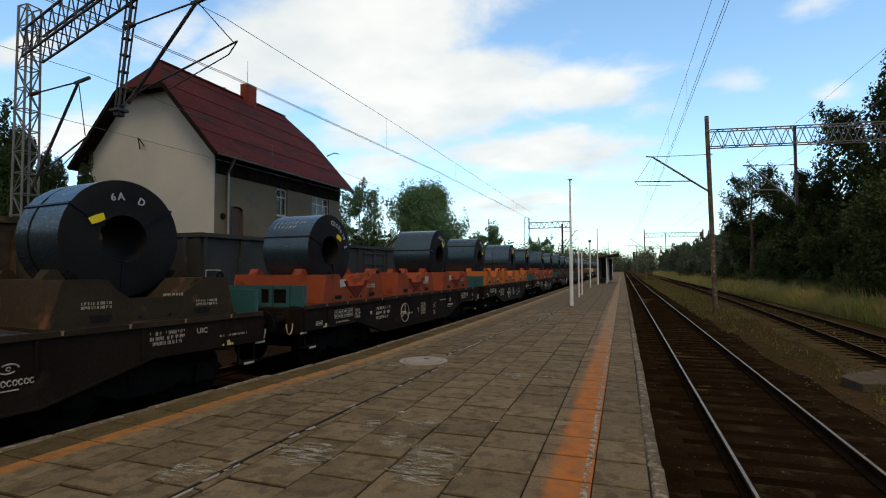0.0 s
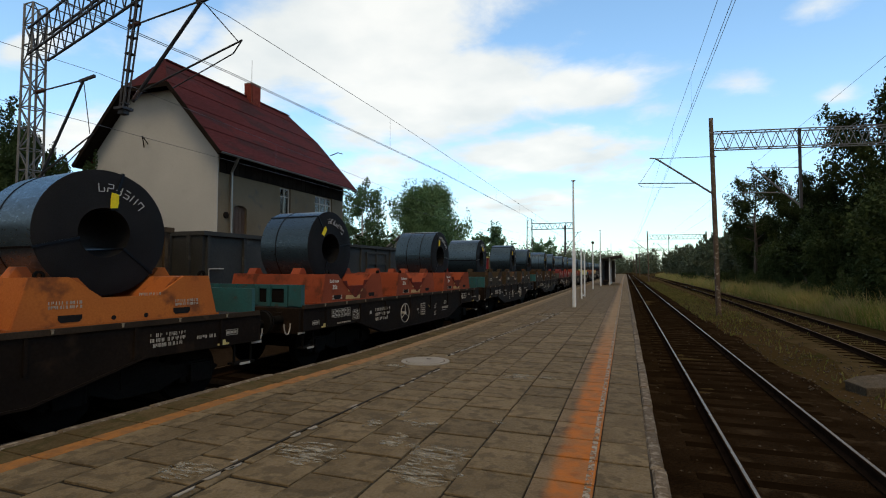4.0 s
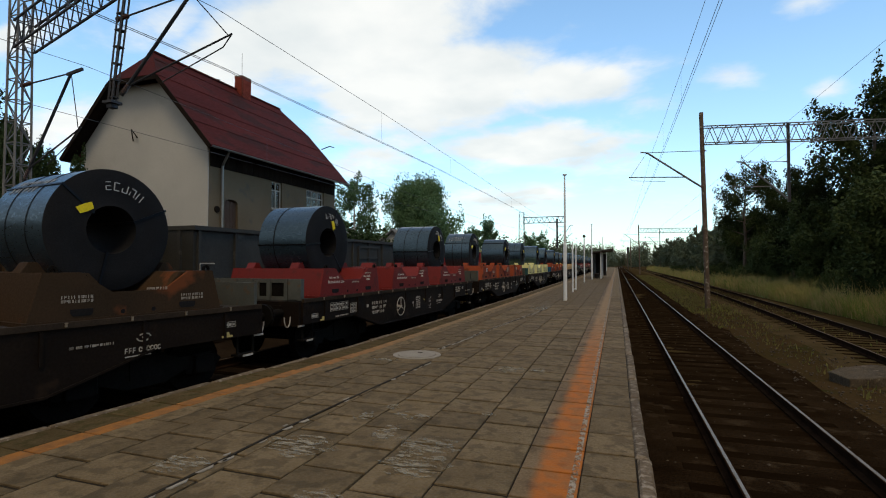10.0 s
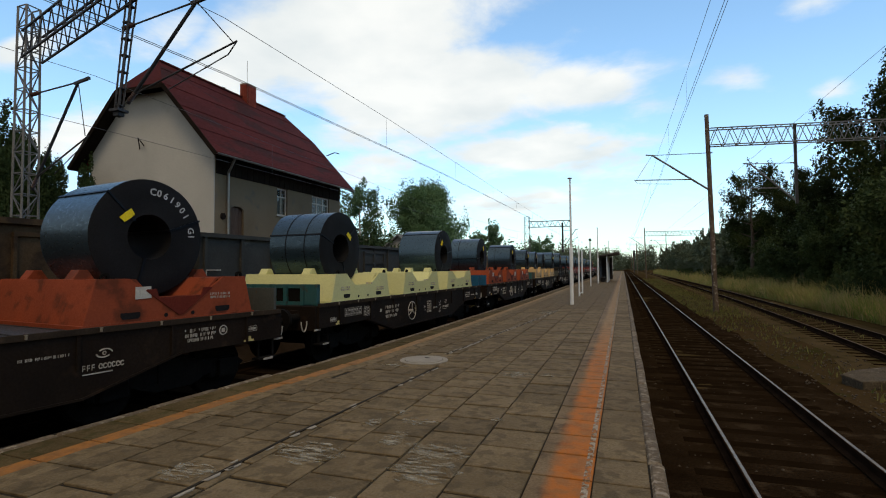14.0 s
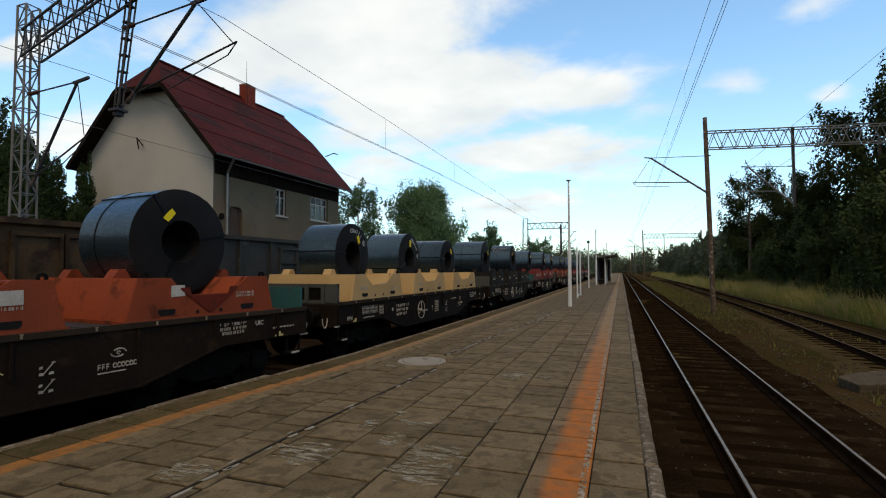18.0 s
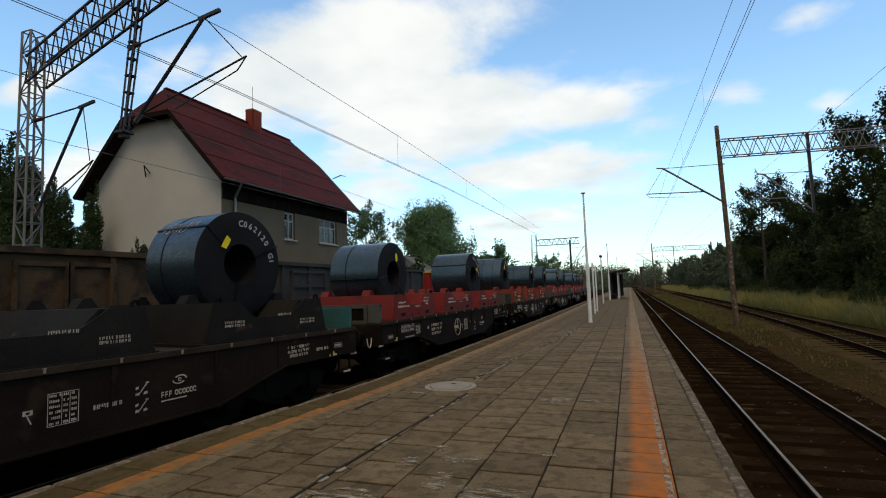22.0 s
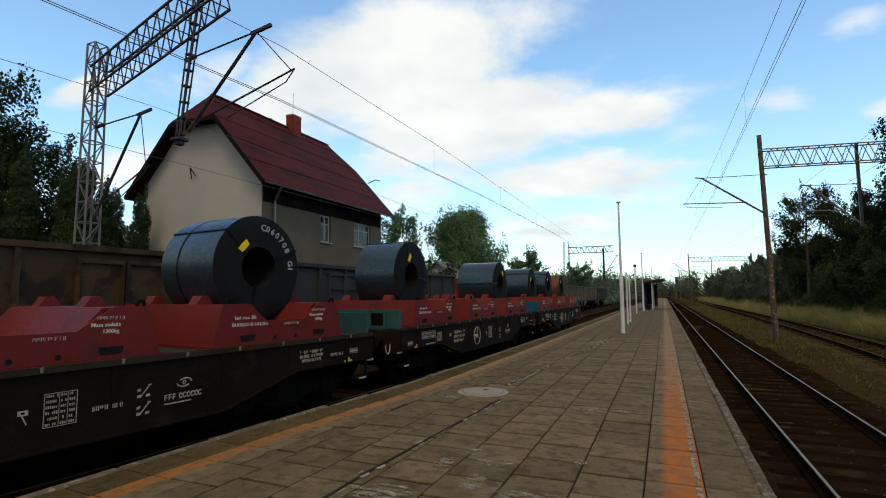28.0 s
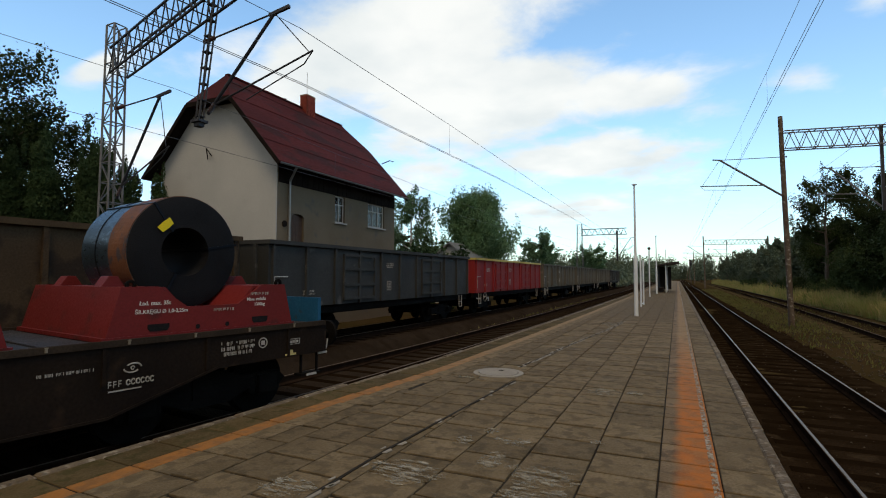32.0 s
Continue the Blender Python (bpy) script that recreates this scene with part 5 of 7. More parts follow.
for sg, nm in ((1, "roof_slope"), (-1, "roof_slope")):
    e = mid + sg * (ex - mid)
    h = mid + sg * hipw
    top = [(e, RY0, ez), (e, RY1, ez), (h, RY1, HIPZ), (mid, ridge1, HRIDGE), (mid, ridge0, HRIDGE), (h, RY0, HIPZ)]
    s = Shape()
    s.add([(x, y, z + RT) for x, y, z in top] + [(x, y, z) for x, y, z in top], [tuple(range(6)), tuple(range(11, 5, -1))] + [(i, 6 + i, 6 + (i + 1) % 6, (i + 1) % 6) for i in range(6)])
    roof = part(nm, s, ROOF, house, "dark red roofing with horizontal laps")
    if sg > 0:
        # laps of the roofing sheets
        for k in (2, 4, 6, 8):
            f = k / 9
            x, z = e + (mid - e) * f, ez + (HRIDGE - ez) * f
            y_in = 0.0 if z < HIPZ else 1.15 * (z - HIPZ) / (HRIDGE - HIPZ)
            part("lap", Shape().beam((x, RY0 + y_in + 0.02, z + RT + 0.004), (x, RY1 - y_in - 0.02, z + RT + 0.002), 0.05, 0.006), ROOF, roof)
for ya, yb in ((RY0, ridge0), (RY1, ridge1)):
    s = Shape()
    tri = [(mid - hipw, ya, HIPZ), (mid + hipw, ya, HIPZ), (mid, yb, HRIDGE)]
    s.add([(x, y, z + RT + 0.004) for x, y, z in tri] + [(x, y, z + 0.004) for x, y, z in tri], [(0, 1, 2), (5, 4, 3), (0, 3, 4, 1), (1, 4, 5, 2), (2, 5, 3, 0)])
    part("half_hip", s, ROOF, house)
part("ridge_cap", Shape().beam((mid, ridge0, HRIDGE + RT), (mid, ridge1, HRIDGE + RT), 0.22, 0.08), ROOF, house)
# dark timber verge boards and soffit
for sg in (-1, 1):
    for ya, yb in ((RY0 + 0.01, HY0 - 0.045), (HY1 + 0.01, RY1 - 0.01)):
        a = (mid + sg * (ex - mid), (ya + yb) / 2, ez - 0.03)
        b = (mid + sg * hipw, (ya + yb) / 2, HIPZ - 0.03)
        part("soffit", Shape().beam(a, b, yb - ya, 0.04), DARK_WOOD, house, "dark boarded soffit, the overhang's shade in its colour")
for sg in (-1, 1):
    for y in (RY0, RY1):
        a = (mid + sg * (ex - mid), y, ez + 0.0)
        b = (mid + sg * hipw, y, HIPZ + 0.0)
        part("verge_board", Shape().beam(a, b, 0.04, 0.2), DARK_WOOD, house, "dark timber verge board")
for y in (RY0, RY1):
    part("verge_board", Shape().beam((mid - hipw, y, HIPZ), (mid + hipw, y, HIPZ), 0.05, 0.22), DARK_WOOD, house)
s = Shape()
for i in range(26):
    y = HY0 + 0.05 + i * (HY1 - HY0 - 0.1) / 26
    s.box(HX1 + 0.005, HX1 + 0.03, y + 0.008, y + (HY1 - HY0 - 0.1) / 26 - 0.008, HEAVE - 1.46, HEAVE + 0.02)
ob = part("timber_cladding", s, DARK_WOOD, house, "dark boarding under the eaves, the eave shadow in its colour")
ob["kind"] = "stuff"
for i in range(9):
    y = HY0 + 0.3 + i * (HY1 - HY0 - 0.6) / 8
    part("rafter_end", Shape().beam((HX1 - 0.1, y, HEAVE - 0.02), (ex - 0.06, y, ez + 0.02), 0.09, 0.12), DARK_WOOD, house)
# gutter and downpipes
s = Shape()
for k in range(6):
    a0, a1 = math.pi * (1 + k / 6), math.pi * (1 + (k + 1) / 6)
    for r in (0.075,):
        s.add([(ex + 0.05 + r * math.cos(a), y, ez + 0.07 + r * math.sin(a)) for y in (RY0, RY1) for a in (a0, a1)], [(0, 1, 3, 2)])
part("gutter", s, ZINC, house, "grey zinc gutter")
part("downpipe", Shape().line([(ex + 0.03, HY0 + 0.45, ez), (HX1 + 0.1, HY0 + 0.75, ez - 0.55), (HX1 + 0.1, HY0 + 0.75, HB)], 0.055, 10), ZINC, house, "pale grey downpipe")


def window(y0, y1, z0, z1, bars_y):
    w = part("window", Shape().box(HX1 - 0.16, HX1 - 0.1, y0, y0 + 0.07, z0, z1).box(HX1 - 0.16, HX1 - 0.1, y1 - 0.07, y1, z0, z1).box(HX1 - 0.16, HX1 - 0.1, y0, y1, z0, z0 + 0.07).box(HX1 - 0.16, HX1 - 0.1, y0, y1, z1 - 0.07, z1), WHITE_WOOD, house, "white wooden window frame")
    for k in range(1, bars_y):
        y = y0 + (y1 - y0) * k / bars_y
        part("mullion", Shape().box(HX1 - 0.165, HX1 - 0.09, y - 0.03, y + 0.03, z0, z1), WHITE_WOOD, w)
    z = z0 + (z1 - z0) * 0.68
    part("transom", Shape().box(HX1 - 0.168, HX1 - 0.088, y0, y1, z - 0.03, z + 0.03), WHITE_WOOD, w)
    for k in range(bars_y):
        a, b = y0 + (y1 - y0) * k / bars_y, y0 + (y1 - y0) * (k + 1) / bars_y
        p = part("pane", Shape().box(HX1 - 0.135, HX1 - 0.13, a, b, z0, z1), glass, w)
        p.visible_shadow = False
    part("curtain", Shape().box(HX1 - 0.3, HX1 - 0.28, y0 - 0.1, y1 + 0.1, z0 - 0.05, z0 + (z1 - z0) * 0.72), CURTAIN, w, "pale net curtain")
    part("sill", Shape().box(HX1 - 0.1, HX1 + 0.1, y0 - 0.1, y1 + 0.1, z0 - 0.07, z0 - 0.002), WHITE_WOOD, w, "white window sill")


window(*OPEN[0], 2)
window(*OPEN[1], 3)
window(*OPEN[3], 2)
window(*OPEN[4], 2)
part("room_back", Shape().box(HX1 - 2.2, HX1 - 2.1, HY0 + 0.45, HY1 - 0.45, HB, HEAVE - 0.4), DARK_WOOD, house)
d = OPEN[2]
door = part("door", Shape().box(HX1 - 0.2, HX1 - 0.13, d[0], d[1], d[2], d[3]), DOOR_WOOD, house, "dark brown arched wooden door")
for k in range(4):
    a = d[0] + (d[1] - d[0]) * k / 4
    part("board", Shape().box(HX1 - 0.13, HX1 - 0.115, a + 0.01, a + (d[1] - d[0]) / 4 - 0.01, d[2] + 0.02, d[3] - 0.02), DOOR_WOOD, door)
s = Shape()
yc = (d[0] + d[1]) / 2
pts = [(yc + 0.45 * math.cos(a), d[3] - 0.2 + 0.22 * math.sin(a)) for a in steps(0, math.pi, 10)]
s.plate(pts + [(d[0] - 0.001, d[3] + 0.03), (d[1] + 0.001, d[3] + 0.03)][::1], HX1 - 0.1, HX1 + 0.002)
part("door_arch", s, ROUGHCAST, door)
part("lamp_disc", Shape().tube((HX1 - 0.02, HY0 + 0.5, 4.1), (HX1 + 0.06, HY0 + 0.5, 4.1), 0.16, 0.15, 16), DARK_WOOD, house)
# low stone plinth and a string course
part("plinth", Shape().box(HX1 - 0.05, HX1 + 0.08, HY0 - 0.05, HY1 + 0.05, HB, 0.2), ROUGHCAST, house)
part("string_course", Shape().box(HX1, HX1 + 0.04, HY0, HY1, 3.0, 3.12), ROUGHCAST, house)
# gable: small vent window and a hoist bracket
gable_window = part("gable_window", Shape().box(-22.68, -22.36, HY0 - 0.012, HY0 + 0.02, 5.1, 5.95), HOLE, house, "small dark gable window")
part("window_frame", Shape().box(-22.35, -22.31, HY0 - 0.03, HY0 + 0.02, 5.08, 5.97).box(-22.68, -22.35, HY0 - 0.03, HY0 + 0.02, 5.95, 5.98), DARK_WOOD, gable_window)
part("bracket", Shape().line([(-22.1, HY0 - 0.02, 7.5), (-21.9, HY0 - 0.3, 8.0), (-21.75, HY0 - 0.1, 7.65), (-21.6, HY0 - 0.25, 7.6)], 0.025, 6), UNDER, house)
# chimney, brick by brick on the two seen faces
CX, CY, CZ0, CZ1 = mid + 0.15, 24.9, 10.9, 12.75
chim = part("chimney", Shape().box(CX - 0.24, CX + 0.24, CY - 0.36, CY + 0.36, CZ0, CZ1), MORTAR, house, "red brick chimney")
bm_ = Shape().chamfered(-0.12, 0.12, -0.055, 0.0, -0.034, 0.034, 0.006).mesh("brick", BRICK)
rows_n = int((CZ1 - CZ0) / 0.08)
for k in range(rows_n):
    z = CZ0 + 0.04 + k * 0.08
    off = 0.125 if k % 2 else 0.0
    for i in range(2):
        part("brick", bm_, None, chim, at=pose(CX - 0.125 + i * 0.25 + (0.015 if k % 2 else -0.015), CY - 0.362, z))
    for i in range(3):
        y = CY - 0.36 + 0.12 + i * 0.25 + off * 0.5
        part("brick", bm_, None, chim, at=pose(CX + 0.242, min(y, CY + 0.25), z, 0, 0, 90))
part("flashing", Shape().beam((CX - 0.27, CY - 0.42, CZ0 + 0.8), (CX + 0.36, CY - 0.42, CZ0 + 0.2), 0.06, 0.2).beam((CX + 0.33, CY - 0.42, CZ0 + 0.24), (CX + 0.33, CY + 0.42, CZ0 + 0.24), 0.06, 0.22), ZINC, chim, "pale metal flashing")
part("cap", Shape().chamfered(CX - 0.28, CX + 0.28, CY - 0.4, CY + 0.4, CZ1, CZ1 + 0.08, 0.02), MORTAR, chim)
part("aerial", Shape().line([(CX + 0.1, CY - 0.2, CZ1), (CX + 0.1, CY - 0.2, CZ1 + 1.5)], 0.012, 5), UNDER, chim)
part("flue_pipe", Shape().line([(mid - 0.5, 23.6, 11.4), (mid - 0.5, 23.6, 12.35)], 0.08, 8), UNDER, house)
part("roof_hook", Shape().line([(-18.6, RY1 - 0.4, 9.2), (-18.3, RY1 + 0.1, 9.5), (-18.2, RY1 + 0.5, 9.5)], 0.03, 6), UNDER, house)

# ---- small outbuilding beyond the house ----
shed = thing("outbuilding", pose(-20.0, 47.0, 0), "small pale plastered outbuilding with a grey pitched roof", "shed")
s = Shape()
o = [(-1.7, HB), (1.7, HB), (1.7, 3.3), (0, 4.6), (-1.7, 3.3)]
s.add([(x, y, z) for y in (-3, 3) for x, z in o], [tuple(range(5)), tuple(range(9, 4, -1))] + [(i, 5 + i, 5 + (i + 1) % 5, (i + 1) % 5) for i in range(5)])
part("wall", s, PLASTER, shed)
for sg in (-1, 1):
    part("roof_slope", Shape().beam((sg * 0.95, -3.4, 4.02), (sg * 0.95, 3.4, 4.02), 2.5, 0.1, up=(sg * 0.62, 0, 0.8)), ZINC, shed, "weathered grey roofing")
part("window", Shape().box(-0.4, 0.4, -3.03, -2.98, 2.6, 3.3), DARK_WOOD, shed)

# ---- parked open wagons on the siding ----
PAINT = {
    "rust": material("gondola_rust", (0.055, 0.033, 0.016), (0.085, 0.052, 0.025), 0.85, 0, 0.9, 30, 0.3, (0.022, 0.013, 0.008), 0.5),
    "slate": material("gondola_slate", (0.034, 0.0335, 0.03), (0.05, 0.048, 0.043), 0.7, 0, 0.8, 30, 0.15, (0.12, 0.11, 0.10), 0.66),
    "crimson": material("gondola_red", (0.28, 0.022, 0.02), (0.22, 0.018, 0.018), 0.6, 0, 0.8, 30, 0.15, (0.2, 0.06, 0.05), 0.66),
    "dun": material("gondola_brown", (0.1, 0.085, 0.062), (0.14, 0.12, 0.085), 0.8, 0, 0.7, 30, 0.2, (0.16, 0.12, 0.09), 0.62),
}
YELLOW = material("yellow_trim", (0.55, 0.42, 0.1), (0.45, 0.33, 0.1), 0.7, 0, 3, 40, 0.1)
GL, GH0, GH1 = 6.75, 1.22, 2.95
PAINT_WORDS = {"rust": "rust-brown", "slate": "slate-grey", "crimson": "bright red", "dun": "dull brown"}
GM = {}
for key, mt in PAINT.items():
    s = Shape()
    o = [(-1.43, -GL), (1.43, -GL), (1.43, GL), (-1.43, GL)]
    i_ = [(-1.39, -GL + 0.04), (1.39, -GL + 0.04), (1.39, GL - 0.04), (-1.39, GL - 0.04)]
    s.add([(x, y, GH0 - 0.06) for x, y in o] + [(x, y, GH1) for x, y in o] + [(x, y, GH1) for x, y in i_] + [(x, y, GH0) for x, y in i_],
          [(3, 2, 1, 0), (15, 14, 13, 12)] + [(b + k, b + (k + 1) % 4, b + 4 + (k + 1) % 4, b + 4 + k) for b in (0, 4, 8) for k in range(4)])
    rib = Shape().box(1.43, 1.5, -0.045, 0.045, GH0 - 0.05, GH1 - 0.06)
    doorleaf = Shape().box(1.432, 1.452, -0.44, 0.44, GH0 + 0.05, GH1 - 0.2)
    dbar = Shape().box(1.452, 1.5, -0.44, 0.44, -0.04, 0.04)
    dpost = Shape().box(1.4525, 1.503, -0.03, 0.03, GH0 + 0.05, GH1 - 0.2)
    top = Shape().box(1.38, 1.52, -GL - 0.04, GL + 0.04, GH1 - 0.06, GH1 + 0.05).box(-1.52, -1.38, -GL - 0.04, GL + 0.04, GH1 - 0.06, GH1 + 0.05).box(-1.38, 1.38, -GL - 0.04, -GL + 0.08, GH1 - 0.06, GH1 + 0.05).box(-1.38, 1.38, GL - 0.08, GL + 0.04, GH1 - 0.06, GH1 + 0.05)
    erib = Shape().box(-0.05, 0.05, -0.07, 0.0, GH0, GH1 - 0.06)
    GM[key] = (s.mesh("body", mt), rib.mesh("rib", mt), doorleaf.mesh("door", mt), top.mesh("top_rail", YELLOW if key == "crimson" else mt), erib.mesh("end_rib", mt), dbar.mesh("door_bar", mt), dpost.mesh("door_post", mt))
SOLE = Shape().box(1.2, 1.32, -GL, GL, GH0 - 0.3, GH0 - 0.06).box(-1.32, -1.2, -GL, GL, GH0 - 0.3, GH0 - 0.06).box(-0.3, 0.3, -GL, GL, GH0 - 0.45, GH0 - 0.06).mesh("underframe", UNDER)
LADDER = Shape().beam((0, -0.16, 0), (0, -0.16, -0.55), 0.03).beam((0, 0.16, 0), (0, 0.16, -0.55), 0.03).beam((0, -0.16, -0.3), (0, 0.16, -0.3), 0.03).beam((0, -0.16, -0.54), (0, 0.16, -0.54), 0.03).mesh("step_ladder", MARK)
GRAB = Shape().line([(0, 0, 0), (0, 0, 0.6), (0, 0.5, 0.6)], 0.018, 6).mesh("grab_rail", MARK)
BIGLABEL = Shape().box(0, 0.01, -0.22, 0.22, 0, 0.12).box(0, 0.01, -0.22, 0.22, 0.78, 0.9).box(0, 0.01, -0.22, -0.12, 0.1, 0.8).box(0, 0.01, 0.12, 0.22, 0.1, 0.8).box(0, 0.01, -0.05, 0.05, 0.3, 0.6).mesh("number_panel", MARK)


def open_wagon(key, y_mid, detailed):
    body, rib, leaf, top, erib, dbar, dpost = GM[key]
    x = siding_line(y_mid)
    hd = -math.degrees(math.atan((siding_line(y_mid + 1) - siding_line(y_mid - 1)) / 2))
    w = thing("open_wagon", pose(x, y_mid, LEFT_RAIL, 0, 0, hd), "%s high-sided open goods wagon parked on the siding" % PAINT_WORDS[key], "wagon", "parked open wagons")
    part("body", body, None, w)
    part("top_rail", top, None, w, "yellow top rail" if key == "crimson" else "")
    part("underframe", SOLE, None, w)
    for i in range(11):
        y = -6.6 + i * 1.32
        if key != "rust" or abs(abs(y) - 3.96) > 0.1:
            part("rib", rib, None, w, at=pose(0, y, 0))
    for yc in (-5.1, 3.8) if key == "rust" else (-3.3, 2.0):
        for dy in (-0.46, 0.46):
            dr = part("door", leaf, None, w, at=pose(0, yc + 0.66 + dy, 0))
            for z in (GH0 + 0.1, GH1 - 0.24) if key == "rust" else (GH0 + 0.1, GH0 + 0.54, GH0 + 1.04, GH1 - 0.24):
                part("door_bar", dbar, None, dr, at=pose(0, 0, z))
            for y in (-0.41, 0.41):
                part("door_post", dpost, None, dr, at=pose(0, y, 0))
    for xx in (-1.0, -0.35, 0.35, 1.0):
        part("end_rib", erib, None, w, at=pose(xx, -GL, 0))
    for sy in (-1, 1):
        bogie = part("bogie_frame", BOGIE_MESH, None, w, at=pose(0, sy * 4.4, 0))
        for dy in (-0.9, 0.9):
            part("wheelset", WHEEL_MESH, None, bogie, at=pose(0, dy, 0.46))
        for xx in (-0.87, 0.87):
            part("buffer", BUFFER_MESH, None, w, at=pose(xx, sy * GL, 1.05, 0, 0, 0 if sy > 0 else 180))
        part("step_ladder", LADDER, None, w, "white step ladder", at=pose(1.38, sy * 5.9, GH0 - 0.1))
    part("handbrake_wheel", WHEEL_RING, None, w, "white handwheel", at=pose(1.42, -5.2, GH0 - 0.3))
    part("grab_rail", GRAB, None, w, "white grab rail", at=pose(1.5, -6.6, GH0 + 0.2))
    if detailed:
        part("stencil", MARKS["rows_b"], None, w, at=pose(1.436, -0.95, GH0 + 1.25))
        part("stencil", MARKS["rows_a"], None, w, at=pose(1.436, -5.4, GH0 + 0.35))
        part("inspection_grid", MARKS["grid"], None, w, at=pose(1.436, -0.9, GH0 + 0.3))
        if key == "crimson":
            part("number_panel", BIGLABEL, None, w, at=pose(1.436, 2.1, GH0 + 0.5))
            part("stencil", MARKS["rows_b"], None, w, at=pose(1.436, -5.0, GH0 + 1.2))
    return w


for i, key in enumerate(("rust", "slate", "crimson", "dun", "dun", "dun", "slate")):
    open_wagon(key, 2.55 + i * 14.45, i < 4)

# ---- overhead line ----
STEEL = material("grey_mast_steel", (0.13, 0.132, 0.135), (0.19, 0.192, 0.195), 0.6, 0.4, 2, 40, 0.15, (0.12, 0.08, 0.06), 0.64)
DARK_STEEL = material("dark_steel", (0.035, 0.036, 0.042), (0.06, 0.061, 0.068), 0.6, 0.3, 2, 40, 0.15)
POST = material("mast_concrete", (0.095, 0.07, 0.052), (0.15, 0.115, 0.09), 0.85, 0, 3, 30, 0.4, (0.36, 0.33, 0.29), 0.57, spec=0.05)
WIRE = material("wire_copper", (0.11, 0.115, 0.125), None, 0.5, 0.6, 2, 30, 0)
CERAMIC = material("brown_insulator", (0.06, 0.03, 0.025), None, 0.3, 0, 3, 30, 0)


def truss(parent, a, b, h, w, bays, mat_, thick=0.06, deep=True):
    """A four-chord lattice beam between two points at its lower chord."""
    a, b = Vector(a), Vector(b)
    d = (b - a).normalized()
    sdir = Vector((0, 0, 1)).cross(d).normalized()
    offs = [sdir * (w / 2), sdir * (-w / 2)]
    for o in offs:
        for z in (0, h):
            part("chord", Shape().beam(a + o + Vector((0, 0, z)), b + o + Vector((0, 0, z)), thick), mat_, parent)
    L = (b - a).length
    for o in offs:
        for i in range(bays):
            p, q = a + d * (L * i / bays), a + d * (L * (i + 0.5) / bays)
            r = a + d * (L * (i + 1) / bays)
            part("brace", Shape().beam(p + o, q + o + Vector((0, 0, h)), thick * 0.55), mat_, parent)
            part("brace", Shape().beam(q + o + Vector((0, 0, h)), r + o, thick * 0.55), mat_, parent)
    if deep:
        for i in range(bays + 1):
            p = a + d * (L * i / bays)
            for z in (0, h):
                part("tie", Shape().beam(p + offs[0] + Vector((0, 0, z)), p + offs[1] + Vector((0, 0, z)), thick * 0.5), mat_, parent)


def lattice_mast(parent, x, y, z0, z1, w0, w1, bays, mat_):
    def corner(i, z):
        f = (z - z0) / (z1 - z0)
        w = w0 + (w1 - w0) * f
        sx, sy = ((-1, -1), (1, -1), (1, 1), (-1, 1))[i]
        return Vector((x + sx * w / 2, y + sy * w / 2, z))
    for i in range(4):
        part("leg", Shape().beam(corner(i, z0), corner(i, z1), 0.042), mat_, parent)
    for k in range(bays):
        za, zb = z0 + (z1 - z0) * k / bays, z0 + (z1 - z0) * (k + 1) / bays
        for i in range(4):
            j = (i + 1) % 4
            p, q = (i, j) if (k + i) % 2 else (j, i)
            part("brace", Shape().beam(corner(p, za), corner(q, zb), 0.02), mat_, parent)
            part("tie", Shape().beam(corner(i, zb), corner(j, zb), 0.022), mat_, parent)


def insulator(s, a, b, r=0.05):
    a, b = Vector(a), Vector(b)
    rings = [(0.0, r * 0.3)]
    for k in range(5):
        rings += [(k / 5 + 0.02, r), (k / 5 + 0.1, r * 0.6), (k / 5 + 0.17, r * 0.35)]
    s.lathe(a, b, rings, 8)


def cantilever(parent, foot, tip, arm_z, arm_tip, mat_, toward, thin=0.04):
    """A slanting bracket with a stay, a registration arm and insulators."""
    foot, tip = Vector(foot), Vector(tip)
    part("bracket_tube", Shape().tube(foot, tip, thin, thin * 0.9, 8), mat_, parent)
    part("bracket_head", Shape().beam(tip - Vector((toward * 0.12, 0, 0.02)), tip + Vector((toward * 0.35, 0, 0.05)), 0.05, 0.06), mat_, parent)
    top = Vector((foot.x - toward * 0.15, foot.y, tip.z - 0.1))
    part("stay", Shape().tube(top, tip, 0.018, 0.018, 6), mat_, parent)
    for p, q in ((top, top + (tip - top).normalized() * 0.35), (foot + (tip - foot) * 0.03, foot + (tip - foot) * 0.12)):
        s = Shape()
        insulator(s, p, q, 0.05)
        part("insulator", s, CERAMIC, parent, "brown ribbed insulator")
    f = (arm_z - foot.z) / (tip.z - foot.z)
    p = foot + (tip - foot) * f
    e = Vector(arm_tip)
    part("registration_arm", Shape().tube(p, e, thin * 0.6, thin * 0.5, 8), mat_, parent)
    part("steady_arm", Shape().line([e, e - Vector((toward * 0.2, 0, 0.22)), p + (e - p) * 0.35 - Vector((0, 0, 0.25))], 0.012, 6).tube(tip, e - Vector((toward * 0.1, 0, 0)), 0.01, 0.01, 5), mat_, parent)


# portal across the left tracks: lattice mast, beam and a hanging post
portal = thing("catenary_portal", pose(0, 0, 0), "grey steel lattice portal carrying wires over the sidings", "catenary portal")
LX, LY = -13.15, 7.9
lattice_mast(portal, LX, LY, GROUND - 0.1, 7.85, 0.4, 0.3, 18, STEEL)
part("footing", Shape().chamfered(LX - 0.9, LX + 0.9, LY - 0.9, LY + 0.9, GROUND - 0.3, GROUND + 0.25, 0.05), KERB, portal)
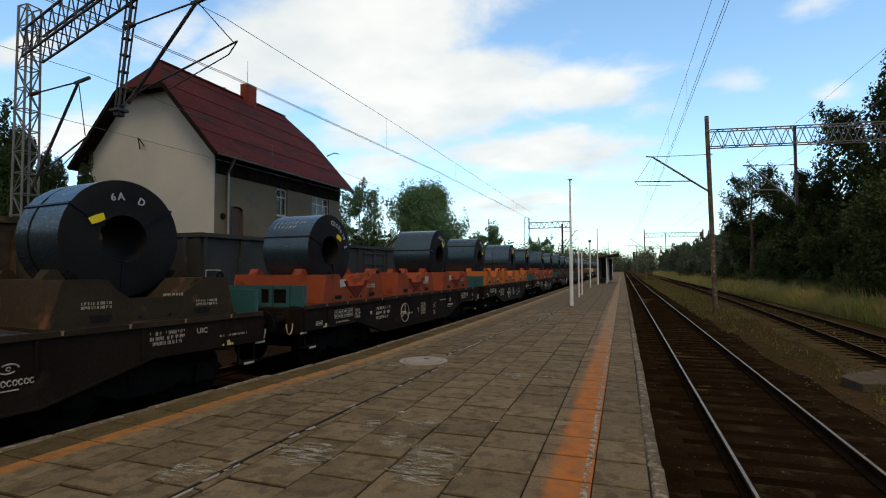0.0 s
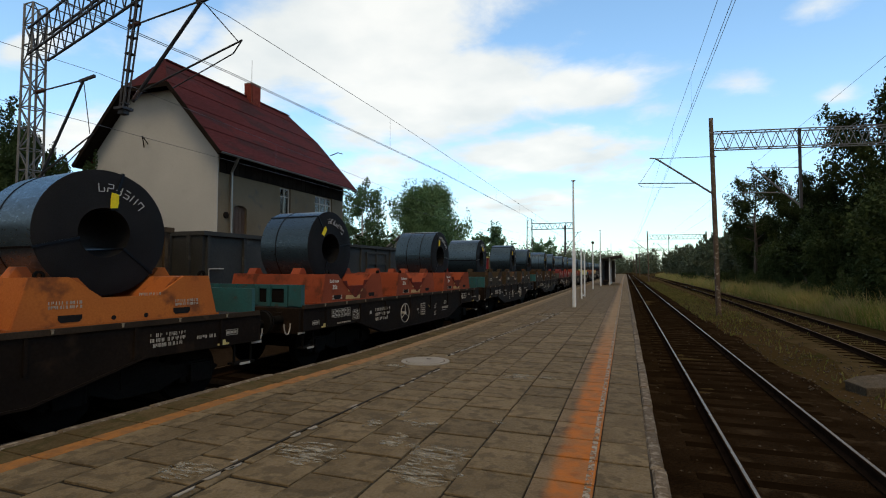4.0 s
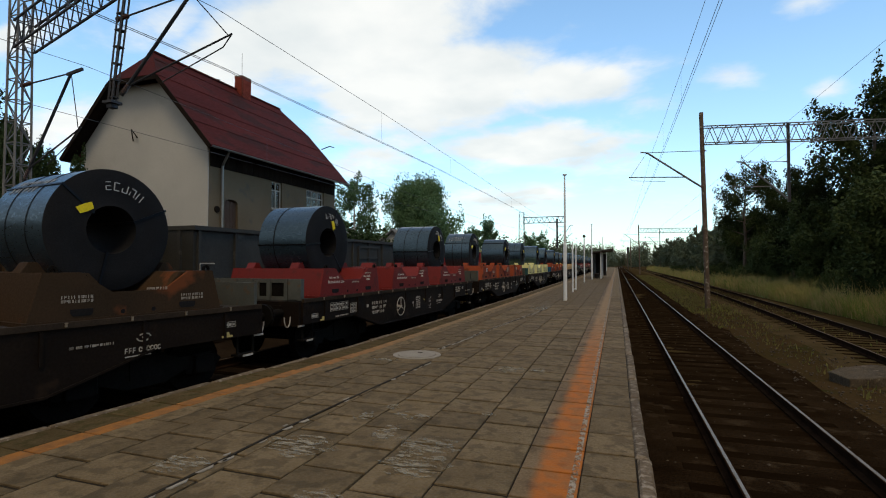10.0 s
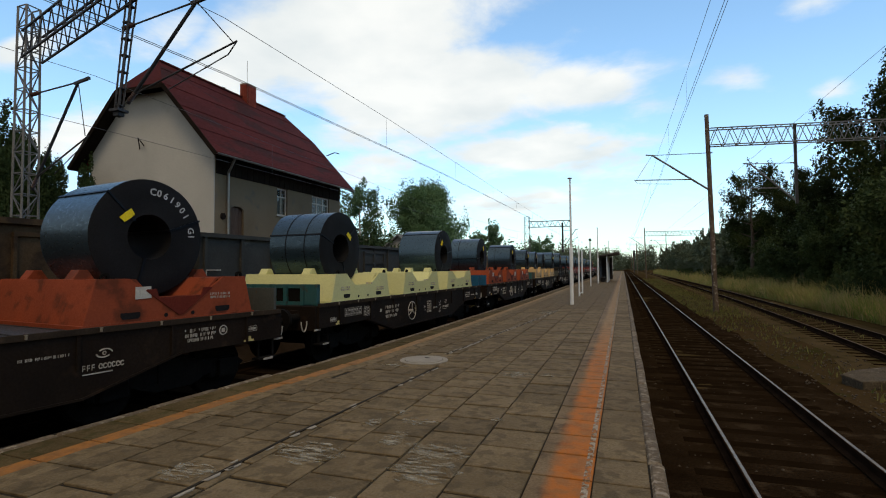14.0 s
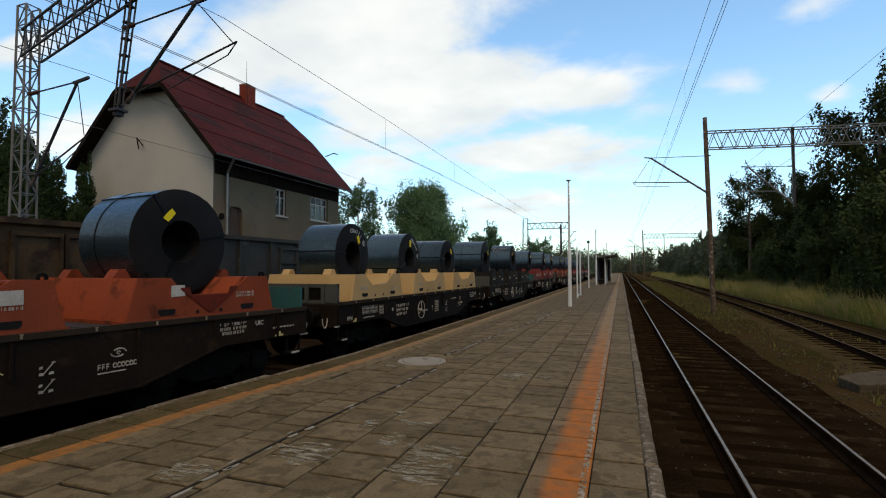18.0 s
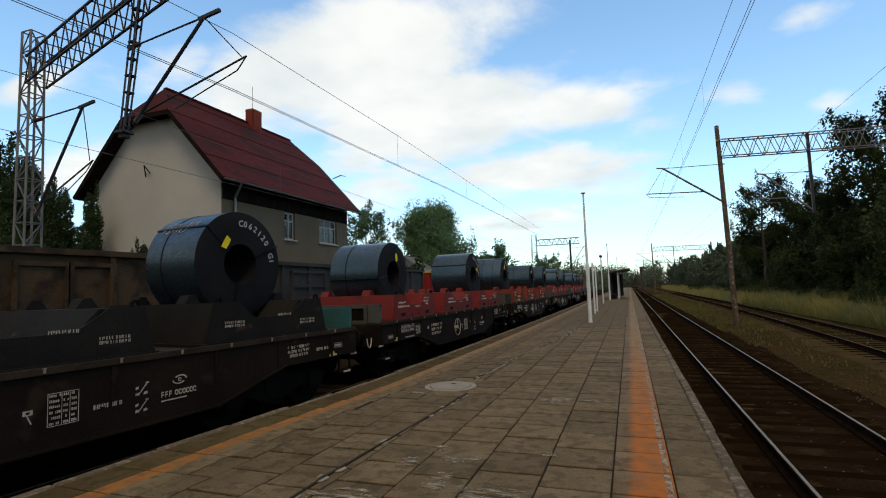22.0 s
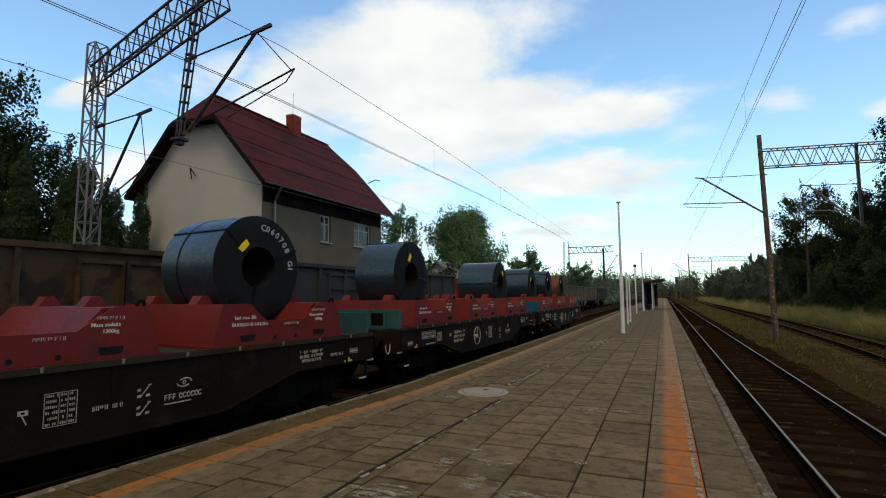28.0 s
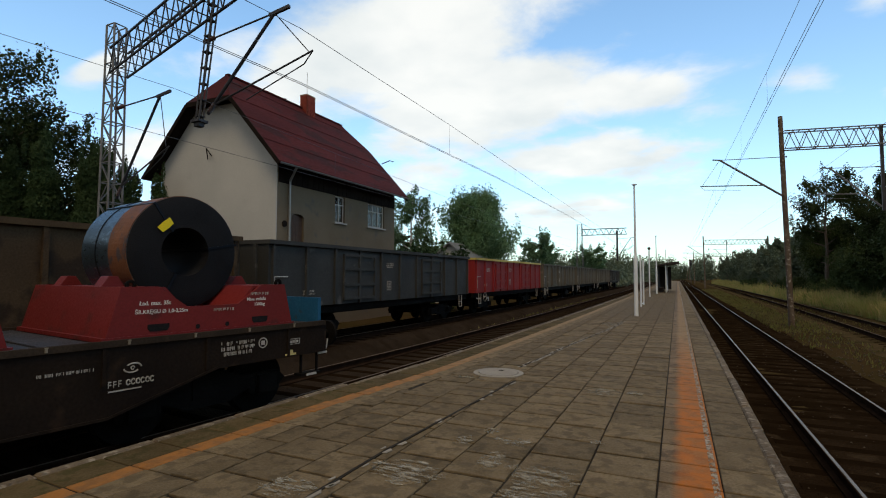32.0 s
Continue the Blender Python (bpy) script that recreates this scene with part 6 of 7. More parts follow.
truss(portal, (LX + 0.2, LY - 0.05, 6.55), (-7.75, 6.7, 6.95), 0.62, 0.4, 12, DARK_STEEL, 0.038)
HXM, HYM = -9.05, 7.1
for dx, dy in ((-0.065, -0.065), (0.065, -0.065), (0.065, 0.065), (-0.065, 0.065)):
    part("hanging_leg", Shape().beam((HXM + dx * 0.7 - 0.05, HYM + dy * 0.7 - 0.05, 4.7), (HXM + dx + 0.12, HYM + dy + 0.14, 7.75), 0.032), DARK_STEEL, portal)
for k in range(9):
    z = 4.78 + 0.33 * k
    f = (z - 4.55) / 3.2
    part("batten", Shape().box(HXM - 0.115 + 0.15 * f, HXM + 0.015 + 0.17 * f, HYM - 0.115 + 0.16 * f, HYM + 0.015 + 0.19 * f, z, z + 0.02), DARK_STEEL, portal)
part("clamp", Shape().box(HXM - 0.17, HXM + 0.07, HYM - 0.16, HYM + 0.07, 4.66, 4.71).box(HXM - 0.12, HXM + 0.02, HYM - 0.11, HYM + 0.02, 4.58, 4.66), DARK_STEEL, portal)
cantilever(portal, (-8.98, 7.15, 4.85), (-7.15, 7.0, 6.45), 5.0, (-6.5, 7.3, 5.75), DARK_STEEL, 1, 0.034)
cantilever(portal, (LX + 0.22, LY, 3.5), (-11.45, LY, 5.85), 3.8, (-11.1, LY, 4.6), DARK_STEEL, 1, 0.034)

# far portal over the left tracks
far_portal = thing("catenary_portal", pose(0, 0, 0), "distant steel lattice portal over the sidings", "catenary portal")
lattice_mast(far_portal, -12.4, 70, GROUND, 8.6, 0.9, 0.6, 8, STEEL)
truss(far_portal, (-12.2, 70, 7.1), (-6.4, 70, 7.1), 0.8, 0.5, 8, STEEL, 0.06)
part("hanging_leg", Shape().beam((-7.6, 70, 3.6), (-7.6, 70, 7.6), 0.22), DARK_STEEL, far_portal)
cantilever(far_portal, (-7.5, 70, 4.2), (-5.9, 70, 6.6), 4.8, (-5.6, 70, 5.6), DARK_STEEL, 1)


def right_portal(y, mast_x=4.75, reach=16.5):
    p = thing("catenary_portal", pose(0, 0, 0), "overhead line portal with a brown concrete mast and lattice beam", "catenary portal", "portals with concrete masts")
    s = Shape()
    s.tube((mast_x + 0.12, y, GROUND - 0.3), (mast_x - 0.1, y, 10.2), 0.145, 0.11, 12)
    part("mast", s, POST, p, "stained brown concrete mast", 40)
    truss(p, (mast_x, y, 8.4), (reach, y + 2.0, 8.4), 0.95, 0.5, 16, STEEL, 0.055)
    part("hanging_leg", Shape().beam((9.1, y + 0.75, 5.0), (9.1, y + 0.75, 9.4), 0.13), DARK_STEEL, p)
    part("mast", Shape().tube((reach + 0.2, y + 2.0, GROUND - 0.3), (reach + 0.2, y + 2.0, 10.0), 0.2, 0.15, 12), POST, p)
    cantilever(p, (mast_x, y, 5.85), (1.75, y, 8.1), 6.55, (0.75, y, 6.7), STEEL, -1, 0.055)
    cantilever(p, (9.0, y + 0.75, 5.2), (6.9, y + 0.75, 7.35), 5.9, (6.3, y + 0.75, 6.0), STEEL, -1, 0.05)
    return p


right_portal(32.0)
right_portal(122.0)
right_portal(196.0)
for y in (265.0, 330.0):
    p = thing("catenary_mast", pose(0, 0, 0), "distant overhead line mast with a bracket", "mast", "distant masts")
    part("mast", Shape().tube((4.8, y, GROUND), (4.8, y, 9.5), 0.2, 0.15, 8), POST, p)
    part("bracket_tube", Shape().tube((4.8, y, 5.8), (1.8, y, 7.9), 0.06, 0.06, 6), STEEL, p)


# wires
def wire(name, points, r, label):
    ob = part(name, Shape().sweep([(r * math.cos(a), r * math.sin(a)) for a in steps(0, 2 * math.pi, 5)[:-1]], points), WIRE)
    return tagged(ob, label, "wire", "overhead wires")


def sagging(line, y0, y1, z_end, sag, n=10):
    out = []
    for i in range(n + 1):
        f = i / n
        y = y0 + (y1 - y0) * f
        out.append((line(y), y, z_end - sag * 4 * f * (1 - f)))
    return out


def catenary(line, spans, z_c, z_m, sag, label, pair=True):
    for k, (a, b) in enumerate(zip(spans, spans[1:])):
        zig = 0.2 if k % 2 else -0.2
        g2 = lambda y: line(y) + zig * (1 - 2 * (y - a) / (b - a))
        mess = sagging(g2, a, b, z_m, sag)
        wire("messenger_wire", mess, 0.006, "thin messenger wire of the " + label)
        for dx in ((-0.03, 0.03) if pair else (0.0,)):
            wire("contact_wire", [(g2(y) + dx, y, z_c) for y in steps(a, b, 6)], 0.006, "straight contact wire of the " + label)
        s = Shape()
        for i in range(1, 10):
            x, y, z = mess[i]
            s.tube((x, y, z_c), (x, y, z), 0.003, 0.003, 4)
        ob = part("dropper_wires", s, WIRE)
        tagged(ob, "thin dropper wires of the " + label, "wire", kind="stuff")


catenary(lambda y: left_line(y) + 0.1, (-55, 7.4, 70, 134, 200), 5.25, 6.3, 0.5, "platform line")
catenary(lambda y: siding_line(y) + 0.2, (-55, 8.2, 70, 134, 200), 4.9, 6.1, 0.6, "siding line", False)
catenary(lambda y: 1.9, (-40, 32, 122, 196, 265, 330), 6.7, 8.3, 0.9, "main line")
for x, z in ((6.8, 6.2), (6.8, 7.5)):
    wire("contact_wire", [(x, y, z) for y in (-30, 32, 122, 196, 330)], 0.006, "single wire over the third track")

# ---- platform furniture ----
WHITE_POST = material("white_post_paint", (0.8, 0.84, 0.88), (0.72, 0.75, 0.78), 0.5, 0.1, 2, 40, 0.08, (0.5, 0.48, 0.45), 0.68)
SHELTER_DARK = material("shelter_brown", (0.04, 0.035, 0.035), (0.06, 0.05, 0.05), 0.6, 0, 2, 40, 0.15)


def platform_lamp(x, y, h):
    p = thing("platform_lamp", pose(x, y, 0), "slim white platform lamp post, thicker below, with a flat head", "lamp post", "platform lamps")
    part("base", Shape().tube((0, 0, 0), (0, 0, 2.4), 0.082, 0.078, 14).tube((0, 0, 2.4), (0, 0, 2.48), 0.078, 0.055, 14), WHITE_POST, p, smooth=40)
    part("pole", Shape().tube((0, 0, 2.46), (0, 0, h - 0.05), 0.052, 0.034, 12), WHITE_POST, p, smooth=40)
    part("head", Shape().tube((0, 0, h - 0.06), (0, 0, h - 0.02), 0.04, 0.11, 14).tube((0, 0, h - 0.02), (0, 0, h + 0.01), 0.11, 0.07, 14), WHITE_POST, p, smooth=30)


for x, y in ((-2.08, 22.4), (-2.3, 52.0), (-2.0, 80.0), (-2.0, 108.0)):
    platform_lamp(x, y, 5.45)
board = thing("sign_frame", pose(-2.3, 29.8, 0), "empty white two-post sign frame on the platform", "sign frame")
for y, h in ((-0.7, 2.75), (1.6, 2.55)):
    part("post", Shape().tube((0.0, y, 0), (0, y, h), 0.045, 0.045, 10), WHITE_POST, board, smooth=40)
part("rail", Shape().beam((0, -0.7, 0.12), (0, 1.6, 0.12), 0.03), WHITE_POST, board)
disc = thing("round_sign", pose(-2.55, 44.0, 0), "round dark disc on a thin post", "sign")
part("post", Shape().tube((0, 0, 0), (0, 0, 3.7), 0.05, 0.05, 10), WHITE_POST, disc)
part("disc", Shape().tube((0, -0.04, 3.85), (0, 0.06, 3.85), 0.12, 0.12, 20), SHELTER_DARK, disc)

shelter = thing("waiting_shelter", pose(-1.75, 58, 0), "dark open waiting shelter with a tilted roof on white posts", "shelter")
part("roof", Shape().beam((0.3, -3.6, 2.86), (0.3, 5, 2.86), 2.2, 0.12, up=(-0.16, 0, 1)), SHELTER_DARK, shelter, "dark tilted roof")
part("fascia", Shape().beam((1.4, -3.6, 3.02), (1.4, 5, 3.02), 0.05, 0.18), SHELTER_DARK, shelter)
part("back_wall", Shape().box(-0.62, -0.55, -3.3, 4.8, 0.15, 2.68), SHELTER_DARK, shelter)
part("end_wall", Shape().box(-0.55, 0.6, 4.7, 4.76, 0.15, 2.68), SHELTER_DARK, shelter)
for y in (-3.2, -0.6, 2.0, 4.6):
    part("post", Shape().tube((0.2, y, 0), (0.2, y, 2.78), 0.055, 0.055, 10), WHITE_POST, shelter)
part("bench_seat", Shape().box(-0.5, -0.08, -2.6, 3, 0.42, 0.47), DOOR_WOOD, shelter)
for y in (-2.2, 0, 2.5):
    part("bench_leg", Shape().box(-0.45, -0.12, y - 0.03, y + 0.03, 0, 0.42), SHELTER_DARK, shelter)
for y in (66.0, 69.0):
    p = thing("bollard_post", pose(-1.6, y, 0), "thin white post beside the shelter", "post")
    part("pole", Shape().tube((0, 0, 0), (0, 0, 2.3), 0.06, 0.06, 10), WHITE_POST, p)

signal = thing("railway_signal", pose(4.0, 205, GROUND), "tall dark colour-light railway signal", "signal")
part("mast", Shape().tube((0, 0, 0), (0, 0, 8.6), 0.1, 0.09, 10), DARK_STEEL, signal)
part("head", Shape().box(-0.35, 0.35, -0.25, -0.05, 6.4, 8.6), DARK_STEEL, signal, bevel=0.05)
for z in (6.8, 7.3, 7.8, 8.3):
    part("lens", Shape().tube((0, -0.32, z), (0, -0.25, z), 0.12, 0.12, 12), HOLE, signal)
stump = thing("concrete_block", pose(5.15, 13.4, GROUND + 0.1, 3, -4, 20), "broken pale concrete block lying beside the track", "concrete block")
o = [(-0.75, -0.42), (-0.2, -0.5), (0.6, -0.38), (0.8, 0.1), (0.45, 0.45), (-0.3, 0.4), (-0.7, 0.2)]
part("block", Shape().slab(o, -0.1, 0.13), material("weathered_concrete", (0.06, 0.045, 0.028), (0.095, 0.073, 0.047), 0.95, 0, 4, 26, 1.0, (0.16, 0.13, 0.09), 0.6, distance=0.03), stump, bevel=0.03)


# ---- plants ----
def leaf_mesh(name, centres, count, size, mat_, seed, droop=0.0, shell=0.25, aspect=1.6, stray=0.17):
    """Many small leaf sprays scattered through ellipsoids (x, y, z, rx, ry, rz)."""
    r = np.random.RandomState(seed)
    c = np.array(centres, float)
    vol = (c[:, 3] * c[:, 4] * c[:, 5]) ** 0.7
    pick = r.choice(len(c), count, p=vol / vol.sum())
    d = r.normal(size=(count, 3))
    d /= np.linalg.norm(d, axis=1)[:, None]
    rad = shell + (1 - shell) * r.rand(count) ** 0.6
    rad *= 1 + stray * r.normal(size=count) * (r.rand(count) < 0.3)
    p = c[pick, :3] + d * rad[:, None] * c[pick, 3:]
    n = d + 0.8 * r.normal(size=(count, 3)) + np.array([0, 0, 0.35])
    n /= np.linalg.norm(n, axis=1)[:, None]
    t = np.cross(n, r.normal(size=(count, 3)))
    t[:, 2] -= droop
    t /= np.linalg.norm(t, axis=1)[:, None] + 1e-9
    b = np.cross(n, t)
    s = size * (0.6 + 0.8 * r.rand(count))[:, None]
    quad = np.stack([p - t * s * aspect / 2, p + b * s * 0.5 + n * s * 0.12, p + t * s * aspect / 2, p - b * s * 0.5 + n * s * 0.12], 1).reshape(-1, 3)
    me = bpy.data.meshes.new(name)
    me.from_pydata(quad.tolist(), [], np.arange(count * 4).reshape(-1, 4).tolist())
    me.materials.append(mat_)
    return me


def limbs(seed, h, lean, count, reach, start, trunk_r, dome):
    """A tapered trunk and its limbs; also the limbs' ends."""
    r, s, ends = random.Random(seed), Shape(), []
    pts = [Vector((0, 0, -0.3))]
    for k in range(1, 6):
        pts.append(Vector((lean * h * (k / 5) ** 2 + r.uniform(-0.1, 0.1), r.uniform(-0.15, 0.15), h * 0.9 * k / 5)))
    for k in range(5):
        s.tube(pts[k], pts[k + 1], trunk_r * (1 - 0.18 * k), trunk_r * (1 - 0.18 * (k + 1)), 9)
    for i in range(count):
        f = start + (0.95 - start) * (i + r.random()) / count
        k = min(int(f * 5), 4)
        a = pts[k] + (pts[k + 1] - pts[k]) * (f * 5 - k)
        ang = i * 2.4 + r.uniform(-0.5, 0.5)
        ln = reach * (1.05 - 0.6 * abs(f - 0.45)) * r.uniform(0.75, 1.15) * (1 - dome * max(0.0, f - 0.35) ** 1.5 / 0.46)
        e = a + Vector((math.cos(ang) * ln, math.sin(ang) * ln, ln * r.uniform(0.25, 0.75)))
        m = a + (e - a) * 0.5 + Vector((0, 0, -0.08 * ln))
        s.tube(a, m, trunk_r * 0.42 * (1.1 - f), trunk_r * 0.26 * (1.1 - f), 6)
        s.tube(m, e, trunk_r * 0.26 * (1.1 - f), trunk_r * 0.1, 5)
        ends.append((m, e, ln))
    ends.append((pts[4], pts[5], reach * 0.7))
    return s, ends


def broadleaf(name, h, w, seed, leaves, size, leaf_mat, bark_mat, label, category="tree", start=0.3, slim=1.0, droop=0.0, clump=0.34, arms=17, shoots=3, dome=0.0):
    s, ends = limbs(seed, h, 0.03, arms, w * 0.46, start, 0.03 * h * 0.6, dome)
    r = random.Random(seed + 5)
    blobs = []
    for m, e, ln in ends:
        for k in range(5):
            f = 0.1 + 0.25 * k
            c = m + (e - m) * f
            q = w * clump * r.uniform(0.3, 0.5) * (1.0 if k < 4 else 0.7)
            g = 0.16 * ln
            blobs.append((c.x + r.uniform(-g, g), c.y + r.uniform(-g, g), c.z + r.uniform(-g, g) - droop * 0.12 * ln * f, q, q, q * (0.7 + 0.6 * droop) * slim))
        # feathery shoots beyond the limb's end
        for k in range(shoots):
            c = e + (e - m) * r.uniform(0.15, 0.45) + Vector((r.uniform(-0.2, 0.2) * ln, r.uniform(-0.2, 0.2) * ln, r.uniform(0.0, 0.3) * ln))
            q = w * clump * r.uniform(0.1, 0.17)
            blobs.append((c.x, c.y, c.z - droop * 0.2 * ln, q, q, q * 2.6))
    t = thing(name, pose(0, 0, 0), label, category)
    part("trunk", s, bark_mat, t)
    part("crown", leaf_mesh("crown", blobs, leaves, size, leaf_mat, seed, droop), None, t)
    return t


def cone_tree(name, h, w, seed, leaves, size, leaf_mat, label, tip=0.12, stray=0.12):
    r = random.Random(seed)
    blobs = []
    for k in range(16):
        f = k / 15
        q = w / 2 * ((1 - f) ** 0.7 + tip) * r.uniform(0.85, 1.1)
        blobs.append((r.uniform(-0.12, 0.12) * w, r.uniform(-0.12, 0.12) * w, 0.25 + f * (h - 0.4), q, q, h / 16 * 1.3))
    t = thing(name, pose(0, 0, 0), label, "tree")
    part("trunk", Shape().tube((0, 0, -0.3), (0, 0, h * 0.85), 0.09, 0.02, 8), BARK, t)
    part("crown", leaf_mesh("crown", blobs, leaves, size, leaf_mat, seed, -0.9, 0.45, 2.0, stray), None, t)
    return t


def at_scale(ob, x, y, z, turn, k, kz=None):
    """A copy of a tree at another place, size and turn."""
    c = copy_thing(ob, pose(x, y, z, 0, 0, turn))
    c.scale = (k, k, kz or k)
    return c


def place(ob, x, y, z, turn=0.0, k=1.0):
    ob.matrix_basis = pose(x, y, z, 0, 0, turn)
    ob.scale = (k, k, k)
    return ob


# trees beyond the station house
maple = broadleaf("broadleaf_tree", 12.0, 8.6, 11, 62000, 0.15, LEAF_A, BARK, "tall dense broadleaf tree with a rounded uneven crown", start=0.14, clump=0.58, arms=22, shoots=1, dome=0.45)
place(maple, -20.0, 50.5, GROUND, 30, 0.8).scale.z = 0.98
slim = broadleaf("birch_tree", 11.5, 5.6, 12, 9000, 0.13, LEAF_A, BIRCH, "slender birch with a loose airy crown behind the house", start=0.3, clump=0.3, droop=0.5)
place(slim, -25.6, 46.5, GROUND, 80, 1.05)
at_scale(slim, -28.6, 44.5, GROUND, 200, 0.92)
mid_tree = broadleaf("broadleaf_tree", 9.0, 6.0, 13, 8000, 0.2, LEAF_A, BARK, "broadleaf tree with a loose crown beyond the sidings", start=0.25)
place(mid_tree, -19.4, 76.0, GROUND, 10, 0.95)
at_scale(mid_tree, -16.9, 110.0, GROUND, 120, 0.95)
at_scale(mid_tree, -30.5, 70.0, GROUND, 60, 0.8)
at_scale(maple, -36.0, 52.0, GROUND, 220, 0.95)
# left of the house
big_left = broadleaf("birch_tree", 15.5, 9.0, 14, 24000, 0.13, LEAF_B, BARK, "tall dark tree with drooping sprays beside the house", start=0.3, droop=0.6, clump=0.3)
place(big_left, -34.6, 13.2, GROUND, 20, 0.97)
at_scale(big_left, -36.5, 18.0, GROUND, 130, 0.85)
at_scale(big_left, -36.0, 7.0, GROUND, 250, 0.9)
thuja = cone_tree("thuja_tree", 7.4, 1.8, 15, 44000, 0.055, LEAF_C, "dense dark green columnar thuja beside the house")
place(thuja, -24.9, 15.6, GROUND, 0, 1.1)
for x, y, k in ((-26.2, 15.2, 1.02), (-27.9, 15.8, 0.96), (-29.4, 14.6, 1.08), (-31.0, 14.2, 1.0), (-26.4, 17.2, 0.9), (-28.8, 17.2, 1.05), (-24.0, 17.1, 0.84), (-30.5, 10.5, 1.05), (-29.0, 7.5, 1.0), (-27.6, 4.0, 1.0), (-31.5, 2.0, 1.1)):
    at_scale(thuja, x, y, GROUND, x * 40 % 360, k * 1.25)
bush = broadleaf("garden_bush", 3.0, 2.6, 16, 4000, 0.11, LEAF_C, BARK, "low dark green shrub beside the sidings", "shrub", start=0.1, clump=0.45)
place(bush, -16.2, 34.5, GROUND, 0, 1.35)
for x, k in ((-21.2, 0.62), (-20.6, 0.68), (-20.0, 0.63), (-19.4, 0.6)):
    c = at_scale(thuja, x, 16.8, GROUND, x * 90 % 360, 0.85, k)
    tagged(c, "small pointed thuja in front of the gable", "tree")
at_scale(bush, -18.4, 33.5, GROUND, 60, 1.5)
for i in range(16):
    at_scale(bush, -16.5 - 5.5 * ((i * 7) % 5) / 5, 60 + i * 6.5, GROUND, i * 77 % 360, 0.75 + 0.4 * ((i * 3) % 4) / 4)
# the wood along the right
wood_a = broadleaf("woodland_tree", 12.0, 7.0, 21, 26000, 0.14, LEAF_B, BARK, "woodland tree beside the line, deep shade in its dark green", start=0.12, clump=0.36)
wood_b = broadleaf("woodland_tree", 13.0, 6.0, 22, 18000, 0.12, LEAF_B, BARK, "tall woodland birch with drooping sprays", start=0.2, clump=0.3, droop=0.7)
wood_c = cone_tree("woodland_tree", 10.5, 4.4, 23, 17000, 0.13, LEAF_M, "dark pointed woodland tree beside the line", 0.2)
wood_d = broadleaf("woodland_tree", 7.0, 6.0, 24, 18000, 0.14, LEAF_M, BARK, "low dense woodland tree at the edge of the wood", start=0.05, clump=0.42)
place(wood_a, 18.5, 41.0, 0.0, 0, 0.95)
place(wood_b, 15.5, 39.5, 0.0, 40, 1.12)
at_scale(wood_b, 14.4, 45.0, 0.0, 170, 0.72)
at_scale(wood_b, 15.6, 50.5, -0.2, 250, 0.55)
place(wood_c, 19.0, 66.0, -0.2, 0, 1.1)
at_scale(wood_b, 13.0, 62.0, -0.2, 300, 0.98)
at_scale(wood_b, 14.0, 52.0, -0.2, 210, 0.68)
place(wood_d, 14.0, 44.0, -0.2, 0, 0.9)
rw = random.Random(77)
pool = (wood_a, wood_b, wood_c, wood_d)
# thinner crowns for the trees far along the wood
far_pool = (broadleaf("woodland_tree", 12.0, 7.0, 31, 6000, 0.3, LEAF_HAZED, BARK, "woodland tree farther along the line, haze in its green", start=0.12, clump=0.36),
            cone_tree("woodland_tree", 10.5, 4.4, 33, 4500, 0.28, LEAF_HAZED, "pointed woodland tree farther along the line, haze in its green", 0.2),
            broadleaf("woodland_tree", 7.5, 6.0, 34, 5000, 0.3, LEAF_HAZED, BARK, "low dense woodland tree farther along the line", start=0.05, clump=0.42))
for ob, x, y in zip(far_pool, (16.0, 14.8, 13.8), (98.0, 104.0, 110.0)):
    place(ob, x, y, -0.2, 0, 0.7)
for i in range(56):
    y = 16 + i * 3.2 + rw.uniform(-1.2, 1.2)
    for row, (x0, x1) in enumerate(((13.0, 15.2), (17.0, 20.0))):
        if row == 1 and i % 2:
            continue
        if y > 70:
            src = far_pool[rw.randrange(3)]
        else:
            src = pool[3] if row == 0 and rw.random() < 0.5 else pool[rw.randrange(4)]
        k = rw.uniform(0.7, 0.98)
        if 34 < y < 62:
            k *= 0.78
        if y > 82:
            k *= 0.66
        elif y > 66:
            k *= 0.85
        at_scale(src, rw.uniform(x0, x1), y, -0.3 if row == 0 else 0.1, rw.uniform(0, 360), k, k * rw.uniform(0.92, 1.1))


# scrub between the tall grass and the wood
scrub = broadleaf("scrub_bush", 2.4, 2.4, 51, 3200, 0.09, LEAF_M, BARK, "green self-sown bush at the edge of the wood", "shrub", start=0.08, clump=0.42, arms=12)
place(scrub, 12.7, 27.0, -0.75, 0, 0.8)
for i in range(40):
    at_scale(scrub, rw.uniform(11.6, 13.6), 26 + i * 2.6 + rw.uniform(-1, 1), -0.75, rw.uniform(0, 360), rw.uniform(0.45, 0.95))


# woods at the far end of the line and beyond the sidings: one sheet of sprays
blobs = []
rf = random.Random(5)
for i in range(60):
    x = rf.uniform(-14, -2) if i % 2 else rf.uniform(9, 16)
    h = rf.uniform(8.0, 15.0)
    blobs.append((x, rf.uniform(300, 420), h * 0.5 - 1, rf.uniform(2, 4), rf.uniform(2, 4), h * 0.6))
for i in range(26):
    h = rf.uniform(8.0, 13.0)
    blobs.append((-6 + i * 0.75, rf.uniform(430, 470), h * 0.5 - 1, rf.uniform(2, 4), rf.uniform(2, 4), h * 0.6))
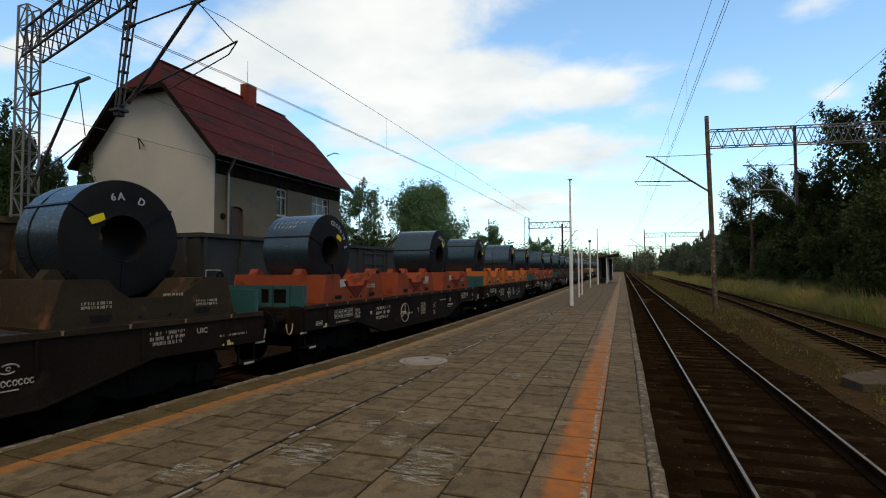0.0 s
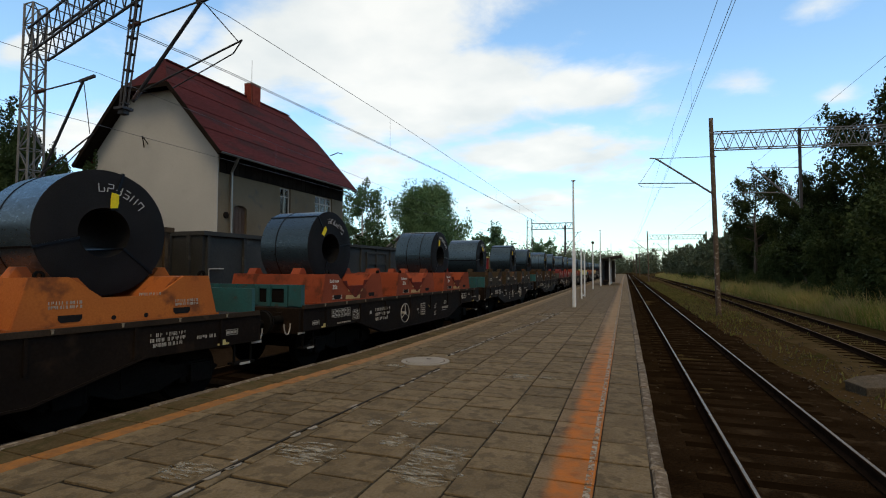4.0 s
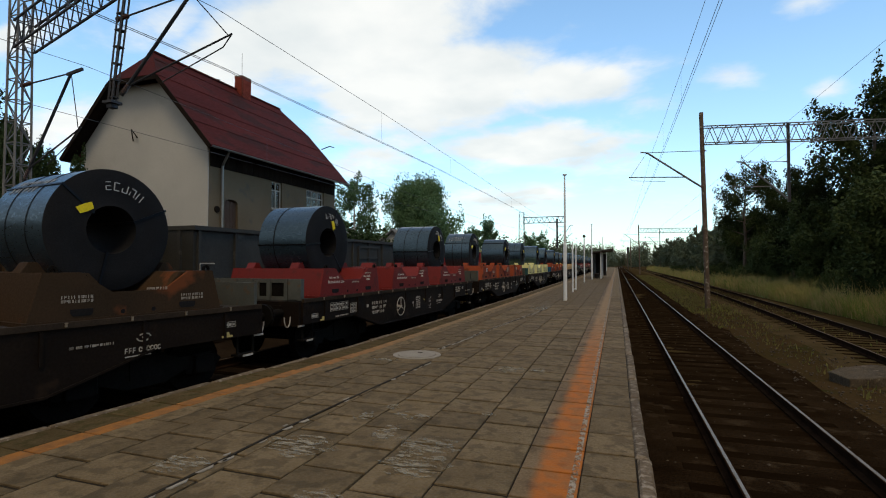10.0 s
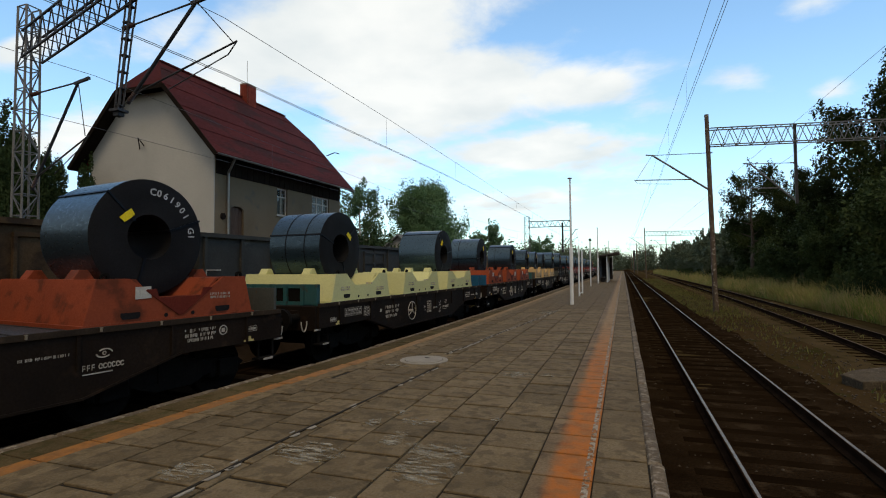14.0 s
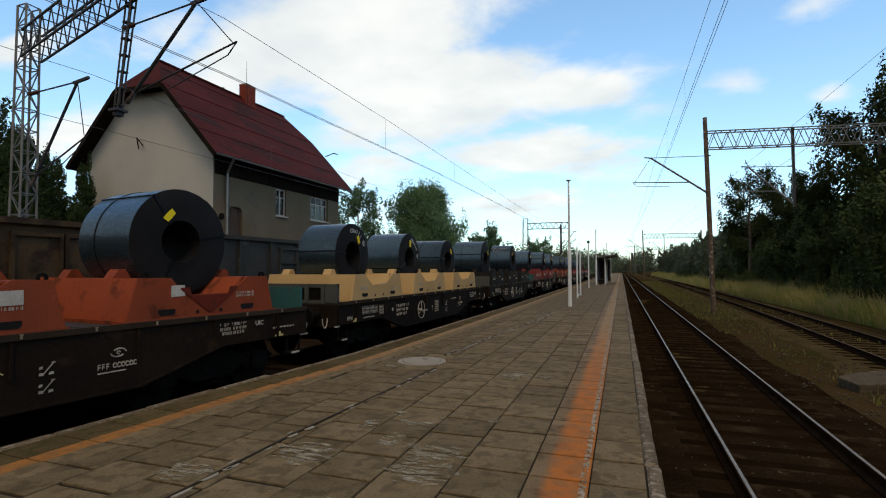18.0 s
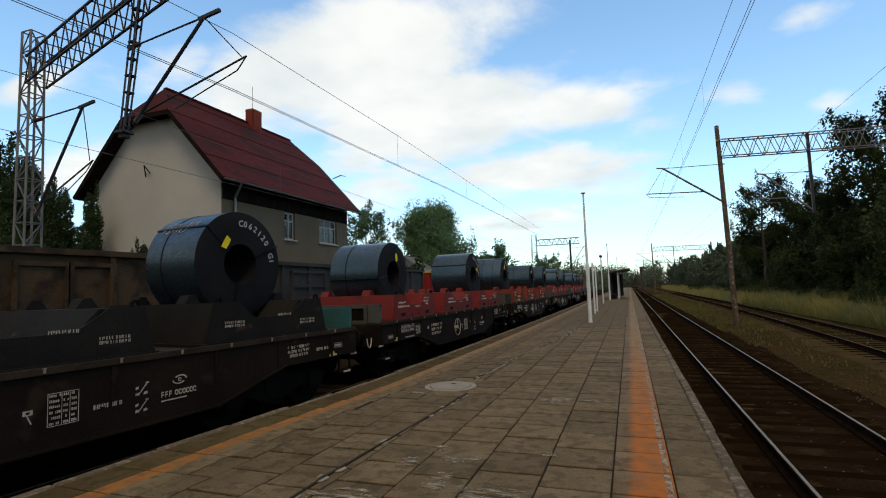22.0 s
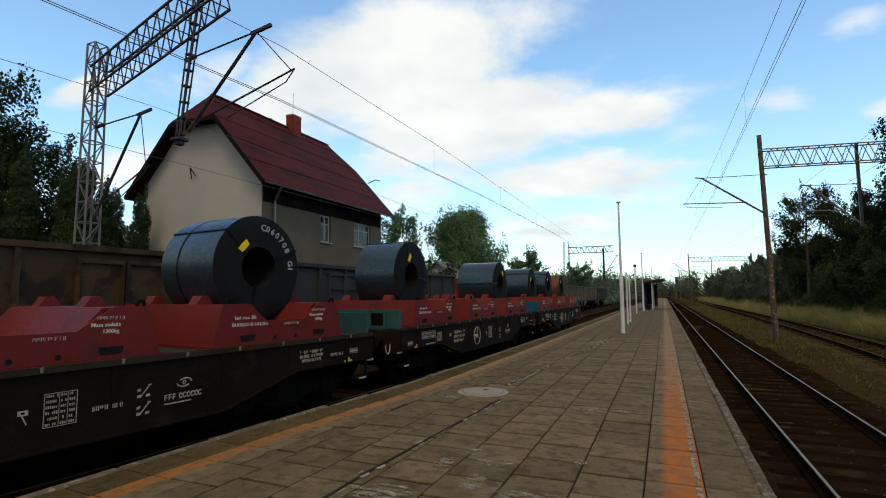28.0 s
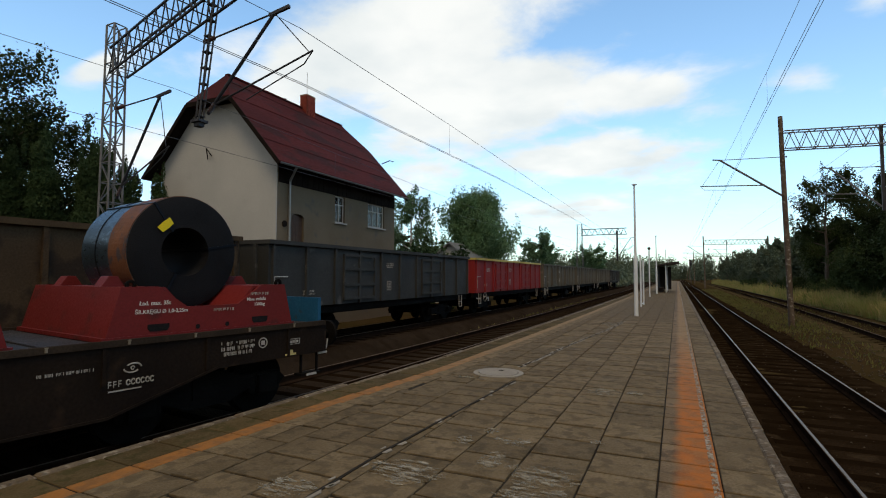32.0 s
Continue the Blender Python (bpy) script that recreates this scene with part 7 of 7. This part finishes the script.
for i in range(150):
    y = rf.uniform(215, 420)
    x = rf.choice((rf.uniform(-75, -7), rf.uniform(-75, -7), rf.uniform(13, 60)))
    h = rf.uniform(7.0, 14.0) * (1.0 if abs(x) > 14 else 0.8)
    blobs.append((x, y, h * 0.5 - 1, rf.uniform(3, 6), rf.uniform(3, 6), h * 0.62))
for i in range(70):
    y = rf.uniform(100, 220)
    x = rf.uniform(-60, -15) if i % 3 else rf.uniform(-5.4, -4.9) - 8
    h = rf.uniform(3.0, 7.0) if x < -15 else rf.uniform(2.0, 3.4)
    blobs.append((x, y, h * 0.45 - 1, rf.uniform(2, 4.5), rf.uniform(2, 4.5), h * 0.6))
ob = part("far_woods", leaf_mesh("far_woods", blobs, 78000, 0.62, LEAF_HAZED, 8), None)
tagged(ob, "distant woods closing the view along the line, haze in their green", "woods", kind="stuff")
blobs = [(rf.uniform(20.0, 34.0), rf.uniform(-20, 210), rf.uniform(1, 5), 3.0, 3.5, rf.uniform(3, 4.5)) for _ in range(110)]
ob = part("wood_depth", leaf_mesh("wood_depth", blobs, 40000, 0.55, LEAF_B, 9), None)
tagged(ob, "dense undergrowth filling the wood, its shade in the leaf colour", "woods", kind="stuff")
blobs = [(rf.uniform(-60, -38), rf.uniform(-15, 90), rf.uniform(1, 5), 4.0, 4.0, rf.uniform(3, 5)) for _ in range(60)]
ob = part("garden_woods", leaf_mesh("garden_woods", blobs, 14000, 0.8, LEAF_B, 10), None)
tagged(ob, "dark trees standing behind the gardens", "woods", kind="stuff")


def grass_patch(name, boxes, count, h0, h1, mat_, seed, label):
    """Bent blades in rectangles (x0, x1, y0, y1, z)."""
    r = np.random.RandomState(seed)
    b = np.array(boxes, float)
    area = (b[:, 1] - b[:, 0]) * (b[:, 3] - b[:, 2])
    k = r.choice(len(b), count, p=area / area.sum())
    x = b[k, 0] + (b[k, 1] - b[k, 0]) * r.rand(count)
    y = b[k, 2] + (b[k, 3] - b[k, 2]) * r.rand(count)
    z = b[k, 4] + np.clip(0.14 * (x - 10.5), 0, 1.1)
    h = h0 + (h1 - h0) * r.rand(count) ** 1.5
    # taller and lower tufts
    q = 6.28 * r.rand(3)
    h *= 0.78 + 0.2 * np.sin(2.1 * x + 0.9 * y + q[0]) + 0.16 * np.sin(3.7 * y - 1.3 * x + q[1]) + 0.14 * np.sin(9.1 * y + 5.0 * x + q[2])
    a = r.rand(count) * 6.28
    w = 0.012 + 0.016 * r.rand(count)
    lean = 0.75 * h * r.rand(count)
    la = r.rand(count) * 6.28
    p = np.stack([x, y, z], 1)
    side = np.stack([np.cos(a), np.sin(a), 0 * a], 1) * w[:, None]
    off = np.stack([np.cos(la) * lean, np.sin(la) * lean, 0 * a], 1)
    up = np.stack([0 * a, 0 * a, h], 1)
    v = np.stack([p - side, p + side, p + up * 0.55 + off * 0.3 + side * 0.8, p + up * 0.55 + off * 0.3 - side * 0.8, p + up + off], 1).reshape(-1, 3)
    f = []
    for i in range(count):
        o = 5 * i
        f += [(o, o + 1, o + 2, o + 3), (o + 3, o + 2, o + 4)]
    me = bpy.data.meshes.new(name)
    me.from_pydata(v.tolist(), [], f)
    me.materials.append(mat_)
    return tagged(new(name, me), label, "grass", kind="stuff")


DRY = material("dry_grass", (0.52, 0.4, 0.17), (0.4, 0.3, 0.11), 0.75, 0, 0.4, 3, 0.0, (0.24, 0.2, 0.07), 0.6, transl=0.45)
VERGE = material("verge_weeds", (0.11, 0.125, 0.035), (0.21, 0.175, 0.065), 0.8, 0, 0.4, 3, 0.0, transl=0.25, spec=0.05)
strips = [(10.2, 13.5, a, a + 10, GROUND) for a in range(0, 60, 10)]
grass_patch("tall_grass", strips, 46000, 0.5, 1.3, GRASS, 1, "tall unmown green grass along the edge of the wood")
grass_patch("dry_grass", strips, 34000, 0.6, 1.5, DRY, 2, "dry yellow grass stalks along the wood")
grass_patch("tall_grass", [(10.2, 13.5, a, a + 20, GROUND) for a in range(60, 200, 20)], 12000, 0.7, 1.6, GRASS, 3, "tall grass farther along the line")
grass_patch("dry_grass", [(10.2, 13.5, a, a + 20, GROUND) for a in range(60, 200, 20)], 12000, 0.7, 1.7, DRY, 13, "dry grass stalks farther along the line")
grass_patch("verge_grass", [(3.7, 5.9, 22, 70, GROUND + 0.02), (3.6, 5.6, 28, 70, GROUND + 0.02), (4.4, 5.2, 9, 22, GROUND + 0.02)], 3600, 0.04, 0.2, VERGE, 4, "short grass tufts between the tracks")
grass_patch("verge_grass", [(3.6, 6.2, 28, 110, GROUND + 0.02)], 3800, 0.06, 0.3, VERGE, 14, "green grass between the tracks farther along")
grass_patch("track_grass", [(6.6, 8.6, 6, 70, GROUND + 0.05)], 600, 0.04, 0.16, VERGE, 5, "thin weeds growing in the little-used track")
grass_patch("siding_grass", [(-14.5, -13.2, 10, 60, GROUND), (-9.2, -8.7, 20, 60, GROUND + 0.05)], 2600, 0.06, 0.22, VERGE, 6, "weeds beside the siding")

# ---- paving: near pieces one by one, the rest joined ----
COL, ROW, GAP = 0.555, 0.515, 0.036
CEMENT = ragged(material("cement_smear", (0.36, 0.32, 0.24), (0.27, 0.23, 0.165), 0.85, 0, 5, 30, 0.3), 4.0, 0.33, 0.52, (1.4, 5.0, 1), 0.92, True)
MANHOLE = material("pale_concrete", (0.3, 0.27, 0.22), (0.24, 0.21, 0.17), 0.85, 0, 3, 50, 0.3)
ORANGE_LEFT = worn_paint("orange_paint_dull", (0.3, 0.12, 0.027), (0.105, 0.07, 0.038), (0.145, 0.1, 0.058), -0.14, 0.05, fade=(5.0, 12.0))
rp = random.Random(31)
SLAB_MESH = Shape().chamfered(-COL / 2 + 0.008, COL / 2 - 0.008, -ROW / 2 + GAP / 2, ROW / 2 - GAP / 2, -0.07, 0.0, 0.004).mesh("slab", SLAB)


def inner_left(y):
    return edge_left(y) + 0.98


rest = Shape()
count = 0
for c in range(11):
    x = -0.70 - COL * (c + 0.5)
    y = -8.1 + (0.24 if c % 2 else 0.0)
    while y < 62:
        lim = inner_left(y) + 0.01
        if x + COL / 2 > lim + 0.08:
            left = max(x - COL / 2, lim)
            whole = left == x - COL / 2
            dz = rp.uniform(-0.006, 0.004)
            if whole and 1.6 < y < 20 and count < 296:
                part("slab", SLAB_MESH, None, platform, at=pose(x, y, dz, rp.uniform(-0.35, 0.35), rp.uniform(-0.35, 0.35), rp.uniform(-0.5, 0.5)))
                count += 1
            else:
                g = GAP / 2 if y < 16 else 0.006
                rest.chamfered(left + min(g, 0.008), x + COL / 2 - min(g, 0.008), y - ROW / 2 + g, y + ROW / 2 - g, -0.07, dz if y < 16 else dz * 0.4, 0.004)
        y += ROW
ob = part("slabs_beyond", rest, SLAB, platform)
ob["kind"] = "stuff"
far = Shape()
for a in range(0, 35):
    y0, y1 = 62 + a * 4.0, 62 + (a + 1) * 4.0 - 0.02
    far.box(inner_left(y0) + 0.01, -0.71, y0, y1, -0.07, 0.0)
ob = part("slabs_beyond", far, SLAB, platform)
ob["kind"] = "stuff"

# right edge: kerb stones, slabs, orange strip with a worn white line
rest_k, rest_s, rest_o, rest_w, rest_l, rest_m = Shape(), Shape(), Shape(), Shape(), Shape(), Shape()
KERB_MESH = Shape().chamfered(-0.055, 0.055, -0.49, 0.49, -0.32, 0.012, 0.018).mesh("kerb_stone", KERB)
MOSS = material("mossy_concrete", (0.075, 0.053, 0.024), (0.1, 0.072, 0.036), 0.9, 0, 3, 45, 0.8, (0.05, 0.042, 0.016), 0.52, 0.2, spec=0.05)
MOSS_SLAB = Shape().chamfered(-0.195, 0.195, -0.249, 0.249, -0.07, 0.0, 0.004).mesh("slab", MOSS)
EDGE_SLAB = Shape().chamfered(-0.197, 0.197, -0.245, 0.245, -0.07, 0.0, 0.004).mesh("slab", SLAB)
OR_MESH = Shape().chamfered(-0.226, 0.226, -0.244, 0.244, -0.07, 0.0, 0.004).mesh("orange_slab", ORANGE_EDGE)
OR_LEFT = Shape().chamfered(-0.105, 0.105, -0.249, 0.249, -0.07, 0.0, 0.005).mesh("orange_slab", ORANGE_LEFT)
LINE_MESH = Shape().box(-0.024, 0.024, -0.248, 0.248, -0.003, 0.0025).mesh("white_line", WHITE_LINE)
for i in range(210):
    y = -8.0 + i
    if 1 < y < 34:
        part("kerb_stone", KERB_MESH, None, platform, at=pose(EDGE_R - 0.055 + rp.uniform(-0.008, 0.008), y, rp.uniform(-0.008, 0.006), 0, 0, rp.uniform(-0.6, 0.6)))
        part("kerb_stone", KERB_MESH, None, platform, at=pose(edge_left(y) + 0.055, y, -0.01 + rp.uniform(-0.008, 0.006), 0, 0, platform_heading(y) + rp.uniform(-0.5, 0.5)))
    else:
        rest_k.chamfered(EDGE_R - 0.11, EDGE_R, y - 0.49, y + 0.49, -0.32, 0.01, 0.018)
        e = edge_left(y)
        rest_k.chamfered(e, e + 0.11, y - 0.49, y + 0.49, -0.32, 0.0, 0.018)
for i in range(400):
    y = -8.1 + i * 0.515
    xo = -0.468
    dz = rp.uniform(-0.004, 0.003)
    if 1.6 < y < 26:
        part("slab", EDGE_SLAB, None, platform, at=pose(-0.035, y, dz, rp.uniform(-0.3, 0.3), rp.uniform(-0.3, 0.3)))
        o = part("orange_slab", OR_MESH, None, platform, at=pose(xo, y, dz * 0.5))
        part("white_line", LINE_MESH, None, o, at=pose(0.184, 0, 0))
    else:
        rest_s.box(-0.23, 0.16, y - 0.249, y + 0.249, -0.07, dz)
        rest_o.box(-0.224, 0.224, y - 0.248, y + 0.248, -0.07, dz * 0.5)
        rest_w.box(-0.307, -0.253, y - 0.24, y + 0.24, 0.0, 0.004)
    e = edge_left(y)
    hd = platform_heading(y)
    if 1.6 < y < 26:
        part("slab", MOSS_SLAB, None, platform, at=pose(e + 0.315, y, -0.004 + dz, 0, 0, hd))
        part("orange_slab", OR_LEFT, None, platform, at=pose(e + 0.625, y, -0.004 + dz, 0, 0, hd))
        rest_s.box(e + 0.735, e + 0.985, y - 0.249, y + 0.249, -0.07, -0.004)
    else:
        rest_m.box(e + 0.13, e + 0.525, y - 0.249, y + 0.249, -0.07, -0.004 + dz)
        rest_l.box(e + 0.53, e + 0.73, y - 0.249, y + 0.249, -0.07, dz)
        rest_s.box(e + 0.735, e + 0.985, y - 0.249, y + 0.249, -0.07, -0.004)
for nm, s, mt in (("kerb_beyond", rest_k, KERB), ("edge_slabs_beyond", rest_s, SLAB), ("orange_slabs_beyond", rest_o, ORANGE_EDGE), ("orange_slabs_beyond", rest_l, ORANGE), ("edge_slabs_beyond", rest_m, MOSS), ("white_line_beyond", rest_w, WHITE_LINE)):
    ob = part(nm, s, mt, platform, at=pose(-0.468, 0, 0) if s is rest_o else None)
    ob["kind"] = "stuff"
# manhole cover and cement patches
mh = thing("manhole_cover", pose(-3.3, 8.3, 0.004), "pale round concrete manhole cover set in the platform", "manhole cover")
part("lid", Shape().tube((0, 0, -0.03), (0, 0, 0.012), 0.33, 0.325, 32), MANHOLE, mh, smooth=40)
part("rim", Shape().ring((0, 0, -0.01), (0, 0, 1), 0.34, 0.42, 0.035, 32), MANHOLE, mh, smooth=40)
part("lifting_eye", Shape().box(-0.04, 0.04, 0.14, 0.17, 0.01, 0.018), HOLE, mh)


def smear(x, y, w, d, seed):
    """A thin irregular patch of cement."""
    r = random.Random(seed)
    n = 18
    w, d = w * 1.5, d * 1.5
    o = [(x + w * math.cos(2 * math.pi * k / n) * r.uniform(0.6, 1.0), y + d * math.sin(2 * math.pi * k / n) * r.uniform(0.6, 1.0)) for k in range(n)]
    part("cement_patch", Shape().slab(o, 0.004, 0.008), CEMENT, platform, "pale worn cement patch")


for i, (x, y, w, d) in enumerate(((-2.62, 3.85, 0.26, 0.2), (-1.5, 3.75, 0.24, 0.22), (-1.58, 4.2, 0.24, 0.2), (-2.02, 4.97, 0.17, 0.1), (-1.5, 7.62, 0.2, 0.2), (-1.08, 7.68, 0.1, 0.12), (-2.5, 4.8, 0.08, 0.12), (-2.33, 5.22, 0.07, 0.1),
                                  (-1.26, 5.27, 0.07, 0.05), (-2.05, 4.4, 0.1, 0.2), (-3.65, 7.74, 0.18, 0.12), (-2.62, 18.3, 0.3, 0.7), (-1.9, 2.9, 0.22, 0.2), (-3.3, 3.2, 0.2, 0.15))):
    smear(x, y, w, d, i)
# the wide open joint along the platform, its mortar crumbled out in pale pieces on both sides
s, crumbs = Shape(), Shape()
rj = random.Random(31)
for run in (((-3.03, 2.0), (-3.04, 4.25), (-2.98, 5.5), (-2.86, 7.8)), ((-3.12, 9.0), (-2.88, 12.2), (-2.44, 16.8), (-2.3, 19.5))):
    for (xa, ya), (xb, yb) in zip(run, run[1:]):
        s.beam((xa, ya, 0.002), (xb, yb, 0.002), 0.03, 0.01)
        n = int((yb - ya) / 0.09)
        for k in range(n):
            if rj.random() < (0.35 if ya < 8.5 else 0.75):
                f = (k + rj.random()) / n
                x, y = xa + (xb - xa) * f + rj.choice((-1, 1)) * rj.uniform(0.02, 0.05), ya + (yb - ya) * f
                w, d = rj.uniform(0.008, 0.03), rj.uniform(0.03, 0.1)
                crumbs.slab([(x - w, y - d), (x + w * 0.6, y - d * 0.8), (x + w, y + d * 0.5), (x - w * 0.4, y + d)], 0.002, 0.009)
part("joint_mortar", crumbs, MANHOLE, platform, "pale crumbled joint mortar")["kind"] = "stuff"
part("wide_joint", s, SLAB_JOINT, platform, "open dirty joint")

# loose stones on the right track bed
s = Shape()
rs = random.Random(4)
for i in range(3000):
    y = 3 + 45 * rs.random() ** 1.6
    x = rs.uniform(0.6, 5.4) if i % 2 else rs.uniform(3.7, 6.0)
    z = (RIGHT_RAIL - 0.2 if 0.5 < x < 3.55 else GROUND + 0.04)
    q = rs.uniform(0.012, 0.04)
    s.add([(x + q * rs.uniform(0.6, 1.2) * a, y + q * rs.uniform(0.6, 1.2) * b, z + q * c) for a, b, c in ((1, 0, 0.2), (0, 1, 0.2), (-1, 0, 0.2), (0, -1, 0.2), (0.1, 0.1, 0.9), (0, 0, -0.5))],
          [(0, 1, 4), (1, 2, 4), (2, 3, 4), (3, 0, 4), (1, 0, 5), (2, 1, 5), (3, 2, 5), (0, 3, 5)])
STONE = material("loose_stone", (0.03, 0.022, 0.014), (0.11, 0.085, 0.06), 0.9, 0, 25, 60, 0.3)
ob = part("loose_stones", s, STONE)
tagged(ob, "scattered pale ballast stones beside the rails", "stones", kind="stuff")
sleepers(right_line, RIGHT_RAIL, -6, 140, 60, "track_right")
sleepers(left_line, LEFT_RAIL, -6, 120, 60, "track_left", left_heading)
sleepers(third_line, RIGHT_RAIL, 4, 120, 60, "track_third", lambda y: -math.degrees(math.atan(2.8 / 30 * math.exp(-y / 30))))
sleepers(siding_line, LEFT_RAIL, -6, 110, 0, "track_siding")


# ---- what moves ----
# where the train's rear end stands, second by second
REAR = (195.34, 189.46, 183.64, 177.77, 171.77, 165.74, 159.83, 154.04, 148.4, 142.72, 136.84, 130.9, 125.06, 119.32, 113.71, 108.09, 102.36,
        96.63, 91.01, 85.45, 79.89, 74.27, 68.55, 62.72, 56.79, 50.83, 44.9, 38.92, 32.76, 26.52, 20.28, 13.98, 7.53)


def wagon_pose(k, t):
    y = REAR[t] - PITCH * (k + 0.5)
    return pose(left_line(y), y, LEFT_RAIL, 0, 0, left_heading(y))


def motions():
    times = range(33)
    poses = [[wagon_pose(k, t) for t in times] for k in range(len(TRAIN))]
    for ob, k, place in MOVERS:
        walk(ob, [(t, m @ place) for t, m in zip(times, poses[k])])


motions()
